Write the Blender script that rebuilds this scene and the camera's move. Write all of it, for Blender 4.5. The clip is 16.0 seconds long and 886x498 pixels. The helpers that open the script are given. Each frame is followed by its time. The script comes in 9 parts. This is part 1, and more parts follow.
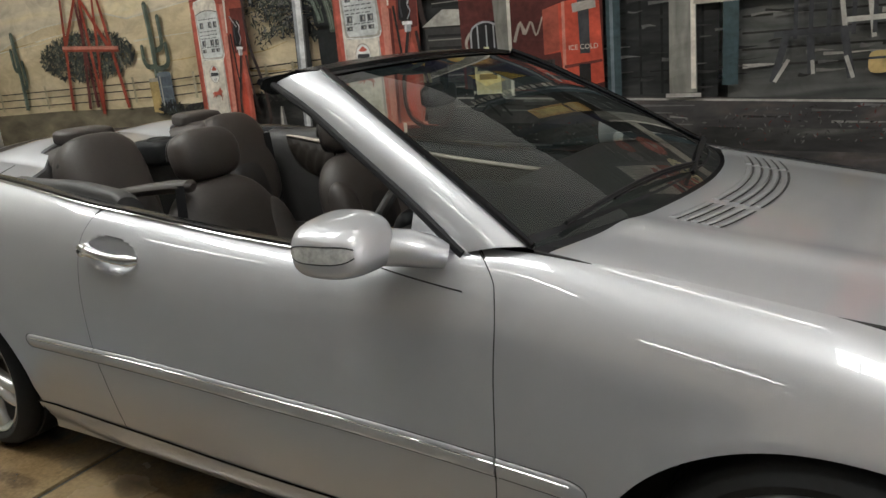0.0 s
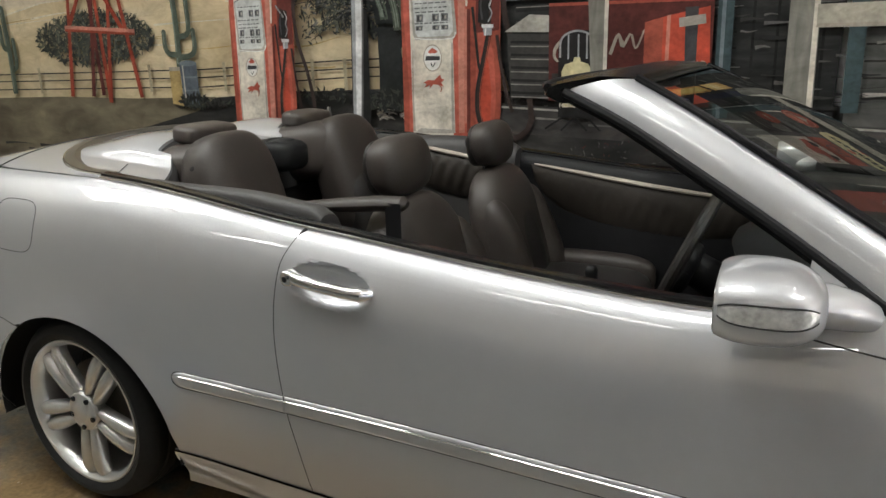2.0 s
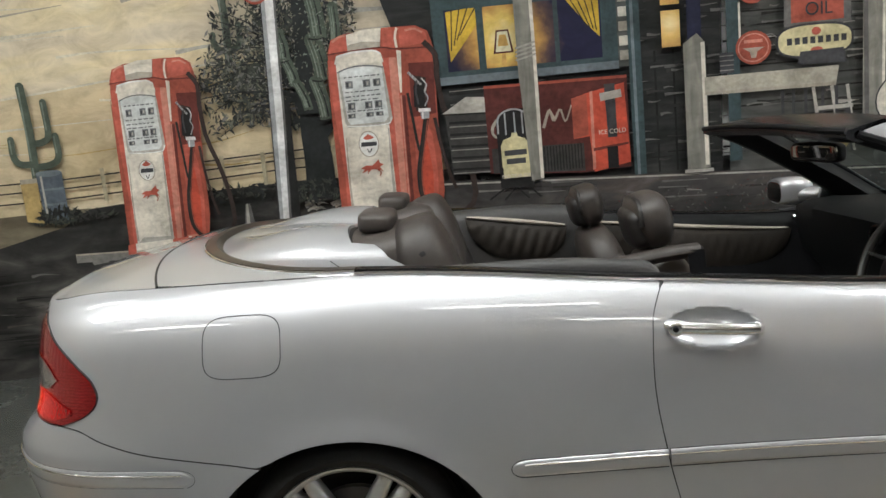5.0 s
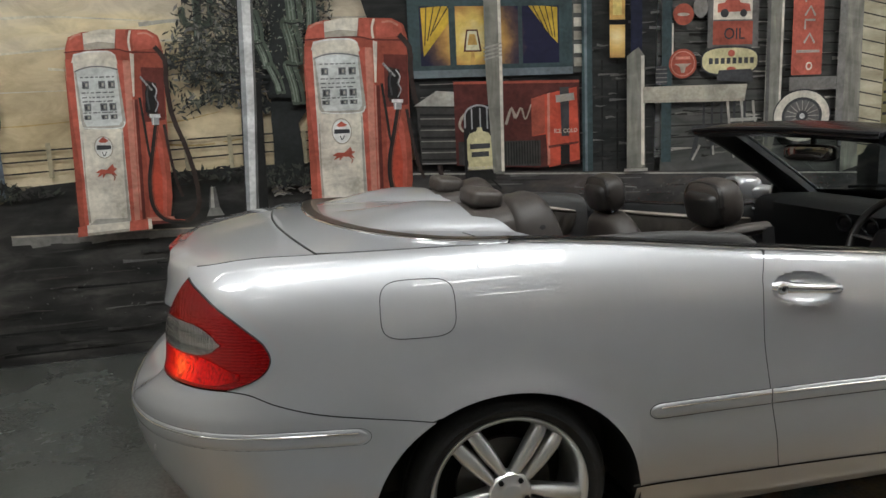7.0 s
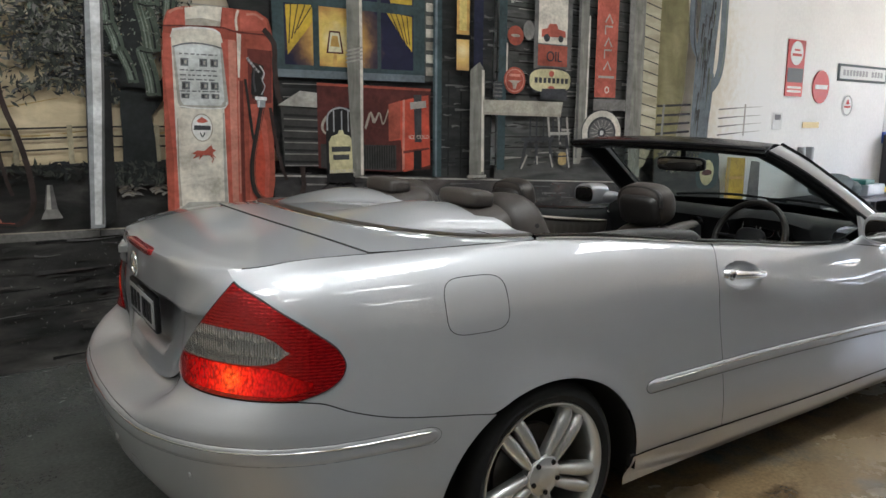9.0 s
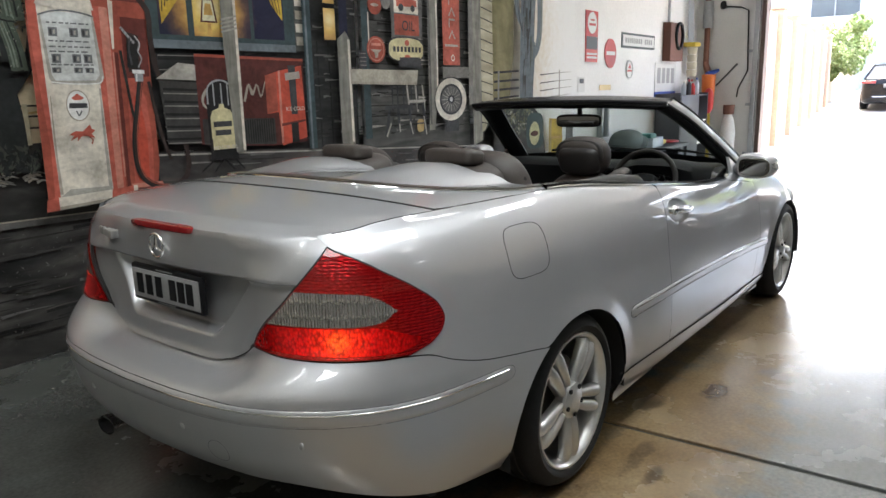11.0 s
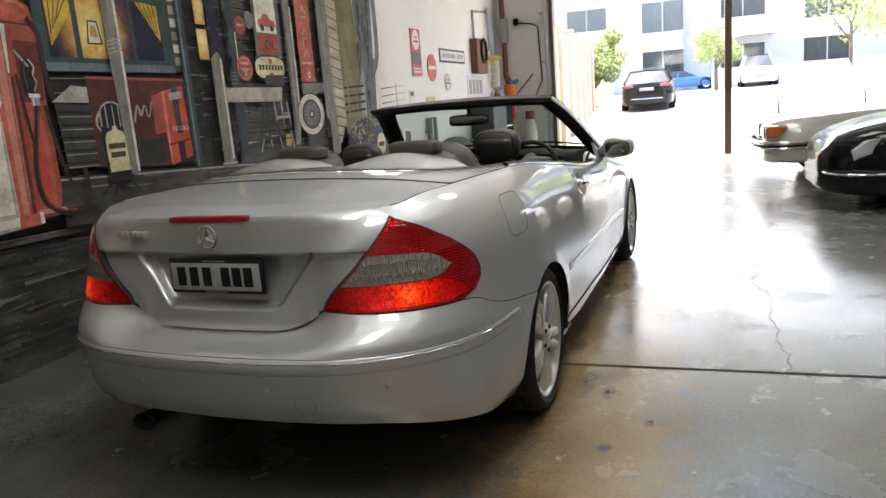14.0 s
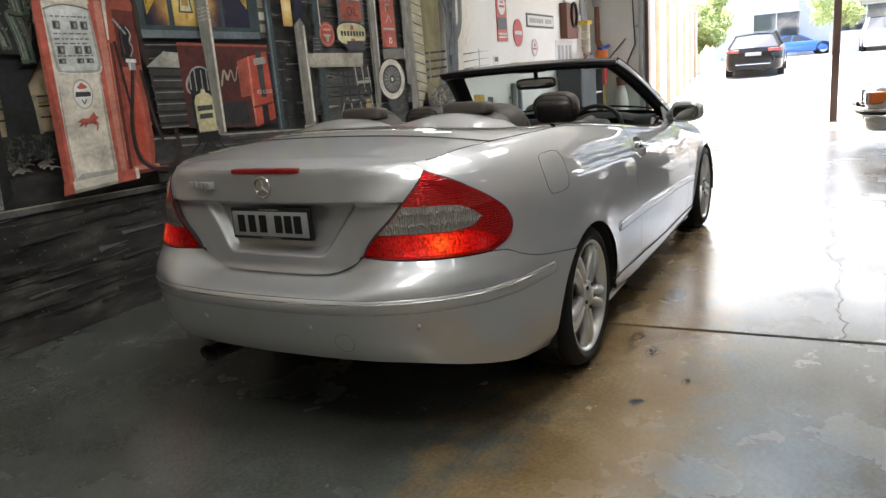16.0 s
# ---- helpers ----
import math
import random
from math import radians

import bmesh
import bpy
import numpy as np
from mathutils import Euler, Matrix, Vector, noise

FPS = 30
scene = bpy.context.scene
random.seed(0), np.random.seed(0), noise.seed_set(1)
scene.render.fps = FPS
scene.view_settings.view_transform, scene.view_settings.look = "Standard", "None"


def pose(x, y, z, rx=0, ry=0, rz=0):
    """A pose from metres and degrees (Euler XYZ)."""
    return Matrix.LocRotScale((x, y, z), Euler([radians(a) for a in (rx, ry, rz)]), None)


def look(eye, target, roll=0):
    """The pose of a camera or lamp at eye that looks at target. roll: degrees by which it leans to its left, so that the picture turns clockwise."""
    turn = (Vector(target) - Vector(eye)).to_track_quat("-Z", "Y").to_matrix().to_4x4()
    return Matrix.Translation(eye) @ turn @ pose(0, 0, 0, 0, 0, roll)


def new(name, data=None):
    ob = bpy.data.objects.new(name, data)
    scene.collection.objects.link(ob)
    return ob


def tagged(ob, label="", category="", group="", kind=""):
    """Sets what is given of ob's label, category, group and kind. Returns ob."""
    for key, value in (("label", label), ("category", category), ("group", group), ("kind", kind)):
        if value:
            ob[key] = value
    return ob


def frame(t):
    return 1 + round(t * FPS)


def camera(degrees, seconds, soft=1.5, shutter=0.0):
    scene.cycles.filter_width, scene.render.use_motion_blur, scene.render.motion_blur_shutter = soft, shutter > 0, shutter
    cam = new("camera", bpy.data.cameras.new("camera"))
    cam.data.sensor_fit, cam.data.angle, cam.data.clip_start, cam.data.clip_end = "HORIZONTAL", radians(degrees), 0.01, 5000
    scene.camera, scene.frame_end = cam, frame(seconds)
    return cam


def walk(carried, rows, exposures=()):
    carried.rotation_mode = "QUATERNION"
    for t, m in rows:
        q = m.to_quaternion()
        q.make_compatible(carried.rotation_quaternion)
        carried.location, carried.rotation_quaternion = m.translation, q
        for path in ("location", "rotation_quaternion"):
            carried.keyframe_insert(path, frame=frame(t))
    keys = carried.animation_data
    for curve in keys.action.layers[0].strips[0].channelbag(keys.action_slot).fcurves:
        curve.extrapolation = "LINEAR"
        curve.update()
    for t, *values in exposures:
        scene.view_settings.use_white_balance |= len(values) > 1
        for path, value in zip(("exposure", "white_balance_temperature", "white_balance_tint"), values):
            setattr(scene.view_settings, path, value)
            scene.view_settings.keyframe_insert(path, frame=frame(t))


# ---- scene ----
EXPOSE = 3.85
cam = camera(62.9, 16.0, soft=1.5)
PATH = [
    (0, (-0.322, -0.004, 1.338), (-1.301, 1.66, 0.818), -5.5),
    (0.5, (-0.525, 0.061, 1.358), (-1.547, 1.721, 0.91), -2.9),
    (1, (-0.779, -0.018, 1.379), (-1.666, 1.715, 0.925), -3.5),
    (1.5, (-0.999, -0.09, 1.4), (-1.803, 1.661, 0.865), -2.2),
    (2, (-1.279, -0.105, 1.386), (-2.085, 1.651, 0.869), -1.8),
    (2.5, (-1.578, -0.107, 1.422), (-2.309, 1.71, 1.018), -4.9),
    (3, (-1.809, -0.189, 1.4), (-2.334, 1.69, 0.959), -0.3),
    (3.5, (-2.069, -0.383, 1.429), (-2.328, 1.544, 0.959), -3.2),
    (4, (-2.299, -0.364, 1.406), (-2.537, 1.569, 0.952), -0.1),
    (4.2, (-2.449, -0.387, 1.426), (-2.674, 1.557, 1.012), -1.9),
    (6.3, (-3.499, -0.545, 1.427), (-3.203, 1.406, 1.108), -7.8),
    (6.5, (-3.615, -0.545, 1.434), (-3.291, 1.397, 1.083), -7.8),
    (7, (-3.891, -0.561, 1.436), (-3.404, 1.345, 1.076), -2.6),
    (7.5, (-4.136, -0.592, 1.462), (-3.641, 1.306, 1.074), -4.2),
    (8, (-4.332, -0.5, 1.427), (-3.593, 1.305, 0.986), 0.7),
    (8.2, (-4.425, -0.441, 1.434), (-3.538, 1.303, 1.019), 1.8),
    (10.3, (-5.194, 0.142, 1.41), (-3.777, 1.511, 1.065), -2.7),
    (10.5, (-5.254, 0.179, 1.394), (-3.763, 1.466, 1.047), -2.4),
    (11, (-5.44, 0.307, 1.4), (-3.852, 1.444, 0.972), -1.5),
    (11.5, (-5.629, 0.441, 1.415), (-3.957, 1.423, 0.925), -1.7),
    (12, (-5.7, 0.646, 1.411), (-3.991, 1.588, 0.975), -3.5),
    (12.5, (-5.765, 0.779, 1.394), (-4.041, 1.653, 0.879), -3.1),
    (13, (-5.954, 0.833, 1.416), (-4.211, 1.674, 0.913), -6.5),
    (13.5, (-6.08, 0.843, 1.374), (-4.277, 1.546, 0.869), -5.3),
    (14, (-6.169, 0.746, 1.345), (-4.32, 1.394, 0.945), -4.5),
    (14.5, (-6.243, 0.577, 1.313), (-4.475, 1.366, 0.813), -0.3),
    (15, (-6.262, 0.517, 1.316), (-4.549, 1.437, 0.849), -2.5),
    (15.5, (-6.277, 0.504, 1.31), (-4.584, 1.475, 0.87), -2.7),
    (16, (-6.237, 0.498, 1.305), (-4.506, 1.386, 0.842), -4.7),
]
walk(cam, [(t, look(eye, target, roll)) for t, eye, target, roll in PATH], exposures=[(t, EXPOSE + d, k, 10) for t, d, k in ((0, -0.10, 6500), (1, 0.0, 6500), (2, 0.07, 6550), (3, 0.18, 6500), (4.2, 0.28, 6400), (6.3, 0.0, 6350), (8, -0.17, 6230), (10.5, -0.08, 6180), (13, -0.22, 6500), (14, -0.25, 6550), (14.5, -0.36, 6600), (16, -0.20, 6500))])
SKY, SUN, TUBE, SKYLIGHT = 0.15, 1.2, 0.9, 6.5
# ---- world and light ----
world = bpy.data.worlds.new("sky")
scene.world = world
world.use_nodes = True
sky = world.node_tree.nodes.new("ShaderNodeTexSky")
sky.sky_type = "NISHITA"
sky.sun_disc = False
sky.sun_elevation, sky.sun_rotation = radians(52), radians(60)
sky.air_density, sky.dust_density = 0.8, 6.0
backg = world.node_tree.nodes["Background"]
backg.inputs["Strength"].default_value = SKY
tint = world.node_tree.nodes.new("ShaderNodeMix")
tint.data_type, tint.blend_type = "RGBA", "MULTIPLY"
tint.inputs[0].default_value, tint.inputs[7].default_value = 1.0, (0.98, 0.98, 0.93, 1.0)
world.node_tree.links.new(sky.outputs[0], tint.inputs[6])
world.node_tree.links.new(tint.outputs[2], backg.inputs["Color"])

sun = new("sun", bpy.data.lights.new("sun", "SUN"))
sun.data.energy, sun.data.angle, sun.data.color = SUN, radians(12), (1.0, 0.95, 0.88)
sun.matrix_world = look((0, 0, 0), (-0.45, 0.40, -0.80))
# ---- materials ----
def material(name, color, rough=0.5, metal=0.0, **kw):
    """A principled material: colour varied by two noises, roughness varied, optional bump, coat, emission, transmission."""
    m = bpy.data.materials.new(name)
    m.use_nodes = True
    nt = m.node_tree
    b = nt.nodes["Principled BSDF"]
    co = nt.nodes.new("ShaderNodeTexCoord")

    def noisetex(scale, detail=4, dist=0.0):
        n = nt.nodes.new("ShaderNodeTexNoise")
        n.inputs["Scale"].default_value, n.inputs["Detail"].default_value = scale, detail
        n.inputs["Distortion"].default_value = dist
        nt.links.new(co.outputs["Object"], n.inputs["Vector"])
        return n

    b.inputs["Roughness"].default_value, b.inputs["Metallic"].default_value = rough, metal
    vary, big, fine = kw.get("vary", 0.12), kw.get("big", 2.0), kw.get("fine", 40.0)
    if vary:
        n1, n2 = noisetex(big), noisetex(fine, 3)
        mixn = nt.nodes.new("ShaderNodeMath")
        mixn.operation = "MULTIPLY_ADD"
        mixn.inputs[1].default_value = 0.55
        half = nt.nodes.new("ShaderNodeMath")
        half.operation = "MULTIPLY"
        half.inputs[1].default_value = 0.45
        nt.links.new(n2.outputs["Fac"], half.inputs[0])
        nt.links.new(n1.outputs["Fac"], mixn.inputs[0])
        nt.links.new(half.outputs[0], mixn.inputs[2])
        ramp = nt.nodes.new("ShaderNodeValToRGB")
        dark = [c * (1 - vary) for c in color]
        light = [min(1, c * (1 + vary)) for c in color]
        second = kw.get("second")
        ramp.color_ramp.elements[0].position, ramp.color_ramp.elements[1].position = 0.32, 0.68
        ramp.color_ramp.elements[0].color = (*(second or dark), 1)
        ramp.color_ramp.elements[1].color = (*light, 1)
        nt.links.new(mixn.outputs[0], ramp.inputs[0])
        nt.links.new(ramp.outputs[0], b.inputs["Base Color"])
        if kw.get("rvary"):
            mr = nt.nodes.new("ShaderNodeMapRange")
            mr.inputs["From Min"].default_value, mr.inputs["From Max"].default_value = 0.3, 0.7
            mr.inputs["To Min"].default_value = max(0.02, rough - kw["rvary"])
            mr.inputs["To Max"].default_value = rough + kw["rvary"]
            nt.links.new(n1.outputs["Fac"], mr.inputs["Value"])
            nt.links.new(mr.outputs[0], b.inputs["Roughness"])
    else:
        b.inputs["Base Color"].default_value = (*color, 1)
    if kw.get("bump"):
        nb = noisetex(kw.get("bscale", 60.0), 5)
        bp = nt.nodes.new("ShaderNodeBump")
        bp.inputs["Strength"].default_value, bp.inputs["Distance"].default_value = kw["bump"], kw.get("bdist", 0.004)
        nt.links.new(nb.outputs["Fac"], bp.inputs["Height"])
        nt.links.new(bp.outputs[0], b.inputs["Normal"])
    if kw.get("coat"):
        b.inputs["Coat Weight"].default_value, b.inputs["Coat Roughness"].default_value = kw["coat"], kw.get("coatrough", 0.04)
    if kw.get("emit"):
        b.inputs["Emission Color"].default_value = (*kw.get("ecolor", color), 1)
        b.inputs["Emission Strength"].default_value = kw["emit"]
    if kw.get("glass"):
        b.inputs["Transmission Weight"].default_value, b.inputs["IOR"].default_value = kw["glass"], kw.get("ior", 1.45)
    if kw.get("alpha") is not None:
        b.inputs["Alpha"].default_value = kw["alpha"]
    if kw.get("spec") is not None:
        b.inputs["Specular IOR Level"].default_value = kw["spec"]
    return m


SILVER = material("silver_paint", (0.472, 0.477, 0.494), 0.47, 0.68, vary=0.05, big=900, fine=2500, coat=1.0, coatrough=0.0)
SILVER.node_tree.nodes["Principled BSDF"].inputs["Coat IOR"].default_value = 1.95
SILVER.node_tree.nodes["Principled BSDF"].inputs["Specular Tint"].default_value = (0.35, 0.35, 0.36, 1)
SATIN = material("satin_silver_trim", (0.72, 0.72, 0.72), 0.20, 1.0, vary=0.04)
CHROME = material("chrome", (0.82, 0.82, 0.82), 0.08, 1.0, vary=0.04)
BLACK = material("black_plastic", (0.008, 0.008, 0.009), 0.5, 0, vary=0.2, bump=0.1, bscale=400, spec=0.22)
GLOSSBLACK = material("gloss_black", (0.006, 0.006, 0.007), 0.24, 0, vary=0.1, spec=0.28)
VOID = material("underbody_black", (0.006, 0.006, 0.006), 0.8, 0, vary=0.2)
RUBBER = material("tyre_rubber", (0.011, 0.011, 0.011), 0.66, 0, vary=0.25, bump=0.15, bscale=120, spec=0.25)
ALLOY = material("alloy_wheel", (0.58, 0.58, 0.57), 0.32, 0.8, vary=0.06, coat=0.4)
LEATHER = material("dark_leather", (0.016, 0.014, 0.013), 0.45, 0, vary=0.25, big=6, fine=90, bump=0.25, bscale=300, bdist=0.002)
FABRIC = material("brown_grey_upholstery", (0.036, 0.029, 0.025), 0.50, 0, vary=0.18, big=5, fine=120, bump=0.2, bscale=350, bdist=0.002)
SHELL = material("brown_grey_seat_shell", (0.050, 0.041, 0.036), 0.50, 0, vary=0.18, big=5, fine=120, bump=0.2, bscale=350, bdist=0.002)
DASH = material("dashboard_grey", (0.0095, 0.010, 0.0105), 0.6, 0, vary=0.15, bump=0.2, bscale=250, spec=0.25)
SIDETRIM = material("grey_side_trim", (0.042, 0.040, 0.039), 0.55, 0, vary=0.2, big=5, fine=120, bump=0.2, bscale=350, bdist=0.002)
SEALBLACK = material("glossy_window_seal", (0.007, 0.007, 0.008), 0.22, 0, vary=0.15)
WOODTRIM = material("pale_trim", (0.45, 0.40, 0.34), 0.25, 0.2, vary=0.12, coat=0.6)
BAND = material("dark_bronze_band", (0.040, 0.032, 0.025), 0.30, 0.2, vary=0.2, coat=0.3)
STONE_GREY = material("plain_grey", (0.35, 0.35, 0.35), 0.6)


def lamp_lens(name, color, rough=0.06, metal=0.0, cell=(0.010, 0.007), light=0.0, bulb=(-0.99, 0.66, 0.762), reach=0.16, contrast=1.0, loose=0.25, relief=0.3):
    """Faceted lens plastic, its facets in rows round the corner of the car; a lit one glows most round its bulb."""
    m = bpy.data.materials.new(name)
    m.use_nodes = True
    nt = m.node_tree
    b = nt.nodes["Principled BSDF"]
    co, vo = nt.nodes.new("ShaderNodeTexCoord"), nt.nodes.new("ShaderNodeTexVoronoi")
    s0, a0, u0, u1, z1, c0 = (nt.nodes.new("ShaderNode" + k) for k in ("SeparateXYZ", "Math", "Math", "Math", "Math", "CombineXYZ"))
    a0.operation, u0.operation, u1.operation, z1.operation = "ABSOLUTE", "ADD", "DIVIDE", "DIVIDE"
    u1.inputs[1].default_value, z1.inputs[1].default_value = cell
    nt.links.new(co.outputs["Object"], s0.inputs[0])
    nt.links.new(s0.outputs[1], a0.inputs[0])
    nt.links.new(a0.outputs[0], u0.inputs[0])
    nt.links.new(s0.outputs[0], u0.inputs[1])
    nt.links.new(u0.outputs[0], u1.inputs[0])
    nt.links.new(s0.outputs[2], z1.inputs[0])
    nt.links.new(u1.outputs[0], c0.inputs[0])
    nt.links.new(z1.outputs[0], c0.inputs[2])
    vo.inputs["Scale"].default_value, vo.inputs["Randomness"].default_value = 1.0, loose
    nt.links.new(c0.outputs[0], vo.inputs["Vector"])
    # facet sparkle put into the colour: light cell centres, dark creases between
    rp = nt.nodes.new("ShaderNodeValToRGB")
    rp.color_ramp.elements[0].position, rp.color_ramp.elements[1].position = 0.15, 0.85
    rp.color_ramp.elements[0].color = (*[min(1, c * (1 + 0.7 * contrast)) for c in color], 1)
    rp.color_ramp.elements[1].color = (*[c * (1 - 0.65 * contrast) for c in color], 1)
    nt.links.new(vo.outputs["Distance"], rp.inputs[0])
    nt.links.new(rp.outputs[0], b.inputs["Base Color"])
    b.inputs["Roughness"].default_value, b.inputs["Metallic"].default_value = rough, metal
    b.inputs["Coat Weight"].default_value, b.inputs["Coat Roughness"].default_value = 1.0, 0.02
    b.inputs["Specular IOR Level"].default_value = 0.12
    bp = nt.nodes.new("ShaderNodeBump")
    bp.inputs["Strength"].default_value, bp.inputs["Distance"].default_value = relief, 0.004
    nt.links.new(vo.outputs["Distance"], bp.inputs["Height"])
    nt.links.new(bp.outputs[0], b.inputs["Normal"])
    if light:
        sp, ab, cb = nt.nodes.new("ShaderNodeSeparateXYZ"), nt.nodes.new("ShaderNodeMath"), nt.nodes.new("ShaderNodeCombineXYZ")
        ab.operation = "ABSOLUTE"
        nt.links.new(co.outputs["Object"], sp.inputs[0])
        nt.links.new(sp.outputs[0], cb.inputs[0])
        nt.links.new(sp.outputs[1], ab.inputs[0])
        nt.links.new(ab.outputs[0], cb.inputs[1])
        nt.links.new(sp.outputs[2], cb.inputs[2])
        ds = nt.nodes.new("ShaderNodeVectorMath")
        ds.operation = "DISTANCE"
        ds.inputs[1].default_value = bulb
        nt.links.new(cb.outputs[0], ds.inputs[0])
        glow = nt.nodes.new("ShaderNodeValToRGB")
        els = glow.color_ramp.elements
        els.new(0.25)
        els.new(0.55)
        for e, (p, c) in zip(els, ((0.0, (1.0, 0.12, 0.014)), (0.20, (0.72, 0.022, 0.004)), (0.45, (0.30, 0.003, 0.002)), (1.0, (0.04, 0.0005, 0.0005)))):
            e.position, e.color = p, (*c, 1)
        sc = nt.nodes.new("ShaderNodeMath")
        sc.operation = "DIVIDE"
        sc.inputs[1].default_value = reach
        nt.links.new(ds.outputs["Value"], sc.inputs[0])
        nt.links.new(sc.outputs[0], glow.inputs[0])
        nt.links.new(glow.outputs[0], b.inputs["Emission Color"])
        fl = nt.nodes.new("ShaderNodeMapRange")
        fl.inputs["From Min"].default_value, fl.inputs["From Max"].default_value = 0.15, 0.85
        fl.inputs["To Min"].default_value, fl.inputs["To Max"].default_value = light * 2.0, light * 0.3
        nt.links.new(vo.outputs["Distance"], fl.inputs["Value"])
        nt.links.new(fl.outputs[0], b.inputs["Emission Strength"])
    return m


def glass_material(name, color, alpha, rough=0.0):
    m = bpy.data.materials.new(name)
    m.use_nodes = True
    nt = m.node_tree
    nt.nodes.remove(nt.nodes["Principled BSDF"])
    tr, gl, mx = nt.nodes.new("ShaderNodeBsdfTransparent"), nt.nodes.new("ShaderNodeBsdfGlossy"), nt.nodes.new("ShaderNodeMixShader")
    lw, pw, fr = nt.nodes.new("ShaderNodeLayerWeight"), nt.nodes.new("ShaderNodeMath"), nt.nodes.new("ShaderNodeMath")
    pw.operation, fr.operation = "POWER", "MULTIPLY_ADD"
    lw.inputs["Blend"].default_value, pw.inputs[1].default_value = 0.5, 4.0
    fr.inputs[1].default_value, fr.inputs[2].default_value = 0.9, 0.07
    nt.links.new(lw.outputs["Facing"], pw.inputs[0])
    nt.links.new(pw.outputs[0], fr.inputs[0])
    tr.inputs["Color"].default_value = (*color, 1)
    gl.inputs["Roughness"].default_value = rough
    nt.links.new(fr.outputs[0], mx.inputs[0])
    nt.links.new(tr.outputs[0], mx.inputs[1])
    nt.links.new(gl.outputs[0], mx.inputs[2])
    nt.links.new(mx.outputs[0], nt.nodes["Material Output"].inputs["Surface"])
    return m


GLASS = glass_material("windscreen_glass", (0.78, 0.85, 0.81), 1)
DIMMIRROR = material("dimming_mirror", (0.24, 0.235, 0.23), 0.03, 1.0, vary=0.02)
PANE = glass_material("window_glass", (0.62, 0.64, 0.66), 1, 0.02)


# ---- mesh helpers ----
def pchip(xs, ys, x):
    """Monotone cubic interpolation, held flat outside."""
    xs, ys, x = np.asarray(xs, float), np.asarray(ys, float), np.clip(np.asarray(x, float), xs[0], xs[-1])
    h, d = np.diff(xs), np.diff(ys) / np.diff(xs)
    m = np.zeros(len(xs))
    for i in range(1, len(xs) - 1):
        if d[i - 1] * d[i] > 0:
            w1, w2 = 2 * h[i] + h[i - 1], h[i] + 2 * h[i - 1]
            m[i] = (w1 + w2) / (w1 / d[i - 1] + w2 / d[i])
    m[0], m[-1] = d[0], d[-1]
    k = np.clip(np.searchsorted(xs, x, side="right") - 1, 0, len(h) - 1)
    t = (x - xs[k]) / h[k]
    return ((1 + 2 * t) * (1 - t) ** 2 * ys[k] + t * (1 - t) ** 2 * h[k] * m[k]
            + t * t * (3 - 2 * t) * ys[k + 1] + t * t * (t - 1) * h[k] * m[k + 1])


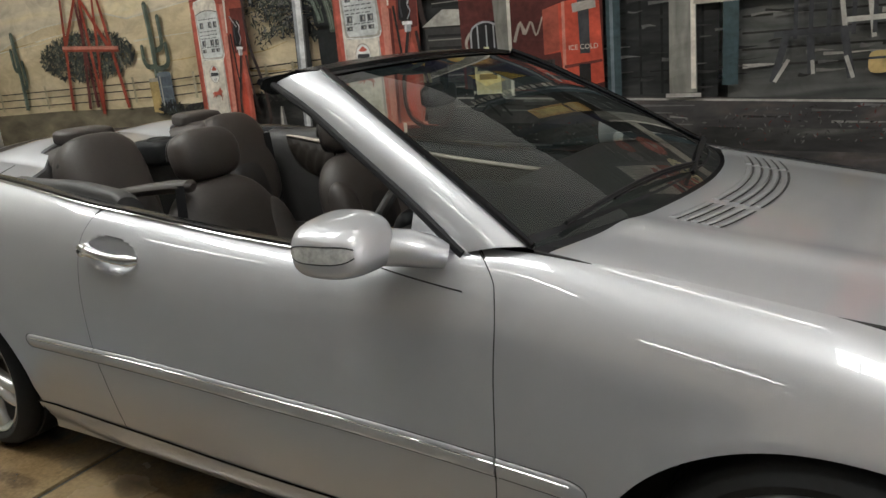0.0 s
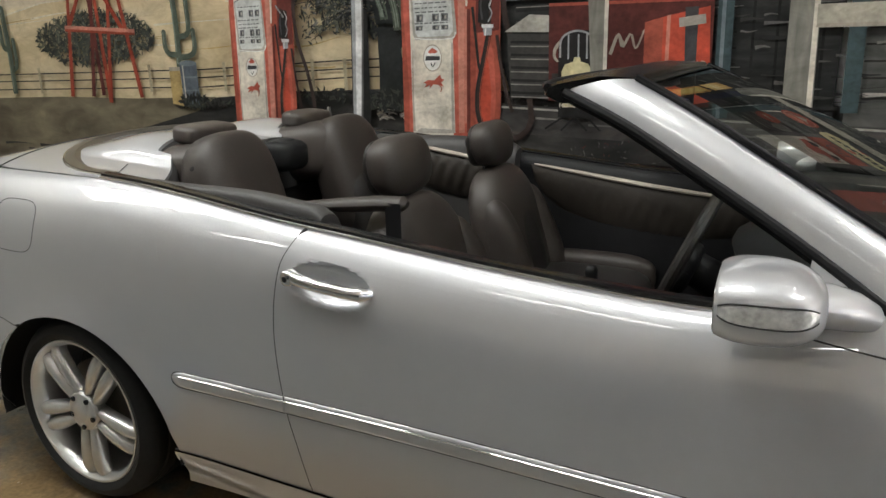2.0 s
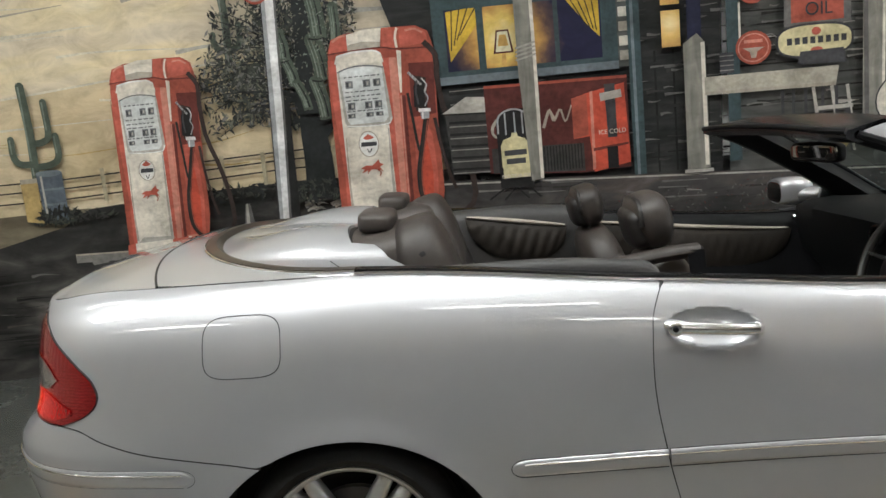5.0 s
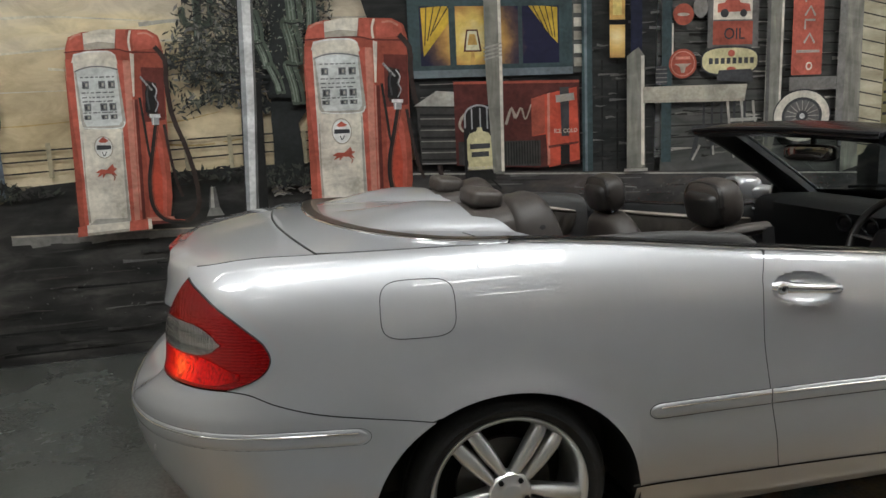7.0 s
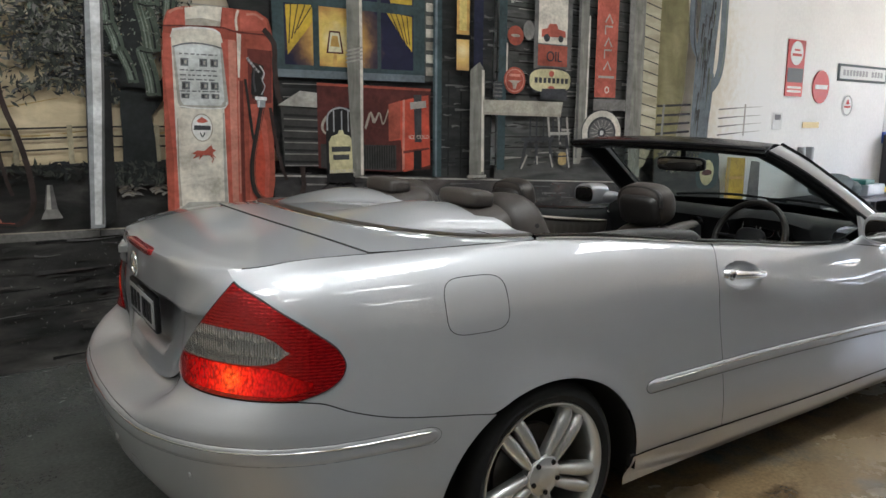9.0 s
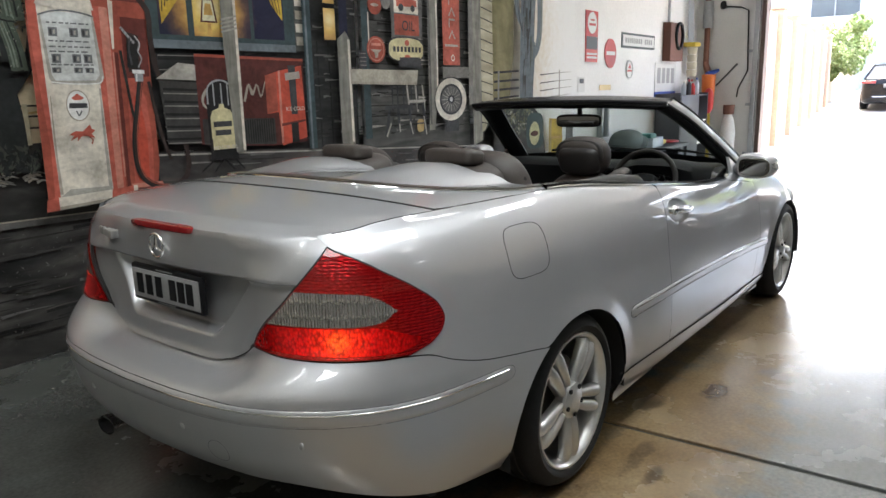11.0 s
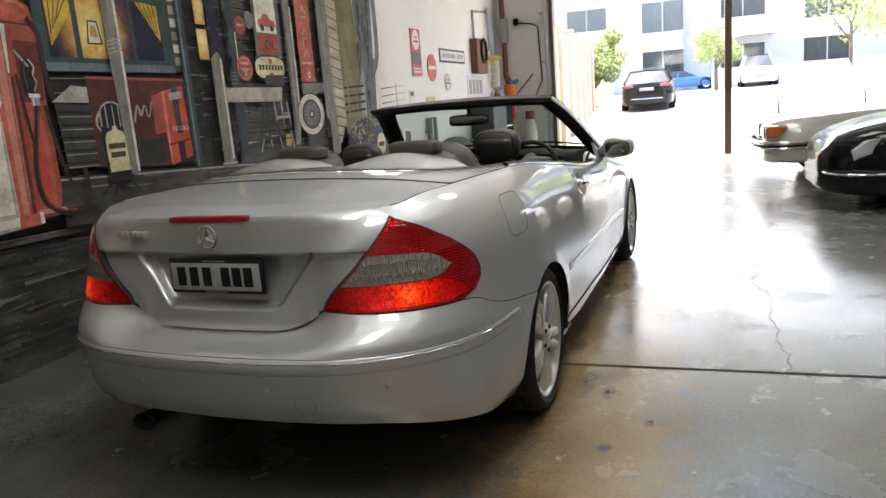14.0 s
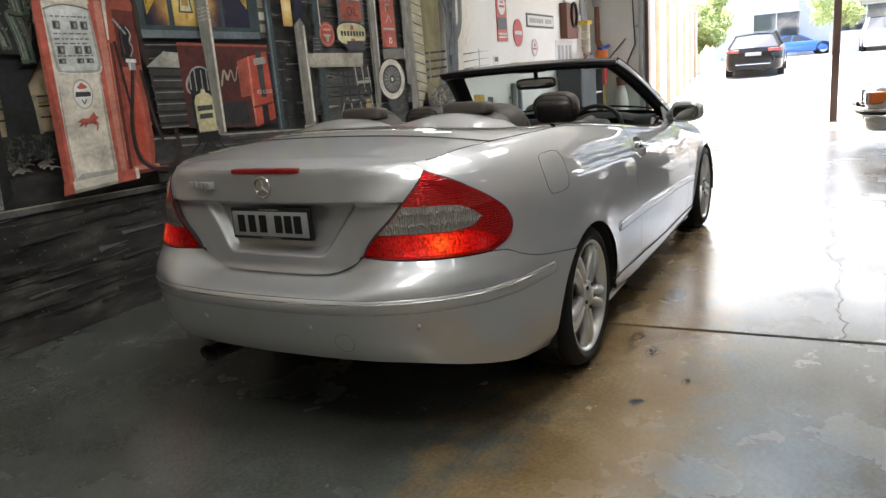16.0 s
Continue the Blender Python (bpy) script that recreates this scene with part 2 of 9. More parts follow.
class Geo:
    """Vertices and faces with a material slot each, gathered into one mesh."""

    def __init__(self):
        self.v, self.f, self.m = [], [], []

    def add(self, verts, faces, slot=0, flip=False):
        o = len(self.v)
        self.v += [tuple(float(c) for c in p) for p in verts]
        self.f += [tuple(o + i for i in (reversed(f) if flip else f)) for f in faces]
        self.m += [slot] * len(faces)
        return self

    def grid(self, pts, slot=0, flip=False, wrap=False):
        """pts: rows of points, all of one length."""
        pts = np.asarray(pts, float)
        nu, nv = pts.shape[:2]
        faces = []
        for i in range(nu - 1):
            for j in range(nv if wrap else nv - 1):
                k = (j + 1) % nv
                faces.append((i * nv + j, (i + 1) * nv + j, (i + 1) * nv + k, i * nv + k))
        return self.add(pts.reshape(-1, 3), faces, slot, flip)

    def both(self, pts, slot=0, flip=False):
        """The grid and its mirror image across y = 0."""
        pts = np.asarray(pts, float)
        self.grid(pts, slot, flip)
        return self.grid(pts * (1, -1, 1), slot, not flip)

    def tube(self, path, radius, n=10, slot=0, cap=True, squash=1.0):
        """A tube along a path; radius a number or one per point."""
        path = [Vector(p) for p in path]
        rad = [radius] * len(path) if isinstance(radius, (int, float)) else list(radius)
        rows, up = [], None
        for i, p in enumerate(path):
            t = (path[min(i + 1, len(path) - 1)] - path[max(i - 1, 0)]).normalized()
            if up is None:
                up = Vector((0, 0, 1)) if abs(t.z) < 0.9 else Vector((1, 0, 0))
            a = t.cross(up).normalized()
            b = a.cross(t).normalized()
            up = b
            rows.append([p + rad[i] * (math.cos(2 * math.pi * j / n) * a + squash * math.sin(2 * math.pi * j / n) * b) for j in range(n)])
        self.grid([[tuple(q) for q in r] for r in rows], slot, wrap=True)
        if cap:
            o = len(self.v)
            self.add([tuple(q) for q in rows[0]], [tuple(range(n))], slot)
            self.add([tuple(q) for q in rows[-1]], [tuple(range(n))], slot, True)
        return self

    def box(self, lo, hi, slot=0, bevel=0.0):
        """An axis box, its edges cut off by bevel."""
        bm = bmesh.new()
        bmesh.ops.create_cube(bm, size=1.0)
        for v in bm.verts:
            v.co = [lo[i] + (v.co[i] + 0.5) * (hi[i] - lo[i]) for i in range(3)]
        if bevel:
            bmesh.ops.bevel(bm, geom=bm.edges[:], offset=bevel, segments=2, affect="EDGES", profile=0.5)
        bm.verts.index_update()
        self.add([v.co[:] for v in bm.verts], [[v.index for v in f.verts] for f in bm.faces], slot)
        bm.free()
        return self

    def blob(self, centre, half, e1=0.5, e2=0.5, n=20, slot=0, shape=None, turn=None):
        """A superellipsoid cushion; shape maps unit points, turn is a matrix about the centre."""
        rows = []
        f = lambda c, e: math.copysign(abs(c) ** e, c)
        for i in range(n + 1):
            a = -math.pi / 2 + math.pi * i / n
            row = []
            for j in range(2 * n):
                b = math.pi * j / n
                p = Vector((f(math.cos(a), e1) * f(math.cos(b), e2), f(math.cos(a), e1) * f(math.sin(b), e2), f(math.sin(a), e1)))
                if shape:
                    p = Vector(shape(p))
                p = Vector((p.x * half[0], p.y * half[1], p.z * half[2]))
                if turn:
                    p = turn @ p
                row.append(tuple(p + Vector(centre)))
            rows.append(row)
        return self.grid(rows, slot, wrap=True, flip=True)

    def lathe(self, profile, n=48, slot=0, axis="y"):
        """Turned about the y axis: profile of (radius, y)."""
        rows = []
        for r, h in profile:
            rows.append([(r * math.cos(2 * math.pi * j / n), h, r * math.sin(2 * math.pi * j / n)) for j in range(n)])
        return self.grid(rows, slot, wrap=True)

    def mesh(self, name, mats, smooth=True, angle=35, merge=0.0):
        me = bpy.data.meshes.new(name)
        me.from_pydata(self.v, [], self.f)
        for m in mats:
            me.materials.append(m)
        me.polygons.foreach_set("material_index", self.m)
        me.polygons.foreach_set("use_smooth", [smooth] * len(self.f))
        bm = bmesh.new()
        bm.from_mesh(me)
        if merge:
            bmesh.ops.remove_doubles(bm, verts=bm.verts, dist=merge)
        bmesh.ops.recalc_face_normals(bm, faces=bm.faces) if merge and smooth == "fix" else None
        if smooth:
            lim = radians(angle)
            for e in bm.edges:
                if len(e.link_faces) == 2 and e.calc_face_angle(0) > lim:
                    e.smooth = False
        bm.to_mesh(me)
        bm.free()
        return me


def part(name, geo, mats, parent, label="", smooth=True, angle=35, merge=0.0, at=None):
    """Links a Geo as one mesh object, under a thing or a part."""
    ob = new(name, geo.mesh(name, mats if isinstance(mats, (list, tuple)) else [mats], smooth, angle, merge))
    if parent is not None:
        ob.parent = parent
    if at is not None:
        ob.matrix_basis = at
    if label:
        ob["label"] = label
    return ob


def thing(name, label, category, group="", kind="", at=None):
    """An Empty that parents the parts of a thing."""
    ob = new(name)
    ob.empty_display_size = 0.1
    if at is not None:
        ob.matrix_world = at
    return tagged(ob, label, category, group, kind)
# ---- the garage ----
WALL_Y, FRONT_X, BACK_X, SIDE_Y, CEIL = 4.365, 8.2, -8.06, -6.5, 4.3


def concrete_floor():
    m = bpy.data.materials.new("sealed_concrete")
    m.use_nodes = True
    nt = m.node_tree
    b = nt.nodes["Principled BSDF"]
    co = nt.nodes.new("ShaderNodeTexCoord")

    def nz(scale, detail, dist=0.0):
        n = nt.nodes.new("ShaderNodeTexNoise")
        n.inputs["Scale"].default_value, n.inputs["Detail"].default_value, n.inputs["Distortion"].default_value = scale, detail, dist
        n.inputs["Roughness"].default_value = 0.6
        nt.links.new(co.outputs["Object"], n.inputs["Vector"])
        return n

    def ramp(src, stops):
        r = nt.nodes.new("ShaderNodeValToRGB")
        while len(r.color_ramp.elements) < len(stops):
            r.color_ramp.elements.new(0.5)
        for e, (p, c) in zip(r.color_ramp.elements, stops):
            e.position, e.color = p, (*c, 1)
        nt.links.new(src, r.inputs[0])
        return r

    def mix(f, a, c):
        x = nt.nodes.new("ShaderNodeMix")
        x.data_type = "RGBA"
        nt.links.new(f, x.inputs[0])
        nt.links.new(a, x.inputs[6])
        nt.links.new(c, x.inputs[7])
        return x

    def math_node(op, x, y=None, z=None):
        n = nt.nodes.new("ShaderNodeMath")
        n.operation = op
        for i, v in enumerate((x, y, z)):
            if v is None:
                continue
            if isinstance(v, (int, float)):
                n.inputs[i].default_value = v
            else:
                nt.links.new(v, n.inputs[i])
        return n.outputs[0]

    sep = nt.nodes.new("ShaderNodeSeparateXYZ")
    nt.links.new(co.outputs["Object"], sep.inputs[0])
    X, Y = sep.outputs[0], sep.outputs[1]
    base = ramp(nz(1.6, 9, 0.3).outputs["Fac"], [(0.25, (0.10, 0.060, 0.024)), (0.48, (0.195, 0.132, 0.066)), (0.64, (0.265, 0.195, 0.108)), (0.82, (0.32, 0.26, 0.17))])
    grey = ramp(nz(2.3, 8, 0.2).outputs["Fac"], [(0.25, (0.045, 0.052, 0.050)), (0.55, (0.080, 0.090, 0.087)), (0.78, (0.120, 0.130, 0.124))])
    pale = ramp(nz(1.9, 9, 0.3).outputs["Fac"], [(0.25, (0.115, 0.110, 0.098)), (0.55, (0.190, 0.185, 0.172)), (0.8, (0.26, 0.255, 0.245))])
    blue = ramp(nz(6.0, 9).outputs["Fac"], [(0.3, (0.12, 0.165, 0.23)), (0.7, (0.22, 0.285, 0.36))])
    wob = math_node("MULTIPLY_ADD", nz(1.3, 8, 0.3).outputs["Fac"], 2.0, -1.0)
    fray = math_node("MULTIPLY_ADD", nz(7.0, 9, 0.2).outputs["Fac"], 0.9, -0.45)
    edge = math_node("ADD", math_node("MULTIPLY", wob, 0.45), fray)
    # grey paint under the car and to the mural, bare brown beside it, worn blue paint further out, pale towards the
    # doorway with some of its glare put into the colour
    to_wall = ramp(math_node("MULTIPLY_ADD", math_node("ADD", Y, edge), 1.5, -1.75), [(0.25, (0, 0, 0)), (0.75, (0.92, 0.92, 0.92))])
    to_door = ramp(math_node("MULTIPLY_ADD", math_node("ADD", X, wob), 0.4, 1.10), [(0.1, (0, 0, 0)), (0.8, (1, 1, 1))])
    right = ramp(math_node("MULTIPLY_ADD", math_node("MULTIPLY_ADD", edge, 0.55, Y), -2.0, 2.25), [(0.30, (0, 0, 0)), (0.85, (1, 1, 1))])
    bare = ramp(nz(1.7, 9, 0.3).outputs["Fac"], [(0.25, (0.088, 0.092, 0.082)), (0.55, (0.135, 0.140, 0.126)), (0.8, (0.19, 0.192, 0.174))])
    worn = ramp(nz(2.4, 9, 0.4).outputs["Fac"], [(0.36, (0, 0, 0)), (0.60, (0.85, 0.85, 0.85))])
    grain = ramp(nz(60, 4).outputs["Fac"], [(0.30, (0.72, 0.72, 0.72)), (0.70, (1.12, 1.12, 1.12))])
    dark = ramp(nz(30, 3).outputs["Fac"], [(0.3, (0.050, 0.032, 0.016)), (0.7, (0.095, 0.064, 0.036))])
    speck = ramp(nz(34, 4).outputs["Fac"], [(0.72, (0, 0, 0)), (0.75, (1, 1, 1))])
    flake = ramp(nz(50, 2).outputs["Fac"], [(0.3, (0.26, 0.25, 0.21)), (0.7, (0.36, 0.35, 0.31))])
    c0 = mix(math_node("MULTIPLY", right.outputs[0], 0.95), base.outputs[0], bare.outputs[0])
    # doorway glare painted in as pale, kept off the shaded strip by the car
    c1 = mix(math_node("MULTIPLY", to_door.outputs[0], math_node("MULTIPLY_ADD", right.outputs[0], 0.8, 0.2)), c0.outputs[2], pale.outputs[0])
    c1 = mix(to_wall.outputs[0], c1.outputs[2], grey.outputs[0])
    edge_n = nz(11.0, 8, 0.3).outputs["Fac"]

    def patch(sx, sy, rx, ry, f, ragged=1.8, outer=1.15, inner=0.65):
        dx = math_node("MULTIPLY_ADD", X, 1 / rx, -sx / rx)
        dy = math_node("MULTIPLY_ADD", Y, 1 / ry, -sy / ry)
        d = math_node("SQRT", math_node("ADD", math_node("MULTIPLY", dx, dx), math_node("MULTIPLY", dy, dy)))
        d = math_node("ADD", d, math_node("MULTIPLY_ADD", edge_n, ragged, -0.5 * ragged))
        m1 = nt.nodes.new("ShaderNodeMapRange")
        m1.inputs["From Min"].default_value, m1.inputs["From Max"].default_value = outer, inner
        m1.inputs["To Max"].default_value = f
        nt.links.new(d, m1.inputs["Value"])
        return m1.outputs[0]

    bluemask = math_node("MULTIPLY", math_node("MULTIPLY", right.outputs[0], worn.outputs[0]), 0.16)
    for spot in ((-3.90, 0.50, 0.50, 0.24, 0.75, 1.6, 1.5, 0.2), (-4.05, 0.78, 0.16, 0.09, 0.7, 1.8, 1.3, 0.4), (-3.30, 0.62, 0.40, 0.14, 0.35, 1.6, 1.5, 0.2), (-4.5, 0.30, 0.40, 0.30, 0.5, 1.6, 1.5, 0.2)):
        bluemask = math_node("MAXIMUM", bluemask, patch(*spot))
    c2 = mix(bluemask, c1.outputs[2], blue.outputs[0])
    c2 = mix(math_node("MULTIPLY", speck.outputs[0], to_wall.outputs[0]), c2.outputs[2], flake.outputs[0])
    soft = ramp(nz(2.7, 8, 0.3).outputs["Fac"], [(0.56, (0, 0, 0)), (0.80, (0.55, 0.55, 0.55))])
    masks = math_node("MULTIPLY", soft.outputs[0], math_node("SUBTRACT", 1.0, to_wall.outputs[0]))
    # stains at set spots; the longer dark patches lie along the car's edges
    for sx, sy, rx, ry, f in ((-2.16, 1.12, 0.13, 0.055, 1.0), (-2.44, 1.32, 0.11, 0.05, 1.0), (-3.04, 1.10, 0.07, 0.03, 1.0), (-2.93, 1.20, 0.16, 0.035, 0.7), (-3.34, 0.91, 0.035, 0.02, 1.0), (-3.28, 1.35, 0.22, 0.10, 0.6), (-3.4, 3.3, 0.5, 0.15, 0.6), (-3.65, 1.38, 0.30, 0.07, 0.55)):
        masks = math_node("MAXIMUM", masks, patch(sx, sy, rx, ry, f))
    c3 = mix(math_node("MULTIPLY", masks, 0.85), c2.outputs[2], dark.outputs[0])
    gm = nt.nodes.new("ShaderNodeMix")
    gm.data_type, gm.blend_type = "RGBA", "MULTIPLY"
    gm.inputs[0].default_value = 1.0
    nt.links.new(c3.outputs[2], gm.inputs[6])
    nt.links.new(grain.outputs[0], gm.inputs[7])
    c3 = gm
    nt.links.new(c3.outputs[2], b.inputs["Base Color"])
    rr = nt.nodes.new("ShaderNodeMapRange")
    rr.inputs["From Min"].default_value, rr.inputs["From Max"].default_value = 0.3, 0.7
    rr.inputs["To Min"].default_value, rr.inputs["To Max"].default_value = 0.17, 0.32
    b.inputs["Specular IOR Level"].default_value = 0.75
    nt.links.new(nz(1.7, 6).outputs["Fac"], rr.inputs["Value"])
    nt.links.new(rr.outputs[0], b.inputs["Roughness"])
    bp = nt.nodes.new("ShaderNodeBump")
    bp.inputs["Strength"].default_value, bp.inputs["Distance"].default_value = 0.12, 0.004
    nt.links.new(nz(14, 6).outputs["Fac"], bp.inputs["Height"])
    nt.links.new(bp.outputs[0], b.inputs["Normal"])
    return m


CONCRETE = concrete_floor()
WHITEWALL = material("painted_blockwork_white", (0.80, 0.795, 0.78), 0.7, 0, vary=0.07, big=1.3, fine=25, bump=0.35, bscale=18)
OPPOSITE = material("painted_wall_grey", (0.080, 0.086, 0.097), 0.7, 0, vary=0.10, big=0.8, fine=10, bump=0.3, bscale=25)
CREAM = material("painted_wall_cream", (0.80, 0.73, 0.62), 0.7, 0, vary=0.08, big=1.2, fine=20, bump=0.3, bscale=25)
UMBER = material("painted_wall_brown", (0.34, 0.32, 0.275), 0.7, 0, vary=0.10, big=1.2, fine=20, bump=0.3, bscale=25)
CEILMAT = material("ceiling_panels", (0.78, 0.77, 0.74), 0.8, 0, vary=0.06)
GREYBLOCK = material("grey_blockwork", (0.60, 0.60, 0.585), 0.75, 0, vary=0.08, big=2, bump=0.3, bscale=20)
LAMP = material("fluorescent_tube", (1, 1, 1), 0.4, vary=0, emit=TUBE, ecolor=(0.98, 0.98, 0.95))
STEEL = material("brown_painted_steel", (0.10, 0.065, 0.055), 0.5, 0.1, vary=0.2)
JOINTMAT = material("dark_joint_filler", (0.03, 0.028, 0.025), 0.8)


def structure(name, geo, mat, label, category, smooth=False):
    return tagged(part(name, geo, mat, None, "", smooth), label, category, "", "structure")


JOINT_X = -2.715
slabs = [Geo().box((x0, SIDE_Y - 0.3, -0.20), (x1, WALL_Y + 0.3, 0.0), 0, 0.004) for x0, x1 in ((BACK_X - 0.3, JOINT_X - 0.015), (JOINT_X + 0.015, FRONT_X + 0.05))]
floor = structure("floor", slabs[0], CONCRETE, "sealed concrete slab with brown stains, dark patches and blue-grey paint", "floor")
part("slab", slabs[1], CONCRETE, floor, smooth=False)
structure("floor_joint", Geo().box((JOINT_X - 0.017, SIDE_Y, -0.19), (JOINT_X + 0.017, WALL_Y, -0.012)), JOINTMAT, "dark filled joint between concrete slabs", "floor joint")
structure("wall_mural_side", Geo().box((BACK_X - 0.3, WALL_Y, -0.2), (FRONT_X + 0.3, WALL_Y + 0.25, CEIL)), WHITEWALL, "white painted block wall that carries the mural", "wall")
structure("wall_back", Geo().box((BACK_X - 0.3, SIDE_Y, -0.2), (BACK_X, WALL_Y - 0.003, CEIL)), UMBER, "plain brown painted wall", "wall")
structure("wall_opposite", Geo().box((BACK_X - 0.3, SIDE_Y - 0.3, -0.2), (FRONT_X + 0.3, SIDE_Y, CEIL)), OPPOSITE, "plain grey painted wall", "wall")
structure("wall_opposite_upper", Geo().box((BACK_X, SIDE_Y, 2.25), (FRONT_X, SIDE_Y + 0.02, CEIL - 0.003)), CREAM, "cream painted upper part of the plain wall", "wall")
front = Geo()
front.box((FRONT_X, 3.28, -0.2), (FRONT_X + 0.22, WALL_Y - 0.003, CEIL))
front.box((FRONT_X, SIDE_Y, 3.35), (FRONT_X + 0.22, 3.277, CEIL))
# unseen right end, added to keep doorway light off the car's flank
front.box((FRONT_X, SIDE_Y, -0.2), (FRONT_X + 0.22, -3.4, 3.347))
structure("wall_front", front, GREYBLOCK, "grey block front wall round the open vehicle doorway, its unseen right end added to cut the light", "wall")
SKYLIGHTS = [(-7.6, -6.0), (-5.2, -3.8), (-3.0, -1.6), (0.4, 1.8)]
SKY_Y = (0.2, 1.3)
ceil = Geo().box((BACK_X - 0.3, SIDE_Y - 0.3, CEIL), (FRONT_X + 0.3, SKY_Y[0], CEIL + 0.15)).box((BACK_X - 0.3, SKY_Y[1], CEIL), (FRONT_X + 0.3, WALL_Y + 0.25, CEIL + 0.15))
edges = [BACK_X - 0.3] + [e for w in SKYLIGHTS for e in w] + [FRONT_X + 0.3]
for k in range(0, len(edges), 2):
    ceil.box((edges[k], SKY_Y[0], CEIL), (edges[k + 1], SKY_Y[1], CEIL + 0.15))
structure("ceiling", ceil, CEILMAT, "plain pale ceiling with skylight openings", "ceiling")
for k, (x0, x1) in enumerate(SKYLIGHTS):
    bars = Geo().box((x0, SKY_Y[0], CEIL + 0.10), (x1, SKY_Y[1], CEIL + 0.13))
    for x in np.linspace(x0, x1, 4)[1:-1]:
        bars.box((x - 0.02, SKY_Y[0], CEIL + 0.0), (x + 0.02, SKY_Y[1], CEIL + 0.06))
    structure("window_%d" % (k + 1), bars, CEILMAT, "white ribbed skylight sheet between bars in the ceiling", "skylight")
    day = new("skylight_daylight", bpy.data.lights.new("skylight_daylight", "AREA"))
    day.data.shape, day.data.size, day.data.size_y = "RECTANGLE", x1 - x0, SKY_Y[1] - SKY_Y[0]
    day.data.energy, day.data.color = SKYLIGHT * (0.85, 0.95, 0.80, 0.90)[k], (0.97, 0.99, 0.96)
    day.matrix_world = pose((x0 + x1) / 2, sum(SKY_Y) / 2, CEIL + 0.07)
structure("trim_doorway", Geo().box((FRONT_X - 0.035, 3.205, 0.0), (FRONT_X + 0.225, 3.277, 3.345), 0, 0.005), STEEL, "brown painted steel edge of the vehicle doorway", "door frame")
post = structure("doorway_post", Geo().box((FRONT_X - 0.06, 0.03, 0.0), (FRONT_X + 0.06, 0.15, 3.345), 0, 0.008), STEEL, "brown painted steel post in the vehicle doorway", "post")


def ceiling_lamp(x, y, along="x"):
    lamp = thing("ceiling_light", "white fluorescent batten light under the ceiling", "ceiling light", "ceiling lights", at=pose(x, y, CEIL, 0, 0, 0 if along == "x" else 90))
    part("batten", Geo().box((-0.75, -0.09, -0.06), (0.75, 0.09, 0.0), 0, 0.01), WHITEWALL, lamp)
    for dy in (-0.045, 0.045):
        part("tube", Geo().tube([(-0.72, dy, -0.085), (0.72, dy, -0.085)], 0.019, 10), LAMP, lamp)
    return lamp


LAMPS = [(-6.4, -1.6), (-2.6, -1.6), (-6.6, 2.6), (-4.4, 2.6), (-0.4, 2.6), (3.0, 2.6), (-1.5, -4.6)]
for lx, ly in LAMPS:
    ceiling_lamp(lx, ly)
# ---- the mural, flat paint on the wall ----
MURAL = thing("wall_mural", "hand-painted mural of a desert filling station on the block wall", "mural", at=pose(0, WALL_Y, 0))
PAINTS = {}


def paint(key, color, vary=0.30, big=6.0, fine=38.0, rough=0.62, second=None):
    PAINTS[key] = material("mural_" + key, color, rough, 0, vary=vary, big=big, fine=fine, bump=0.25, bscale=22, second=second)
    return PAINTS[key]


def streaky(key, stops, scale, stretch, detail=6):
    """Paint with colours in long streaks."""
    m = bpy.data.materials.new("mural_" + key)
    m.use_nodes = True
    nt = m.node_tree
    b = nt.nodes["Principled BSDF"]
    b.inputs["Roughness"].default_value = 0.62
    co, mp, n, r = (nt.nodes.new("ShaderNode" + k) for k in ("TexCoord", "Mapping", "TexNoise", "ValToRGB"))
    mp.inputs["Scale"].default_value = stretch
    n.inputs["Scale"].default_value, n.inputs["Detail"].default_value, n.inputs["Distortion"].default_value = scale, detail, 0.5
    nt.links.new(co.outputs["Object"], mp.inputs[0])
    nt.links.new(mp.outputs[0], n.inputs["Vector"])
    nt.links.new(n.outputs["Fac"], r.inputs[0])
    while len(r.color_ramp.elements) < len(stops):
        r.color_ramp.elements.new(0.5)
    for e, (p, c) in zip(r.color_ramp.elements, stops):
        e.position, e.color = p, (*c, 1)
    nt.links.new(r.outputs[0], b.inputs["Base Color"])
    PAINTS[key] = m


streaky("sky", [(0.30, (0.475, 0.416, 0.32)), (0.48, (0.712, 0.617, 0.463)), (0.60, (0.783, 0.665, 0.427)), (0.75, (0.854, 0.783, 0.617))], 1.6, (0.35, 1, 2.2))
streaky("hill", [(0.30, (0.55, 0.44, 0.27)), (0.52, (0.67, 0.55, 0.36)), (0.72, (0.74, 0.63, 0.45))], 1.8, (0.4, 1, 1.6))
streaky("gravel", [(0.30, (0.015, 0.015, 0.0148)), (0.50, (0.0376, 0.036, 0.0339)), (0.62, (0.0705, 0.066, 0.0615)), (0.78, (0.15, 0.145, 0.133))], 4.5, (0.5, 1, 1.7), 9)
streaky("dirt", [(0.30, (0.10, 0.085, 0.06)), (0.55, (0.19, 0.16, 0.11)), (0.75, (0.26, 0.22, 0.15))], 4.0, (0.5, 1, 1.5), 8)
streaky("porchstone", [(0.30, (0.03, 0.0287, 0.027)), (0.50, (0.063, 0.0587, 0.0575)), (0.62, (0.0895, 0.0734, 0.0676)), (0.78, (0.144, 0.134, 0.129))], 6.0, (0.6, 1, 1.6), 9)
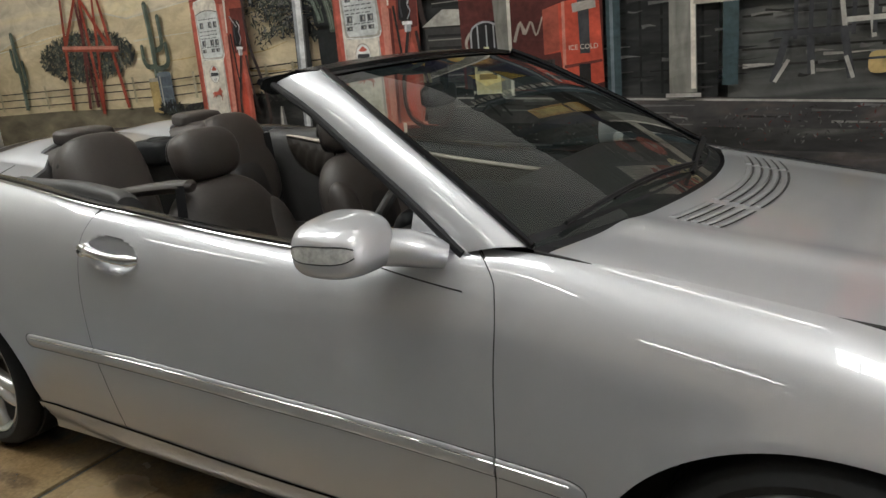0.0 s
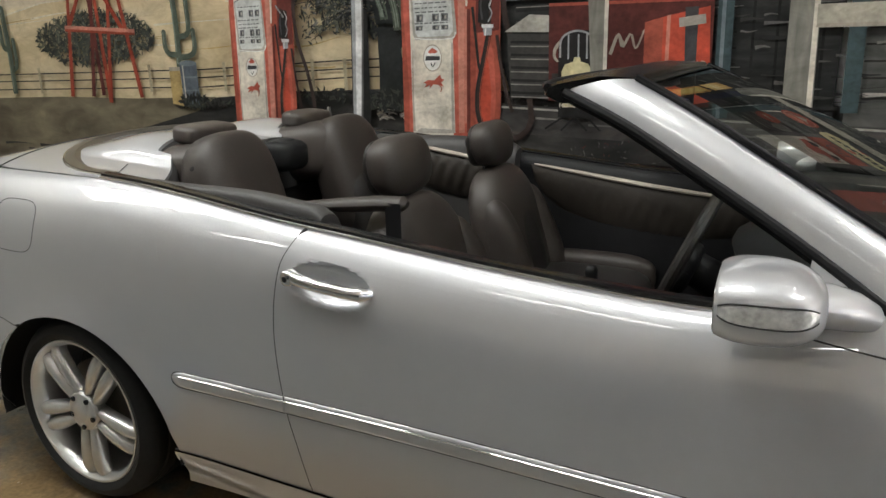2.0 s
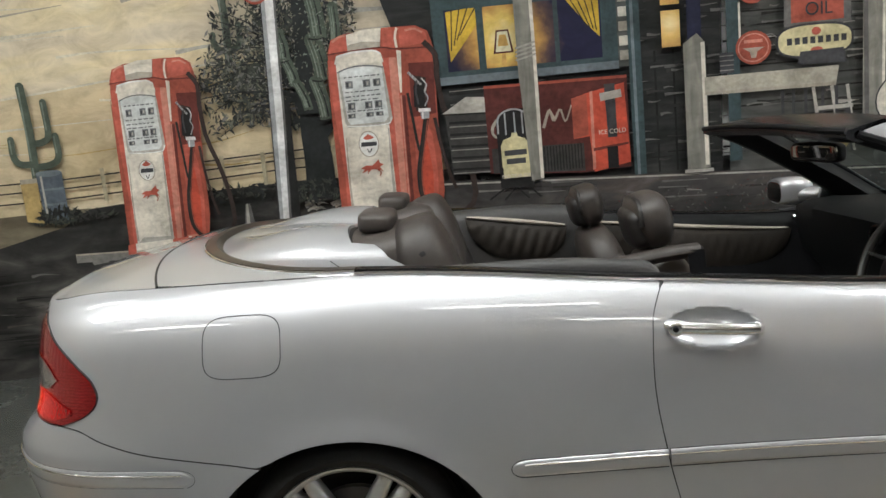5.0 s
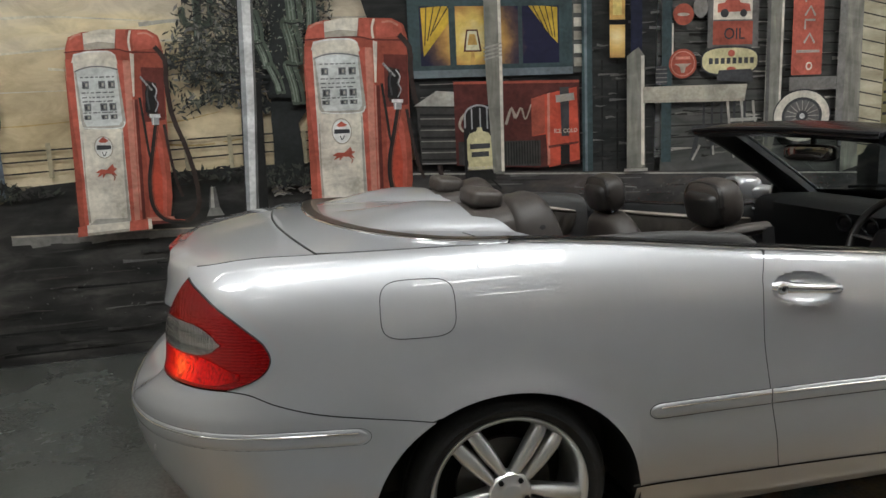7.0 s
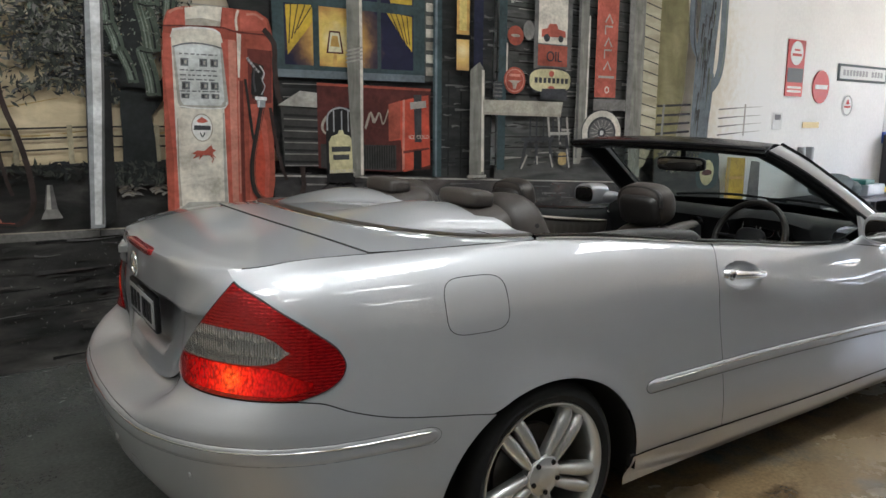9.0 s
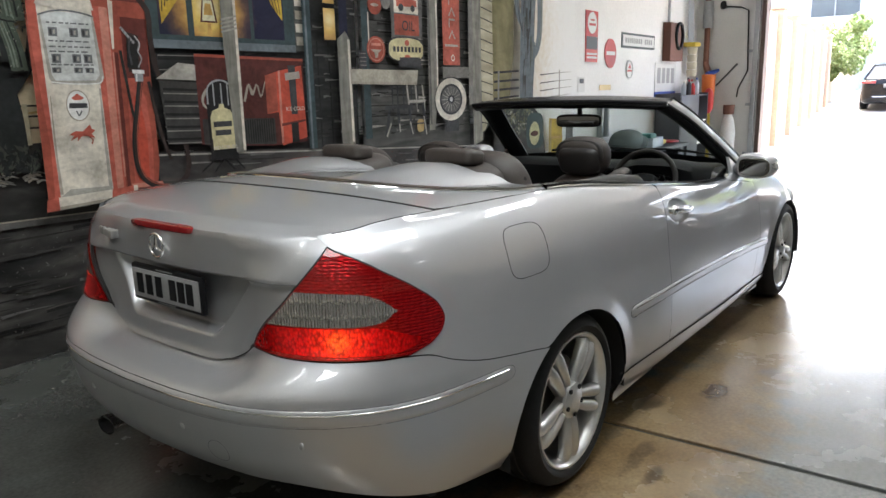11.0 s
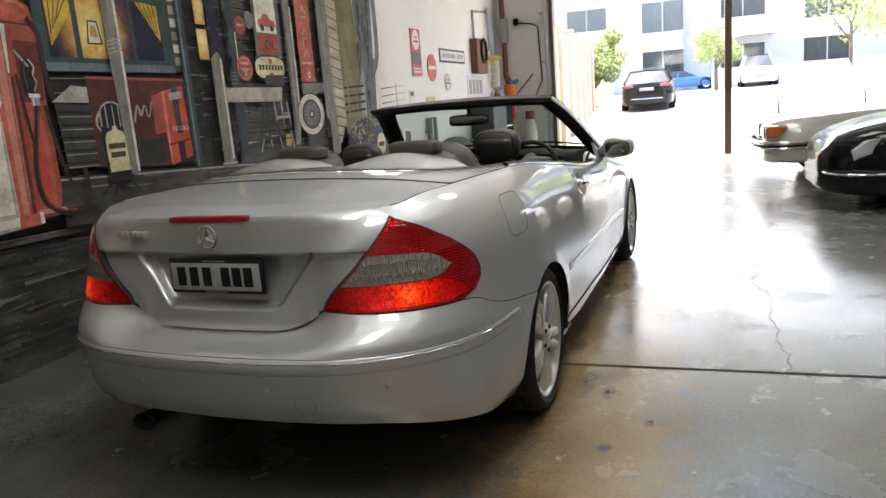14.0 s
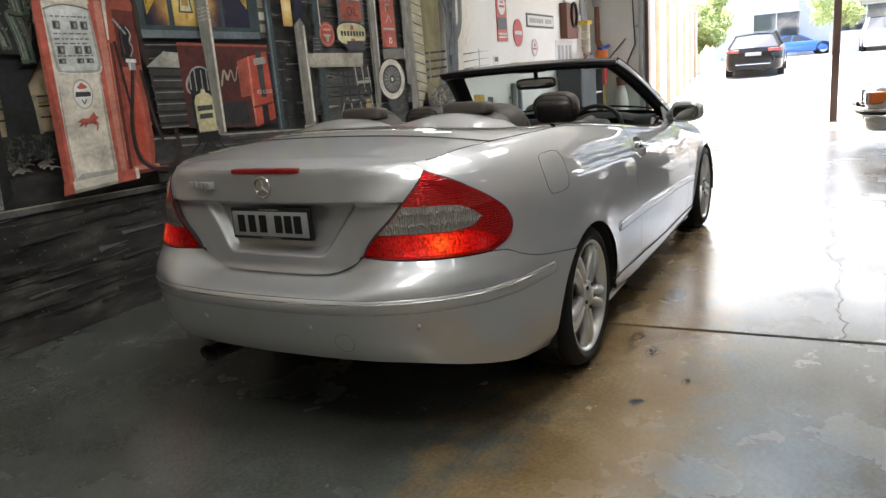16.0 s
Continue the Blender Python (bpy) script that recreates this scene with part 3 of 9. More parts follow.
streaky("darkboard", [(0.3, (0.015, 0.0152, 0.0153)), (0.55, (0.0316, 0.032, 0.0314)), (0.75, (0.0564, 0.056, 0.0526))], 5.0, (0.5, 1, 3.0), 7)
streaky("greyboard", [(0.3, (0.0543, 0.0549, 0.052)), (0.55, (0.0978, 0.0986, 0.0919)), (0.75, (0.136, 0.136, 0.125))], 5.0, (0.4, 1, 3.0), 7)
streaky("creamboard", [(0.3, (0.37, 0.334, 0.229)), (0.6, (0.51, 0.466, 0.334)), (0.8, (0.581, 0.546, 0.422))], 6.0, (0.4, 1, 2.0), 6)
streaky("post", [(0.3, (0.162, 0.156, 0.137)), (0.55, (0.264, 0.257, 0.224)), (0.75, (0.352, 0.351, 0.289))], 7.0, (2.5, 1, 0.5), 6)
streaky("olive", [(0.3, (0.117, 0.104, 0.045)), (0.55, (0.225, 0.198, 0.09)), (0.75, (0.306, 0.279, 0.144))], 2.5, (1.5, 1, 0.5), 6)
for key, col in dict(red=(0.50, 0.120, 0.082), redside=(0.36, 0.085, 0.055), reddark=(0.15, 0.036, 0.028), redbright=(0.54, 0.085, 0.048), redlight=(0.58, 0.24, 0.18), cream=(0.72, 0.67, 0.58), white=(0.82, 0.80, 0.75), shade=(0.40, 0.36, 0.30),
                     dial=(0.62, 0.64, 0.63), ink=(0.06, 0.06, 0.065), faint=(0.17, 0.175, 0.18), black=(0.018, 0.017, 0.017), hose=(0.045, 0.030, 0.026), steel=(0.34, 0.35, 0.36), steelhi=(0.72, 0.72, 0.72), steeldk=(0.03, 0.03, 0.032),
                     trunk=(0.022, 0.024, 0.024), leaf=(0.055, 0.060, 0.048), leaflight=(0.16, 0.16, 0.12), cactus=(0.085, 0.105, 0.080), cactuslight=(0.20, 0.235, 0.195), bluegrey=(0.16, 0.19, 0.21), windmill=(0.30, 0.055, 0.030), windmilldk=(0.12, 0.03, 0.025),
                     wood=(0.46, 0.33, 0.14), barrel=(0.10, 0.12, 0.145), teal=(0.050, 0.078, 0.084), yellow=(0.60, 0.40, 0.05), hot=(0.86, 0.80, 0.55), label=(0.64, 0.58, 0.34), glow=(0.78, 0.62, 0.22), pane=(0.016, 0.018, 0.045), amber=(0.66, 0.40, 0.12), line=(0.03, 0.028, 0.025), railpaint=(0.44, 0.41, 0.34),
                     fence=(0.40, 0.35, 0.24), maroon=(0.10, 0.026, 0.022), crate=(0.05, 0.048, 0.045), grey=(0.22, 0.21, 0.195), palegrey=(0.42, 0.40, 0.36), cloud=(0.66, 0.61, 0.49), hubgrey=(0.14, 0.135, 0.13)).items():
    paint(key, col)


def weather(m):
    """Uneven brushwork and old grime, running on from one motif to the next."""
    nt = m.node_tree
    b = nt.nodes["Principled BSDF"]
    link = b.inputs["Base Color"].links[0]
    co, mp, n, r, x = (nt.nodes.new("ShaderNode" + k) for k in ("TexCoord", "Mapping", "TexNoise", "ValToRGB", "Mix"))
    mp.inputs["Scale"].default_value = (0.55, 1.0, 1.0)
    n.inputs["Scale"].default_value, n.inputs["Detail"].default_value, n.inputs["Roughness"].default_value, n.inputs["Distortion"].default_value = 7.0, 10, 0.68, 0.7
    r.color_ramp.elements[0].position, r.color_ramp.elements[1].position = 0.30, 0.62
    r.color_ramp.elements[0].color, r.color_ramp.elements[1].color = (0.60, 0.588, 0.575, 1), (0.95, 0.95, 0.95, 1)
    x.data_type, x.blend_type = "RGBA", "MULTIPLY"
    x.inputs[0].default_value = 1.0
    nt.links.new(co.outputs["Object"], mp.inputs[0])
    nt.links.new(mp.outputs[0], n.inputs["Vector"])
    nt.links.new(n.outputs["Fac"], r.inputs[0])
    nt.links.new(link.from_socket, x.inputs[6])
    nt.links.new(r.outputs[0], x.inputs[7])
    nt.links.new(x.outputs[2], b.inputs["Base Color"])


def painted_glow(key, cx, cz, stops, reach):
    """Paint that shades outwards from the middle of a painted lamp."""
    m = PAINTS[key] = bpy.data.materials.new("mural_" + key)
    m.use_nodes = True
    nt = m.node_tree
    b = nt.nodes["Principled BSDF"]
    b.inputs["Roughness"].default_value = 0.62
    co, mp, g, n, ad, ra = (nt.nodes.new("ShaderNode" + k) for k in ("TexCoord", "Mapping", "VectorMath", "TexNoise", "Math", "ValToRGB"))
    mp.inputs["Location"].default_value, mp.inputs["Scale"].default_value = (-cx / reach, 0, -cz / reach), (1 / reach, 0, 1 / reach)
    g.operation, ad.operation = "LENGTH", "MULTIPLY_ADD"
    n.inputs["Scale"].default_value, n.inputs["Detail"].default_value = 14, 6
    nt.links.new(co.outputs["Object"], mp.inputs[0])
    nt.links.new(co.outputs["Object"], n.inputs["Vector"])
    nt.links.new(mp.outputs[0], g.inputs[0])
    nt.links.new(n.outputs["Fac"], ad.inputs[0])
    ad.inputs[1].default_value = 0.30
    nt.links.new(g.outputs["Value"], ad.inputs[2])
    nt.links.new(ad.outputs[0], ra.inputs[0])
    while len(ra.color_ramp.elements) < len(stops):
        ra.color_ramp.elements.new(0.5)
    for e, (q, c) in zip(ra.color_ramp.elements, stops):
        e.position, e.color = q, (*c, 1)
    nt.links.new(ra.outputs[0], b.inputs["Base Color"])


painted_glow("lampglow", -2.38, 1.95, [(0.15, (0.88, 0.80, 0.50)), (0.42, (0.80, 0.58, 0.16)), (0.62, (0.55, 0.30, 0.09)), (0.82, (0.12, 0.07, 0.06)), (1.0, (0.018, 0.018, 0.050))], 0.44)
painted_glow("doorglow", -1.325, 1.93, [(0.15, (0.86, 0.74, 0.42)), (0.55, (0.74, 0.48, 0.16)), (1.0, (0.42, 0.22, 0.07))], 0.20)
painted_glow("haze", 1.05, 1.95, [(0.12, (0.36, 0.32, 0.20)), (0.34, (0.52, 0.46, 0.34)), (0.52, (0.66, 0.60, 0.50)), (0.64, (0.77, 0.755, 0.72)), (0.74, (0.80, 0.795, 0.78))], 3.1)
for m in [q for k, q in PAINTS.items() if k != "haze"]:
    weather(m)
    m.node_tree.nodes["Principled BSDF"].inputs["Specular IOR Level"].default_value = 0.2


class Picture:
    """One painted motif: flat polygons in wall coordinates, later ones nearer to the eye."""
    depth = 0.0015

    def __init__(self, name, label="", piece=""):
        self.name, self.label, self.geo, self.keys, self.piece, self.count = name, label, Geo(), [], piece, 0

    def slot(self, key):
        if key not in self.keys:
            self.keys.append(key)
        return self.keys.index(key)

    def poly(self, key, pts):
        Picture.depth += 0.00006
        area = sum(pts[i][0] * pts[(i + 1) % len(pts)][1] - pts[(i + 1) % len(pts)][0] * pts[i][1] for i in range(len(pts)))
        if area < 0:
            pts = pts[::-1]
        self.count += 1
        if self.piece and self.count > 1:
            part(self.piece, Geo().add([(x, -Picture.depth, z) for x, z in pts], [tuple(range(len(pts)))]), [PAINTS[key]], MURAL, smooth=False)
        else:
            self.geo.add([(x, -Picture.depth, z) for x, z in pts], [tuple(range(len(pts)))], self.slot(key))
        return self

    def rect(self, key, x0, z0, x1, z1):
        return self.poly(key, [(x0, z0), (x1, z0), (x1, z1), (x0, z1)])

    def ell(self, key, cx, cz, rx, rz, n=28, power=1.0):
        f = lambda c: math.copysign(abs(c) ** power, c)
        return self.poly(key, [(cx + rx * f(math.cos(2 * math.pi * k / n)), cz + rz * f(math.sin(2 * math.pi * k / n))) for k in range(n)])

    def stroke(self, key, pts, w0, w1=None):
        w1 = w0 if w1 is None else w1
        pts = [Vector((p[0], p[1])) for p in pts]
        left, right = [], []
        for i, p in enumerate(pts):
            t = (pts[min(i + 1, len(pts) - 1)] - pts[max(i - 1, 0)]).normalized()
            w = (w0 + (w1 - w0) * i / max(1, len(pts) - 1)) / 2
            left.append((p.x - t.y * w, p.y + t.x * w))
            right.append((p.x + t.y * w, p.y - t.x * w))
        return self.poly(key, left + right[::-1])

    def bow(self, key, pts, w0, w1=None, n=20):
        """A smooth stroke through a few points."""
        k = np.linspace(0, 1, len(pts))
        t = np.linspace(0, 1, n)
        xs, zs = smooth_path(k, [p[0] for p in pts], t), smooth_path(k, [p[1] for p in pts], t)
        return self.stroke(key, list(zip(xs, zs)), w0, w1)

    def leaves(self, keys, cx, cz, rx, rz, n, size, rnd):
        Picture.depth += 0.0001
        for _ in range(n):
            a, r = rnd.uniform(0, 2 * math.pi), rnd.random() ** 0.55
            x, z = cx + rx * r * math.cos(a), cz + rz * r * math.sin(a)
            d, s = rnd.uniform(0, math.pi), size * rnd.uniform(0.5, 1.3)
            c, q = math.cos(d), math.sin(d)
            Picture.depth += 0.0000006
            self.geo.add([(x - s * c, -Picture.depth, z - s * q), (x + 0.3 * s * q, -Picture.depth, z - 0.3 * s * c), (x + s * c, -Picture.depth, z + s * q), (x - 0.3 * s * q, -Picture.depth, z + 0.3 * s * c)], [(0, 1, 2, 3)], self.slot(rnd.choice(keys)))
        return self

    def done(self):
        return part(self.name, self.geo, [PAINTS[k] for k in self.keys], MURAL, self.label, smooth=False)


def smooth_path(k, v, t):
    """Catmull-Rom through values."""
    k, v, t = np.asarray(k), np.asarray(v, float), np.asarray(t)
    m = np.gradient(v, k)
    i = np.clip(np.searchsorted(k, t, side="right") - 1, 0, len(k) - 2)
    h = k[i + 1] - k[i]
    u = (t - k[i]) / h
    return (1 + 2 * u) * (1 - u) ** 2 * v[i] + u * (1 - u) ** 2 * h * m[i] + u * u * (3 - 2 * u) * v[i + 1] + u * u * (u - 1) * h * m[i + 1]


rnd = random.Random(7)
TOP, LEFT = 3.25, BACK_X + 0.005
p = Picture("painted_sky")
p.rect("sky", LEFT, 1.1, -2.6, TOP)
p.done()
p = Picture("painted_pale_haze")
p.rect("haze", 0.98, 0.10, 3.15, TOP)
p.done()
p = Picture("painted_clouds")
for k in range(26):
    z = rnd.uniform(2.0, 3.1)
    x = rnd.uniform(-8.0, -3.2)
    p.bow(rnd.choice(["shade", "cloud", "palegrey", "sky"]), [(x, z), (x + 0.35, z + rnd.uniform(-0.02, 0.05)), (x + rnd.uniform(0.7, 1.5), z + rnd.uniform(-0.05, 0.05))], rnd.uniform(0.015, 0.06), 0.004)
p.done()
p = Picture("painted_hill", "", "painted_hill_stroke")
ridge = [(LEFT, 1.69), (-7.92, 1.71), (-7.4, 1.84), (-6.97, 1.91), (-6.07, 1.94), (-5.79, 1.87), (-5.4, 1.90), (-4.91, 1.94), (-4.5, 1.97), (-3.4, 2.0)]
p.poly("hill", [(LEFT, 1.05)] + ridge + [(-3.4, 1.05)])
p.stroke("cloud", ridge, 0.012, 0.014)
for k in range(30):
    x, z = rnd.uniform(-8.0, -3.6), rnd.uniform(1.3, 1.85)
    p.bow(rnd.choice(["hill", "cloud", "wood"]), [(x, z), (x + 0.3, z + rnd.uniform(-0.03, 0.04)), (x + rnd.uniform(0.5, 1.1), z + rnd.uniform(-0.04, 0.06))], 0.016, 0.003)
p.done()
p = Picture("painted_ground")
p.rect("gravel", LEFT, 0.003, 1.5, 1.06)
p.poly("gravel", [(-5.6, 1.0), (-5.6, 1.10), (-4.6, 1.16), (-3.4, 1.18), (-2.6, 1.14), (-2.6, 1.0)])
p.poly("dirt", [(LEFT, 0.5), (LEFT, 1.13), (-6.9, 1.14), (-6.0, 1.12), (-5.2, 1.13), (-5.4, 1.02), (-6.1, 0.86), (-7.0, 0.62)])
p.stroke("grey", [(-5.36, 0.80), (-4.45, 0.775), (-3.9, 0.76)], 0.06, 0.04).stroke("shade", [(-5.36, 0.825), (-4.45, 0.80), (-3.9, 0.785)], 0.012, 0.006)
for k in range(5):
    x = -5.25 + 0.17 * k
    p.poly("grey", [(x, 0.745 + 0.015 * (k % 2)), (x + 0.10, 0.755), (x + 0.12, 0.795), (x - 0.02, 0.80)])
for k in range(46):
    x, z = rnd.uniform(-7.5, 1.2), rnd.uniform(0.05, 0.74)
    p.bow(rnd.choice(["black", "crate", "line"]), [(x, z), (x + 0.2, z + rnd.uniform(-0.008, 0.008)), (x + rnd.uniform(0.3, 0.9), z)], 0.022, 0.004)
for k in range(300):
    x, z, ln = rnd.uniform(-7.8, 1.2), rnd.uniform(0.05, 0.74), rnd.uniform(0.10, 0.45)
    p.bow(rnd.choice(["crate", "black", "porchstone", "crate", "line", "hubgrey"] if z > 0.25 else ["crate", "black", "line"]), [(x, z), (x + ln * 0.4, z + rnd.uniform(-0.010, 0.010)), (x + ln, z + rnd.uniform(-0.008, 0.008))], rnd.uniform(0.006, 0.030), 0.002, 8)
p.stroke("shade", [(-3.9, 0.785), (-2.9, 0.76), (-2.0, 0.735)], 0.010, 0.005).stroke("hubgrey", [(-3.9, 0.765), (-2.9, 0.74), (-2.0, 0.715)], 0.035, 0.02)
p.leaves(["hubgrey", "porchstone", "crate"], -2.2, 0.40, 3.2, 0.34, 400, 0.007, rnd)
p.leaves(["hubgrey", "crate", "crate"], -3.6, 0.45, 1.6, 0.28, 420, 0.010, rnd)
for k in range(26):
    x, z = -3.66 + rnd.uniform(-0.13, 0.13), 1.00 + rnd.uniform(-0.04, 0.05)
    p.bow(rnd.choice(["grey", "shade", "palegrey"]), [(x, z), (x + 0.03, z + 0.012), (x + 0.07, z)], 0.016, 0.004, 6)
p.leaves(["black", "leaf", "trunk"], -4.2, 1.13, 0.5, 0.05, 160, 0.03, rnd)
p.leaves(["black", "leaf", "crate"], -5.3, 1.08, 0.3, 0.04, 80, 0.03, rnd)
p.done()
p = Picture("painted_fence")
for z0, z1 in ((1.335, 1.375), (1.275, 1.32), (1.205, 1.26)):
    p.stroke("line", [(LEFT, z0), (-5.3, z0), (-3.9, z1), (-2.7, z1)], 0.010)
for x in (-7.85, -7.1, -6.45, -5.83, -5.08, -4.29, -4.02, -3.55):
    p.rect("fence", x - 0.014, 1.17, x + 0.014, 1.385)
p.done()
p = Picture("painted_bush")
p.leaves(["leaf", "trunk", "leaf"], -6.4, 1.60, 0.66, 0.21, 900, 0.038, rnd)
p.leaves(["leaflight", "leaf"], -6.4, 1.63, 0.66, 0.20, 420, 0.026, rnd)
p.done()
p = Picture("painted_windmill_tower", "red lattice tower", "painted_tower_strut")
for key, a, b in (("windmilldk", (-6.48, 1.14), (-6.22, 2.75)), ("windmilldk", (-6.36, 1.15), (-6.42, 2.75)), ("windmill", (-6.73, 1.14), (-6.50, 2.75)), ("windmill", (-6.29, 1.09), (-6.12, 2.3)), ("windmill", (-6.29, 1.09), (-6.35, 2.75)), ("windmill", (-5.94, 1.13), (-6.20, 2.75)), ("windmill", (-6.66, 1.69), (-6.25, 2.3)), ("windmill", (-6.05, 1.65), (-6.45, 2.3))):
    p.stroke(key, [a, b], 0.042, 0.026)
p.stroke("redlight", [(-6.70, 1.695), (-5.93, 1.635)], 0.045)
p.stroke("windmill", [(-6.70, 1.68), (-5.93, 1.62)], 0.02)
p.done()


def saguaro(name, x, z0, z1, w, arms, keys=("cactus", "cactuslight")):
    p = Picture(name, "grey-green cactus")
    p.bow(keys[0], [(x, z0), (x + 0.01, (z0 + z1) / 2), (x, z1)], w)
    p.ell(keys[0], x, z1, w / 2, w / 2)
    p.bow(keys[1], [(x - w * 0.22, z0 + 0.02), (x - w * 0.2, z1)], w * 0.22)
    for sx, za, zb in arms:
        p.bow(keys[0], [(x, za), (x + sx * 0.7, za + 0.01), (x + sx, za + 0.06), (x + sx, zb)], w * 0.8)
        p.ell(keys[0], x + sx, zb, w * 0.4, w * 0.4)
        p.stroke(keys[1], [(x + sx - w * 0.15, za + 0.08), (x + sx - w * 0.15, zb)], w * 0.18)
    return p.done()


saguaro("painted_cactus", -7.44, 1.17, 1.88, 0.06, [(0.08, 1.38, 1.62), (-0.06, 1.55, 1.74)])
saguaro("painted_cactus", -5.51, 1.36, 1.95, 0.055, [(0.13, 1.58, 1.84), (0.17, 1.43, 1.62), (-0.12, 1.45, 1.62)])
saguaro("painted_cactus", -4.15, 1.95, 2.45, 0.05, [(0.09, 2.05, 2.20), (-0.08, 2.05, 2.15)])
p = Picture("painted_barrel")
p.poly("wood", [(-5.62, 1.08), (-5.51, 1.06), (-5.51, 1.34), (-5.62, 1.35)]).stroke("shade", [(-5.62, 1.345), (-5.51, 1.345)], 0.03)
p.done()
p = Picture("painted_barrel")
p.poly("barrel", [(-5.50, 1.07), (-5.34, 1.06), (-5.34, 1.385), (-5.51, 1.385)]).ell("bluegrey", -5.425, 1.385, 0.085, 0.022)
p.stroke("bluegrey", [(-5.505, 1.28), (-5.34, 1.28)], 0.014).stroke("bluegrey", [(-5.505, 1.18), (-5.34, 1.18)], 0.014).stroke("palegrey", [(-5.48, 1.1), (-5.48, 1.37)], 0.014)
p.leaves(["leaf", "black", "trunk"], -5.40, 1.10, 0.14, 0.06, 90, 0.03, rnd)
p.done()
p = Picture("painted_tree", "dark tree with spotted foliage")
for pts, w0, w1 in (([(-3.66, 1.04), (-3.655, 1.30), (-3.665, 1.50), (-3.65, 1.72)], 0.20, 0.15), ([(-3.62, 1.46), (-3.52, 1.58), (-3.47, 1.66), (-3.45, 1.85)], 0.10, 0.05), ([(-3.75, 1.52), (-3.85, 1.66), (-3.93, 1.74)], 0.08, 0.03), ([(-3.72, 1.6), (-3.80, 1.85), (-3.95, 2.0)], 0.07, 0.02)):
    p.bow("trunk", pts, w0, w1, 14)
for k in range(64):
    a0 = radians(rnd.uniform(70, 262)) if k < 52 else radians(rnd.uniform(20, 70))
    ln = rnd.uniform(0.30, 0.66) * (1.0 if k < 52 else 0.75)
    x0, z0 = -3.72 + rnd.uniform(-0.10, 0.02), 1.74 + rnd.uniform(-0.06, 0.30)
    x1, z1 = x0 + ln * math.cos(a0), z0 + 0.62 * ln * math.sin(a0)
    p.bow("trunk", [(x0, z0), ((x0 + x1) / 2, (z0 + z1) / 2 + 0.03), (x1, z1)], 0.014, 0.004, 8)
    for q in (0.45, 0.65, 0.85, 1.0):
        p.leaves(["leaf", "trunk", "black", "leaf", "leaflight", "grey"], x0 + (x1 - x0) * q, z0 + (z1 - z0) * q + 0.02, 0.075, 0.055, 9, 0.024, rnd)
p.leaves(["leaf", "trunk"], -3.62, 2.30, 0.34, 0.30, 700, 0.030, rnd)
p.leaves(["leaflight", "palegrey", "shade"], -3.62, 2.24, 0.34, 0.30, 220, 0.015, rnd)
p.bow("trunk", [(-3.66, 1.60), (-3.64, 1.95), (-3.63, 2.6)], 0.17, 0.13)
for cx, z0, z1, w0 in ((-3.76, 1.78, 1.94, 0.07), (-3.80, 1.94, 2.12, 0.075), (-3.86, 2.10, 2.30, 0.07), (-3.585, 1.55, 1.80, 0.085), (-3.575, 1.80, 2.06, 0.105), (-3.57, 2.06, 2.40, 0.10), (-3.47, 1.75, 1.95, 0.06), (-3.455, 1.95, 2.25, 0.065), (-3.70, 1.62, 1.80, 0.06)):
    lean = 0.03 * math.sin(9 * cx)
    p.bow("cactus", [(cx - lean, z0), (cx + 0.01, (z0 + z1) / 2), (cx + lean, z1)], w0)
    p.ell("cactus", cx + lean, z1, w0 * 0.5, w0 * 0.4)
    for o in (-0.30, -0.10, 0.14):
        p.bow("cactuslight" if o < 0.1 else "trunk", [(cx - lean + o * w0, z0 + 0.02), (cx + 0.01 + o * w0, (z0 + z1) / 2), (cx + lean + o * w0, z1)], 0.012, 0.005, 8)
    p.leaves(["cactuslight", "palegrey", "trunk"], cx, (z0 + z1) / 2, w0 * 0.5, (z1 - z0) * 0.5, 14, 0.007, rnd)
    p.bow("black", [(cx - 0.5 * w0, z0 + 0.005), (cx, z0 - 0.004), (cx + 0.5 * w0, z0 + 0.005)], 0.010, 0.006, 6)
p.leaves(["cactuslight", "leaflight"], -3.60, 2.0, 0.12, 0.35, 120, 0.012, rnd)
p.leaves(["leaf", "black", "trunk"], -3.68, 1.10, 0.24, 0.07, 260, 0.024, rnd)
p.done()
p = Picture("painted_pole", "grey painted pole")
p.poly("black", [(-3.87, 1.66), (-3.795, 1.70), (-3.815, 0.86), (-3.90, 0.80)])
p.poly("steeldk", [(-3.855, TOP), (-3.745, TOP), (-3.875, 0.80), (-3.965, 0.80)])
p.poly("steel", [(-3.848, TOP), (-3.752, TOP), (-3.882, 0.80), (-3.958, 0.80)])
p.stroke("steelhi", [(-3.800, TOP), (-3.868, 1.6), (-3.918, 0.82)], 0.060, 0.034)
p.stroke("hubgrey", [(-3.760, TOP), (-3.838, 1.6), (-3.890, 0.82)], 0.016, 0.012)
p.done()
p = Picture("painted_pole_sign")
p.ell("redside", -3.92, 2.42, 0.10, 0.115).ell("palegrey", -3.92, 2.42, 0.085, 0.10).rect("red", -3.97, 2.40, -3.87, 2.44)
p.done()


p = Picture("painted_oil_can")
p.poly("grey", [(-4.205, 0.872), (-4.095, 0.872), (-4.118, 0.925), (-4.180, 0.925)]).poly("hubgrey", [(-4.185, 0.925), (-4.118, 0.925), (-4.135, 1.06), (-4.165, 1.06)]).poly("palegrey", [(-4.175, 0.925), (-4.150, 0.925), (-4.148, 1.06), (-4.160, 1.06)])
p.done()

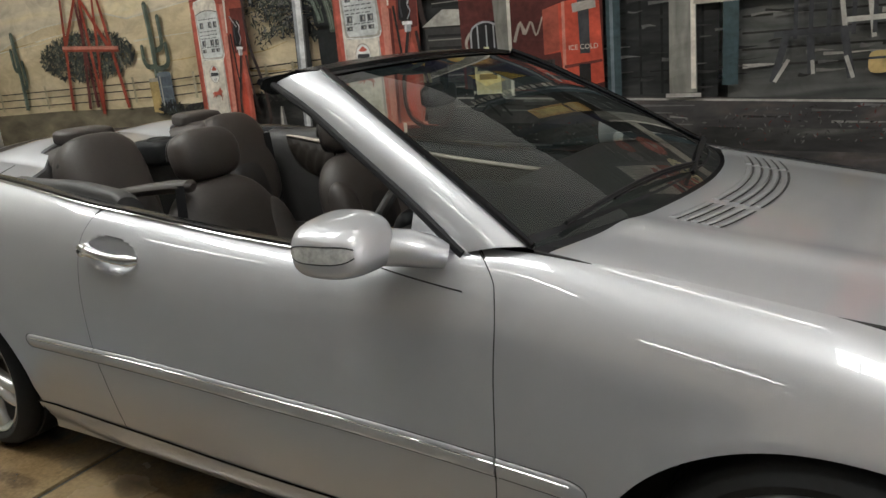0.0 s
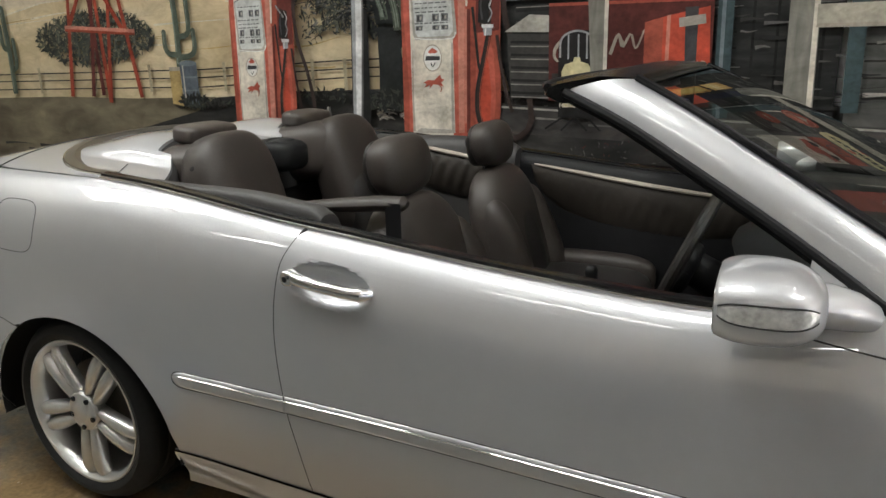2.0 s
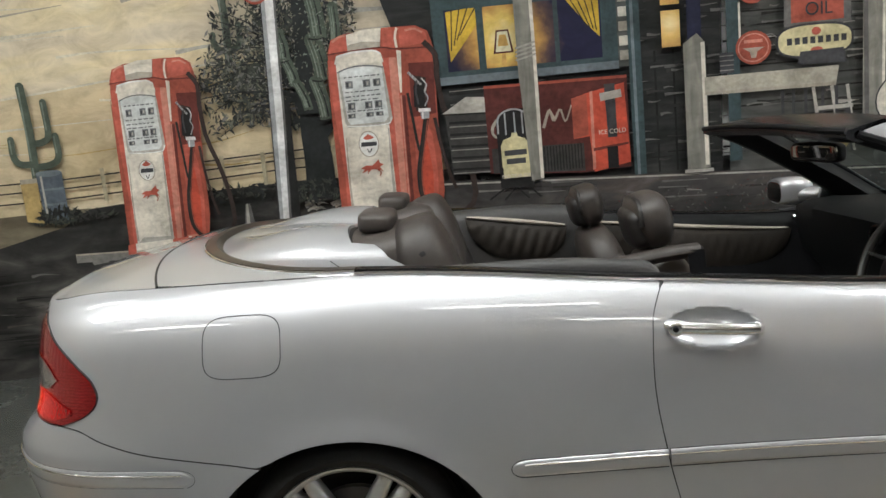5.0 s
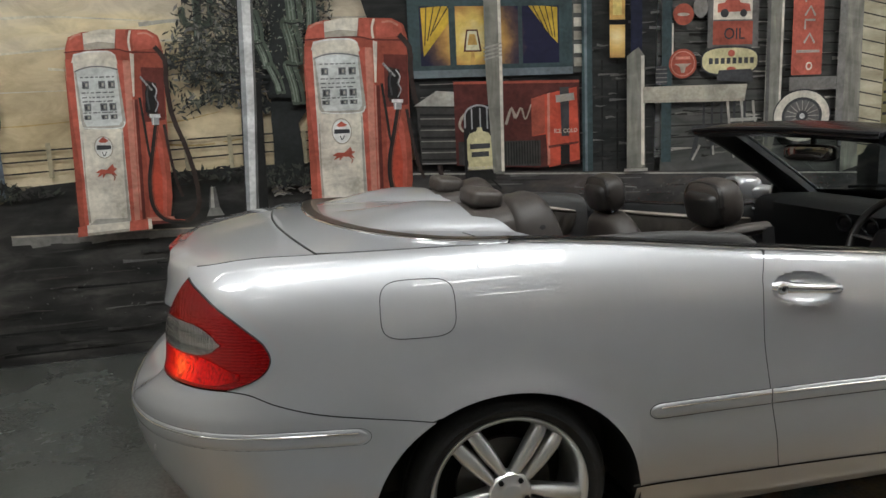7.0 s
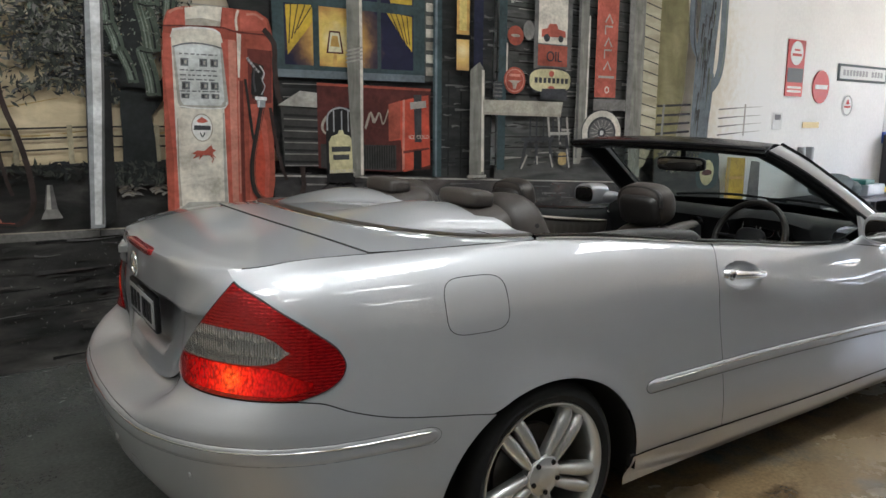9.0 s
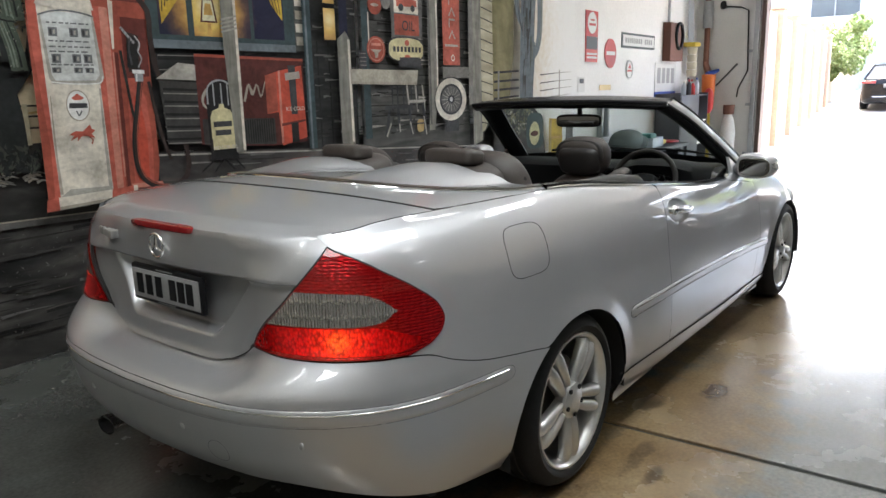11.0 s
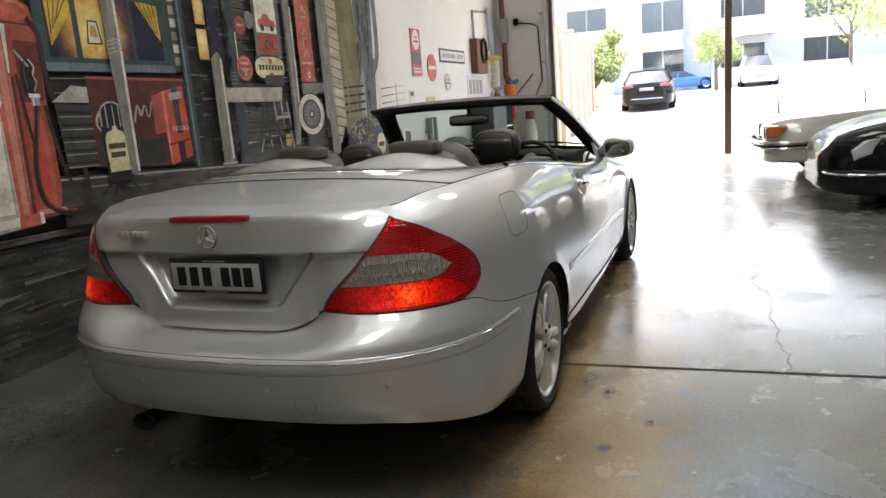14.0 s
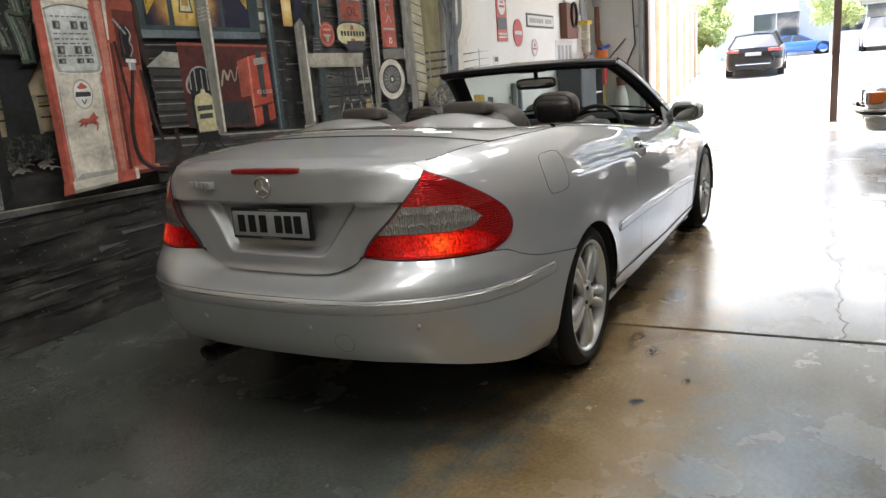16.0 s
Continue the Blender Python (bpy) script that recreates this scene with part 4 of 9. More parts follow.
# the wooden station
p = Picture("painted_station_wall", "dark weathered timber station", "painted_board_edge")
p.poly("darkboard", [(-3.45, TOP), (-2.78, 1.08), (-1.0, 0.96), (-0.95, TOP)])
p.poly("greyboard", [(-0.95, 0.92), (-0.95, TOP), (0.64, TOP), (0.64, 0.82)])
for k in range(26):
    z = 1.12 + 0.085 * k
    p.stroke("line", [(-0.88, z), (0.62, z - 0.02)], 0.011, 0.009)
    if z < 1.75:
        p.stroke("black", [(-2.76, z), (-1.0, z)], 0.012)
    p.stroke("grey", [(-2.76, z + 0.02), (-2.45, z + 0.02)], 0.006)
p.poly("darkboard", [(-1.50, 1.0), (-1.50, TOP), (-1.0, TOP), (-1.0, 0.97)])
for x in (-1.42, -1.30, -1.18, -1.08):
    p.stroke("black", [(x, 1.0), (x, 1.78)], 0.014)
p.done()
p = Picture("painted_board_wear")
for k in range(420):
    x, z, ln = rnd.uniform(-2.75, 0.60), rnd.uniform(1.02, 2.35), rnd.uniform(0.04, 0.22)
    keys = ["grey", "hubgrey", "line", "greyboard", "palegrey"] if x > -0.9 else ["black", "crate", "hubgrey", "darkboard"]
    p.bow(rnd.choice(keys), [(x, z), (x + ln * 0.5, z + rnd.uniform(-0.008, 0.008)), (x + ln, z)], rnd.uniform(0.006, 0.028), 0.003, 6)
tagged(p.done(), kind="stuff")
p = Picture("painted_porch")
p.poly("porchstone", [(-2.85, 0.90), (-2.85, 1.08), (-1.23, 0.98), (0.82, 0.86), (0.82, 0.70), (-1.5, 0.82)])
p.poly("gravel", [(-2.85, 0.78), (-2.85, 0.90), (-1.5, 0.83), (0.82, 0.71), (0.82, 0.60), (-1.5, 0.70)])
p.poly("porchstone", [(-2.3, 0.66), (-1.5, 0.70), (0.82, 0.60), (1.4, 0.50), (1.4, 0.36), (-1.0, 0.52)])
p.stroke("palegrey", [(-2.85, 1.06), (-1.23, 0.965), (0.82, 0.845)], 0.012)
for k in range(34):
    x = rnd.uniform(-2.7, 0.6)
    zz = 0.98 - 0.06 * (x + 1.2) - rnd.uniform(0.03, 0.16)
    p.stroke(rnd.choice(["grey", "porchstone", "line", "hubgrey"]), [(x, zz), (x + rnd.uniform(0.05, 0.3), zz - 0.012)], 0.014, 0.004)
p.leaves(["hubgrey", "line", "maroon", "porchstone"], -0.8, 0.80, 1.6, 0.10, 500, 0.012, rnd)
p.done()
p = Picture("painted_window", "lit window with yellow curtains and a lamp")
p.rect("teal", -2.83, 1.70, -1.66, TOP).rect("lampglow", -2.75, 1.77, -1.76, 2.16).rect("lampglow", -2.75, 2.21, -1.76, 2.75)
p.poly("yellow", [(-2.74, 2.14), (-2.50, 2.16), (-2.56, 2.03), (-2.73, 1.83)]).poly("yellow", [(-1.99, 2.16), (-1.77, 2.14), (-1.77, 1.90), (-1.83, 1.96)]).poly("yellow", [(-2.74, 2.22), (-2.56, 2.22), (-2.48, 2.5), (-2.74, 2.6)]).poly("yellow", [(-1.95, 2.22), (-1.77, 2.22), (-1.77, 2.6), (-2.02, 2.5)])
for k in range(4):
    p.stroke("line", [(-2.70 + 0.05 * k, 2.15), (-2.72 + 0.02 * k, 1.90 + 0.03 * k)], 0.007)
    p.stroke("line", [(-1.95 + 0.045 * k, 2.15), (-1.85 + 0.02 * k, 1.97 - 0.01 * k)], 0.007)
p.poly("maroon", [(-2.455, 1.855), (-2.325, 1.855), (-2.350, 2.00), (-2.430, 2.00)]).poly("hot", [(-2.440, 1.865), (-2.340, 1.865), (-2.358, 1.99), (-2.422, 1.99)]).poly("amber", [(-2.425, 1.90), (-2.355, 1.90), (-2.37, 1.97), (-2.41, 1.97)]).poly("amber", [(-2.41, 1.77), (-2.37, 1.77), (-2.38, 1.855), (-2.40, 1.855)])
p.rect("teal", -2.55, 1.74, -2.505, 2.8).rect("teal", -2.06, 1.74, -2.03, 2.8).rect("teal", -2.80, 2.15, -1.70, 2.215).stroke("bluegrey", [(-2.83, 1.715), (-1.66, 1.715)], 0.05)
p.rect("greyboard", -1.66, 1.70, -1.58, TOP)
for k in range(16):
    p.rect("cream" if k % 2 else "shade", -1.65, 1.74 + 0.09 * k, -1.585, 1.80 + 0.09 * k)
p.done()
def pump(bl, br, tl, tr, name="painted_fuel_pump"):
    """A red and cream fuel pump with its side turned to the eye; drawn on a sheet 165 wide and 355 high, hung from four corners."""
    p = Picture(name, "faded red and cream fuel pump with a hanging hose")

    def at(x, y):
        u, v = x / 165, y / 355
        lo, hi = [bl[k] + (br[k] - bl[k]) * u for k in (0, 1)], [tl[k] + (tr[k] - tl[k]) * u for k in (0, 1)]
        return lo[0] + (hi[0] - lo[0]) * v, lo[1] + (hi[1] - lo[1]) * v

    size = (br[0] - bl[0]) / 165
    P = lambda *a: [at(x, y) for x, y in a]
    poly = lambda key, *a: p.poly(key, P(*a))
    bow = lambda key, w0, *a, w1=None: p.bow(key, P(*a), w0 * size, None if w1 is None else w1 * size, 26)

    def oval(key, cx, cy, rx, ry):
        c = at(cx, cy)
        p.ell(key, c[0], c[1], rx * size, ry * size)

    # side of the cabinet
    poly("redside", (100, 12), (152, 22), (158, 60), (160, 200), (164, 300), (160, 318), (108, 318))
    poly("red", (118, 24), (146, 24), (151, 90), (149, 160), (140, 195), (126, 195), (121, 150))
    poly("redbright", (124, 30), (140, 30), (144, 95), (140, 150), (131, 170), (126, 110))
    poly("reddark", (122, 195), (158, 198), (162, 288), (124, 290))
    poly("hose", (128, 205), (146, 208), (148, 262), (130, 268))
    poly("redside", (118, 290), (164, 288), (164, 318), (114, 318))
    # front: red sides, cream middle
    poly("red", (2, 14), (104, 20), (108, 300), (104, 316), (12, 316), (2, 306))
    poly("redside", (2, 14), (10, 14), (12, 100), (6, 200), (0, 300))
    poly("redlight", (92, 22), (101, 22), (107, 300), (99, 308), (95, 300))
    poly("cream", (17, 20), (86, 20), (85, 300), (80, 318), (18, 318), (14, 300))
    bow("shade", 4, (19, 24), (18, 90), (19, 170), w1=1)
    bow("palegrey", 5, (83, 22), (83, 100), (84, 180), w1=2)
    poly("palegrey", (18, 20), (86, 20), (80, 28), (30, 30))
    # dial under its arched lip
    poly("palegrey", (15, 286), (86, 288), (92, 196), (86, 186), (24, 187), (20, 196))
    poly("dial", (18, 286), (40, 291), (64, 291), (83, 286), (86, 200), (80, 192), (28, 192), (24, 200))
    bow("faint", 2.0, (15, 285), (32, 291), (50, 293), (70, 291), (86, 287))
    bow("white", 1.6, (22, 190), (50, 187), (84, 188), (90, 198))
    rnd_ = random.Random(3)
    for y, hh in ((262, 13), (224, 13), (207, 8)):
        for x in (26, 52, 68):
            x += rnd_.uniform(-1, 1) - (262 - y) * 0.0
            poly("faint", (x, y - hh / 2), (x + 11, y - hh / 2), (x + 11.5, y + hh / 2), (x, y + hh / 2))
            poly("ink", (x + 1.5, y - hh / 3), (x + 4.5, y - hh / 3), (x + 4.5, y + hh / 3), (x + 1.5, y + hh / 3))
            poly("palegrey", (x + 5.5, y - hh / 5), (x + 8.5, y - hh / 4), (x + 9, y + hh / 4), (x + 6, y + hh / 5))
    for y in (275, 249, 241, 234, 215):
        x = 24
        while x < 76:
            w = rnd_.uniform(3, 9)
            poly("faint", (x, y - 1.2), (x + w, y - 1.0), (x + w, y + 1.2), (x, y + 1.0))
            x += w + rnd_.uniform(1.5, 3)
    # emblem and small red figure
    oval("shade", 52, 155, 15, 19)
    oval("white", 52, 155, 13.5, 17.5)
    poly("red", (44, 166), (52, 173), (61, 166), (56, 163), (48, 163))
    poly("ink", (40, 151), (64, 151), (64, 158), (41, 159))
    bow("ink", 1.5, (49, 147), (52, 140), (56, 147))
    poly("red", (36, 112), (44, 117), (54, 116), (64, 126), (66, 119), (71, 117), (65, 112), (70, 104), (62, 108), (52, 109), (46, 101), (47, 108), (37, 103), (42, 110))
    bow("redside", 1.6, (62, 108), (66, 102), (64, 96))
    # rounded cap
    poly("redside", (3, 306), (4, 324), (10, 342), (32, 350), (96, 354), (140, 353), (158, 342), (163, 322), (160, 300))
    poly("red", (5, 318), (10, 340), (32, 348), (36, 320))
    poly("cream", (34, 319), (34, 348), (60, 354), (88, 354), (84, 322))
    poly("shade", (34, 319), (34, 330), (58, 334), (85, 331), (84, 322))
    poly("red", (86, 321), (89, 354), (104, 354), (106, 318))
    poly("red", (114, 318), (114, 352), (140, 351), (155, 340), (158, 322))
    bow("cream", 3.5, (109, 318), (108, 336), (112, 352))
    bow("redlight", 3, (124, 346), (138, 347), (150, 340))
    bow("redlight", 3, (12, 338), (22, 345), (32, 347))
    bow("reddark", 2.2, (2, 317), (30, 319), (84, 321), (108, 316), (160, 314))
    poly("cream", (12, 300), (16, 314), (40, 319), (72, 319), (84, 312), (87, 296), (62, 296), (36, 295))
    bow("white", 2.5, (16, 312), (40, 317), (72, 317), (83, 311))
    # lit corner and shadow beside it
    poly("cream", (107, 240), (110, 240), (115, 312), (108, 314))
    bow("reddark", 5, (108, 22), (110, 120), (112, 235))
    bow("redlight", 2, (104, 40), (106, 150), (108, 235))
    # foot
    poly("reddark", (104, 12), (160, 14), (158, 26), (104, 24))
    poly("redlight", (112, 20), (160, 18), (158, 25), (112, 27))
    poly("red", (-2, 0), (14, 1), (14, 20), (0, 18))
    poly("cream", (14, 1), (82, 4), (84, 22), (14, 20))
    poly("shade", (14, 1), (82, 4), (82, 9), (14, 6))
    poly("red", (82, 4), (114, 5), (114, 24), (84, 22))
    poly("cream", (114, 5), (120, 6), (120, 24), (114, 24))
    # hose, nozzle
    bow("line", 4, (118, 238), (122, 190), (126, 140), (130, 132))
    bow("hose", 8, (142, 190), (134, 150), (124, 95), (126, 45), (146, 20), (178, 14), (202, 38), (201, 90), (188, 150), (170, 205), (165, 262), (166, 300), (150, 324))
    bow("trunk", 2.5, (139, 188), (131, 148), (121, 95), (123, 45), (143, 18), (178, 11))
    bow("redside", 1.5, (144, 188), (137, 150), (127, 95), (129, 46), (147, 23), (176, 17))
    bow("hose", 5, (155, 190), (160, 140), (168, 90), (176, 60))
    poly("black", (126, 212), (142, 210), (146, 258), (136, 262), (128, 248))
    bow("steel", 3.4, (122, 274), (132, 260), (140, 250))
    for k in range(5):
        bow("ink", 0.9, (121 + 3.6 * k, 269 - 4.4 * k), (124 + 3.6 * k, 273 - 4.4 * k))
    bow("steel", 1.8, (141, 262), (147, 250), (144, 238), (148, 226), (142, 212))
    bow("steelhi", 1.0, (142, 261), (148, 250), (145, 238))
    bow("ink", 3, (134, 258), (131, 240), (133, 216))
    poly("steel", (135, 190), (147, 190), (148, 208), (134, 208))
    poly("steelhi", (132, 203), (150, 202), (150, 208), (132, 209))
    bow("steelhi", 2, (137, 190), (138, 202))
    return p.done()


pump((-4.957, 0.806), (-4.375, 0.806), (-4.905, 2.035), (-4.350, 2.035))
pump((-3.545, 0.815), (-2.815, 0.815), (-3.515, 2.085), (-2.835, 2.085))
p = Picture("painted_counter", "", "painted_drawer_edge")
p.poly("palegrey", [(-2.82, 1.51), (-2.66, 1.605), (-2.32, 1.575), (-2.34, 1.49)]).poly("crate", [(-2.80, 1.50), (-2.34, 1.48), (-2.34, 1.10), (-2.78, 1.12)])
for k in range(5):
    p.stroke("black", [(-2.78, 1.45 - 0.075 * k), (-2.35, 1.43 - 0.075 * k)], 0.016).stroke("grey", [(-2.78, 1.425 - 0.075 * k), (-2.5, 1.415 - 0.075 * k)], 0.008)
p.done()
p = Picture("painted_drinks_cooler", "dark red drinks cooler with a bright red end", "painted_cooler_piece")
p.poly("maroon", [(-2.54, 1.655), (-1.62, 1.64), (-1.62, 1.06), (-1.95, 1.05), (-2.54, 1.10)])
p.stroke("redside", [(-2.54, 1.652), (-1.62, 1.637)], 0.018)
p.poly("crate", [(-2.52, 1.26), (-1.92, 1.24), (-1.92, 1.06), (-2.52, 1.10)])
for k in range(14):
    p.stroke("black", [(-2.20 + 0.02 * k, 1.24), (-2.20 + 0.02 * k, 1.08)], 0.008)
p.bow("shade", [(-2.47, 1.44), (-2.50, 1.40), (-2.505, 1.36), (-2.48, 1.33), (-2.43, 1.345)], 0.024, 0.010).bow("shade", [(-2.175, 1.36), (-2.13, 1.47), (-2.105, 1.40), (-2.06, 1.47), (-2.03, 1.39), (-1.985, 1.49)], 0.020, 0.010)
p.poly("redbright", [(-1.98, 1.53), (-1.86, 1.56), (-1.64, 1.60), (-1.62, 1.09), (-1.86, 1.045), (-1.88, 1.28), (-1.98, 1.27)])
p.poly("redlight", [(-1.865, 1.56), (-1.845, 1.565), (-1.85, 1.07), (-1.87, 1.06)]).poly("redside", [(-1.985, 1.53), (-1.885, 1.55), (-1.885, 1.29), (-1.985, 1.27)])
p.poly("ink", [(-1.77, 1.60), (-1.70, 1.60), (-1.70, 1.26), (-1.76, 1.26)]).stroke("palegrey", [(-1.80, 1.52), (-1.66, 1.535)], 0.05).poly("reddark", [(-1.86, 1.20), (-1.63, 1.22), (-1.63, 1.205), (-1.86, 1.18)])
p.rect("black", -1.77, 1.06, -1.70, 1.20)
p.done()
p = Picture("painted_oil_rack", "black oil-bottle rack with a cream sign", "painted_rack_piece")
p.poly("black", [(-2.48, 1.0), (-2.26, 0.99), (-2.26, 1.40), (-2.30, 1.50), (-2.42, 1.50), (-2.48, 1.42)])
p.bow("steel", [(-2.47, 1.35), (-2.46, 1.46), (-2.37, 1.50), (-2.28, 1.46), (-2.27, 1.35)], 0.012)
for x in (-2.42, -2.36, -2.31):
    p.stroke("steel", [(x, 1.34), (x, 1.48)], 0.010)
p.poly("label", [(-2.46, 1.13), (-2.275, 1.13), (-2.275, 1.27), (-2.30, 1.31), (-2.345, 1.325), (-2.35, 1.35), (-2.385, 1.35), (-2.39, 1.325), (-2.44, 1.31), (-2.46, 1.27)]).poly("label", [(-2.455, 1.06), (-2.28, 1.06), (-2.28, 1.26), (-2.455, 1.26)])
p.rect("ink", -2.44, 1.205, -2.295, 1.24).rect("ink", -2.43, 1.15, -2.305, 1.185)
for a, b in (((-2.45, 1.0), (-2.56, 0.93)), ((-2.38, 1.0), (-2.46, 0.92)), ((-2.30, 1.0), (-2.22, 0.92)), ((-2.38, 1.0), (-2.30, 0.92))):
    p.stroke("black", [a, b], 0.012)
p.done()
p = Picture("painted_porch_post", "pale timber porch post")
p.poly("post", [(-2.31, TOP), (-2.20, TOP), (-2.19, 1.72), (-2.195, 1.03), (-2.275, 1.03), (-2.31, 1.72)]).stroke("cream", [(-2.205, TOP), (-2.20, 1.75), (-2.205, 1.04)], 0.022)
for k in range(4):
    p.stroke("palegrey", [(-2.32, 1.80 + 0.025 * k), (-2.19, 1.83 + 0.025 * k)], 0.012)
p.done()
p = Picture("painted_door_post", "", "painted_door_board")
p.rect("teal", -1.60, 1.0, -1.52, TOP).stroke("bluegrey", [(-1.57, 1.0), (-1.57, TOP)], 0.02)
p.rect("teal", -0.97, 1.03, -0.89, TOP).stroke("cream", [(-0.885, 1.75), (-0.885, 2.02)], 0.014)
p.rect("pane", -1.22, 1.78, -1.13, TOP)
p.done()
p = Picture("painted_porch_post")
p.poly("post", [(-1.25, 1.80), (-1.16, 1.86), (-1.11, 1.80), (-1.10, 1.0), (-1.25, 1.0)]).stroke("cream", [(-1.125, 1.80), (-1.12, 1.02)], 0.026).stroke("palegrey", [(-1.27, 0.99), (-1.08, 0.985)], 0.022)
p.done()
p = Picture("painted_rail")
p.poly("railpaint", [(-1.12, 1.58), (-0.25, 1.575), (-0.27, 1.455), (-1.12, 1.47)]).stroke("shade", [(-1.12, 1.475), (-0.27, 1.46)], 0.02)
p.done()
p = Picture("painted_porch_post")
p.poly("post", [(-0.08, TOP), (0.03, TOP), (0.035, 1.30), (-0.02, 1.05), (-0.10, 1.05)]).stroke("cream", [(0.045, 2.30), (0.038, 1.30)], 0.020).stroke("hubgrey", [(-0.085, TOP), (-0.07, 1.1)], 0.03)
p.done()
p = Picture("painted_amber_light", "amber-lit door panes")
p.rect("amber", -1.385, 2.05, -1.265, 2.6).rect("doorglow", -1.385, 1.79, -1.265, 2.015).rect("glow", -1.36, 2.08, -1.29, 2.5)
p.done()
p = Picture("painted_truck_sign")
p.rect("hubgrey", -0.60, 1.84, -0.17, 2.60).rect("cream", -0.555, 2.04, -0.225, 2.55).rect("redside", -0.555, 1.862, -0.218, 2.03)
p.poly("red", [(-0.52, 2.09), (-0.52, 2.15), (-0.46, 2.16), (-0.43, 2.20), (-0.35, 2.20), (-0.33, 2.16), (-0.25, 2.15), (-0.24, 2.10)]).ell("ink", -0.46, 2.085, 0.035, 0.03).ell("ink", -0.30, 2.085, 0.03, 0.027)
p.done()
p = Picture("painted_round_sign")
p.ell("redside", -0.80, 2.08, 0.085, 0.075).ell("shade", -0.80, 2.08, 0.05, 0.012).ell("grey", -0.66, 2.13, 0.06, 0.075)
p.done()
p = Picture("painted_round_sign")
p.ell("redside", -0.80, 1.735, 0.115, 0.105).ell("redlight", -0.80, 1.735, 0.10, 0.09).ell("redside", -0.80, 1.735, 0.092, 0.082).rect("redlight", -0.86, 1.765, -0.74, 1.785).poly("shade", [(-0.87, 1.735), (-0.73, 1.735), (-0.775, 1.71), (-0.785, 1.67), (-0.815, 1.67), (-0.825, 1.71)])
p.done()
p = Picture("painted_oval_sign")
p.ell("ink", -0.405, 1.745, 0.250, 0.108, 36, 0.7).ell("label", -0.405, 1.745, 0.236, 0.094, 36, 0.7).ell("red", -0.395, 1.80, 0.03, 0.025).ell("red", -0.395, 1.685, 0.04, 0.018)
for k in range(8):
    p.rect("ink", -0.585 + 0.050 * k, 1.725, -0.552 + 0.050 * k, 1.768)
p.poly("ink", [(-0.52, 1.60), (-0.50, 1.68), (-0.22, 1.685), (-0.20, 1.59)])
p.done()
p = Picture("painted_tall_sign", "", "painted_sign_mark")
p.rect("red", 0.13, 1.625, 0.405, TOP)
p.poly("redside", [(0.14, 1.63), (0.22, 1.63), (0.15, 1.69)]).ell("cream", 0.29, 1.69, 0.03, 0.03).ell("red", 0.29, 1.69, 0.018, 0.018)
for k in range(5):
    p.stroke("palegrey", [(0.235, 1.86 + 0.10 * k), (0.285, 1.93 + 0.10 * k), (0.33, 1.86 + 0.10 * k)] if k % 2 == 0 else [(0.24, 1.86 + 0.10 * k), (0.24, 1.93 + 0.10 * k), (0.33, 1.93 + 0.10 * k)], 0.018)
p.rect("palegrey", 0.17, 1.79, 0.38, 1.81)
p.rect("grey", 0.12, 1.51, 0.55, 1.61)
p.rect("ink", -1.02, 1.59, -0.93, 1.72)
for k in range(4):
    p.stroke("grey", [(-1.02, 1.61 + 0.03 * k), (-0.93, 1.61 + 0.03 * k)], 0.006)
p.done()
p = Picture("painted_chair", "", "painted_chair_stroke")
for x in (-0.42, -0.30, -0.20):
    p.stroke("palegrey", [(x, 1.45), (x + 0.03, 1.22)], 0.022)
for x in (-0.62, -0.55, -0.47, -0.36, -0.27):
    p.stroke("ink", [(x, 1.45), (x, 1.24)], 0.02)
p.rect("palegrey", -0.40, 1.30, -0.16, 1.325).rect("ink", -0.72, 1.255, -0.35, 1.285)
for a, b in (((-0.66, 1.26), (-0.72, 1.03)), ((-0.40, 1.26), (-0.36, 1.03)), ((-0.55, 1.25), (-0.54, 1.06)), ((-0.2, 1.30), (-0.16, 1.02))):
    p.stroke("ink", [a, b], 0.035).stroke("palegrey", [(a[0] + 0.012, a[1] - 0.12), (b[0] + 0.008, b[1])], 0.018)
p.ell("wood", -0.24, 1.10, 0.05, 0.055, 20, 0.6).stroke("ink", [(-0.29, 1.12), (-0.19, 1.12)], 0.012)
p.done()
p = Picture("painted_tyre", "white-wall tyre with a wire wheel")
p.ell("ink", 0.245, 1.315, 0.265, 0.205).ell("cream", 0.245, 1.315, 0.255, 0.195).ell("ink", 0.245, 1.315, 0.185, 0.142).ell("hubgrey", 0.245, 1.315, 0.160, 0.122)
for k in range(16):
    a = 2 * math.pi * k / 16
    p.stroke("palegrey", [(0.245, 1.315), (0.245 + 0.15 * math.cos(a), 1.315 + 0.115 * math.sin(a))], 0.006)
p.ell("ink", 0.245, 1.315, 0.055, 0.042).ell("steelhi", 0.245, 1.315, 0.025, 0.02)
p.rect("ink", 0.14, 1.02, 0.36, 1.12)
p.done()
p = Picture("painted_corner_board", "cream clapboard corner of the station")
p.rect("grey", 0.55, 1.25, 0.63, TOP).poly("post", [(0.62, TOP), (0.77, TOP), (0.79, 0.90), (0.62, 0.86)])
p.poly("creamboard", [(0.76, TOP), (0.98, TOP), (0.99, 1.22), (0.84, 1.00), (0.78, 0.98)])
for k in range(22):
    p.stroke("line", [(0.77, 1.08 + 0.10 * k), (0.985, 1.04 + 0.10 * k)], 0.010)
p.done()
p = Picture("painted_far_cactus", "tall blue-grey cactus fading into pale haze", "painted_cactus_stroke")
p.poly("olive", [(0.98, TOP), (1.30, TOP), (1.42, 2.3), (1.40, 1.7), (1.30, 1.20), (0.99, 1.05)])
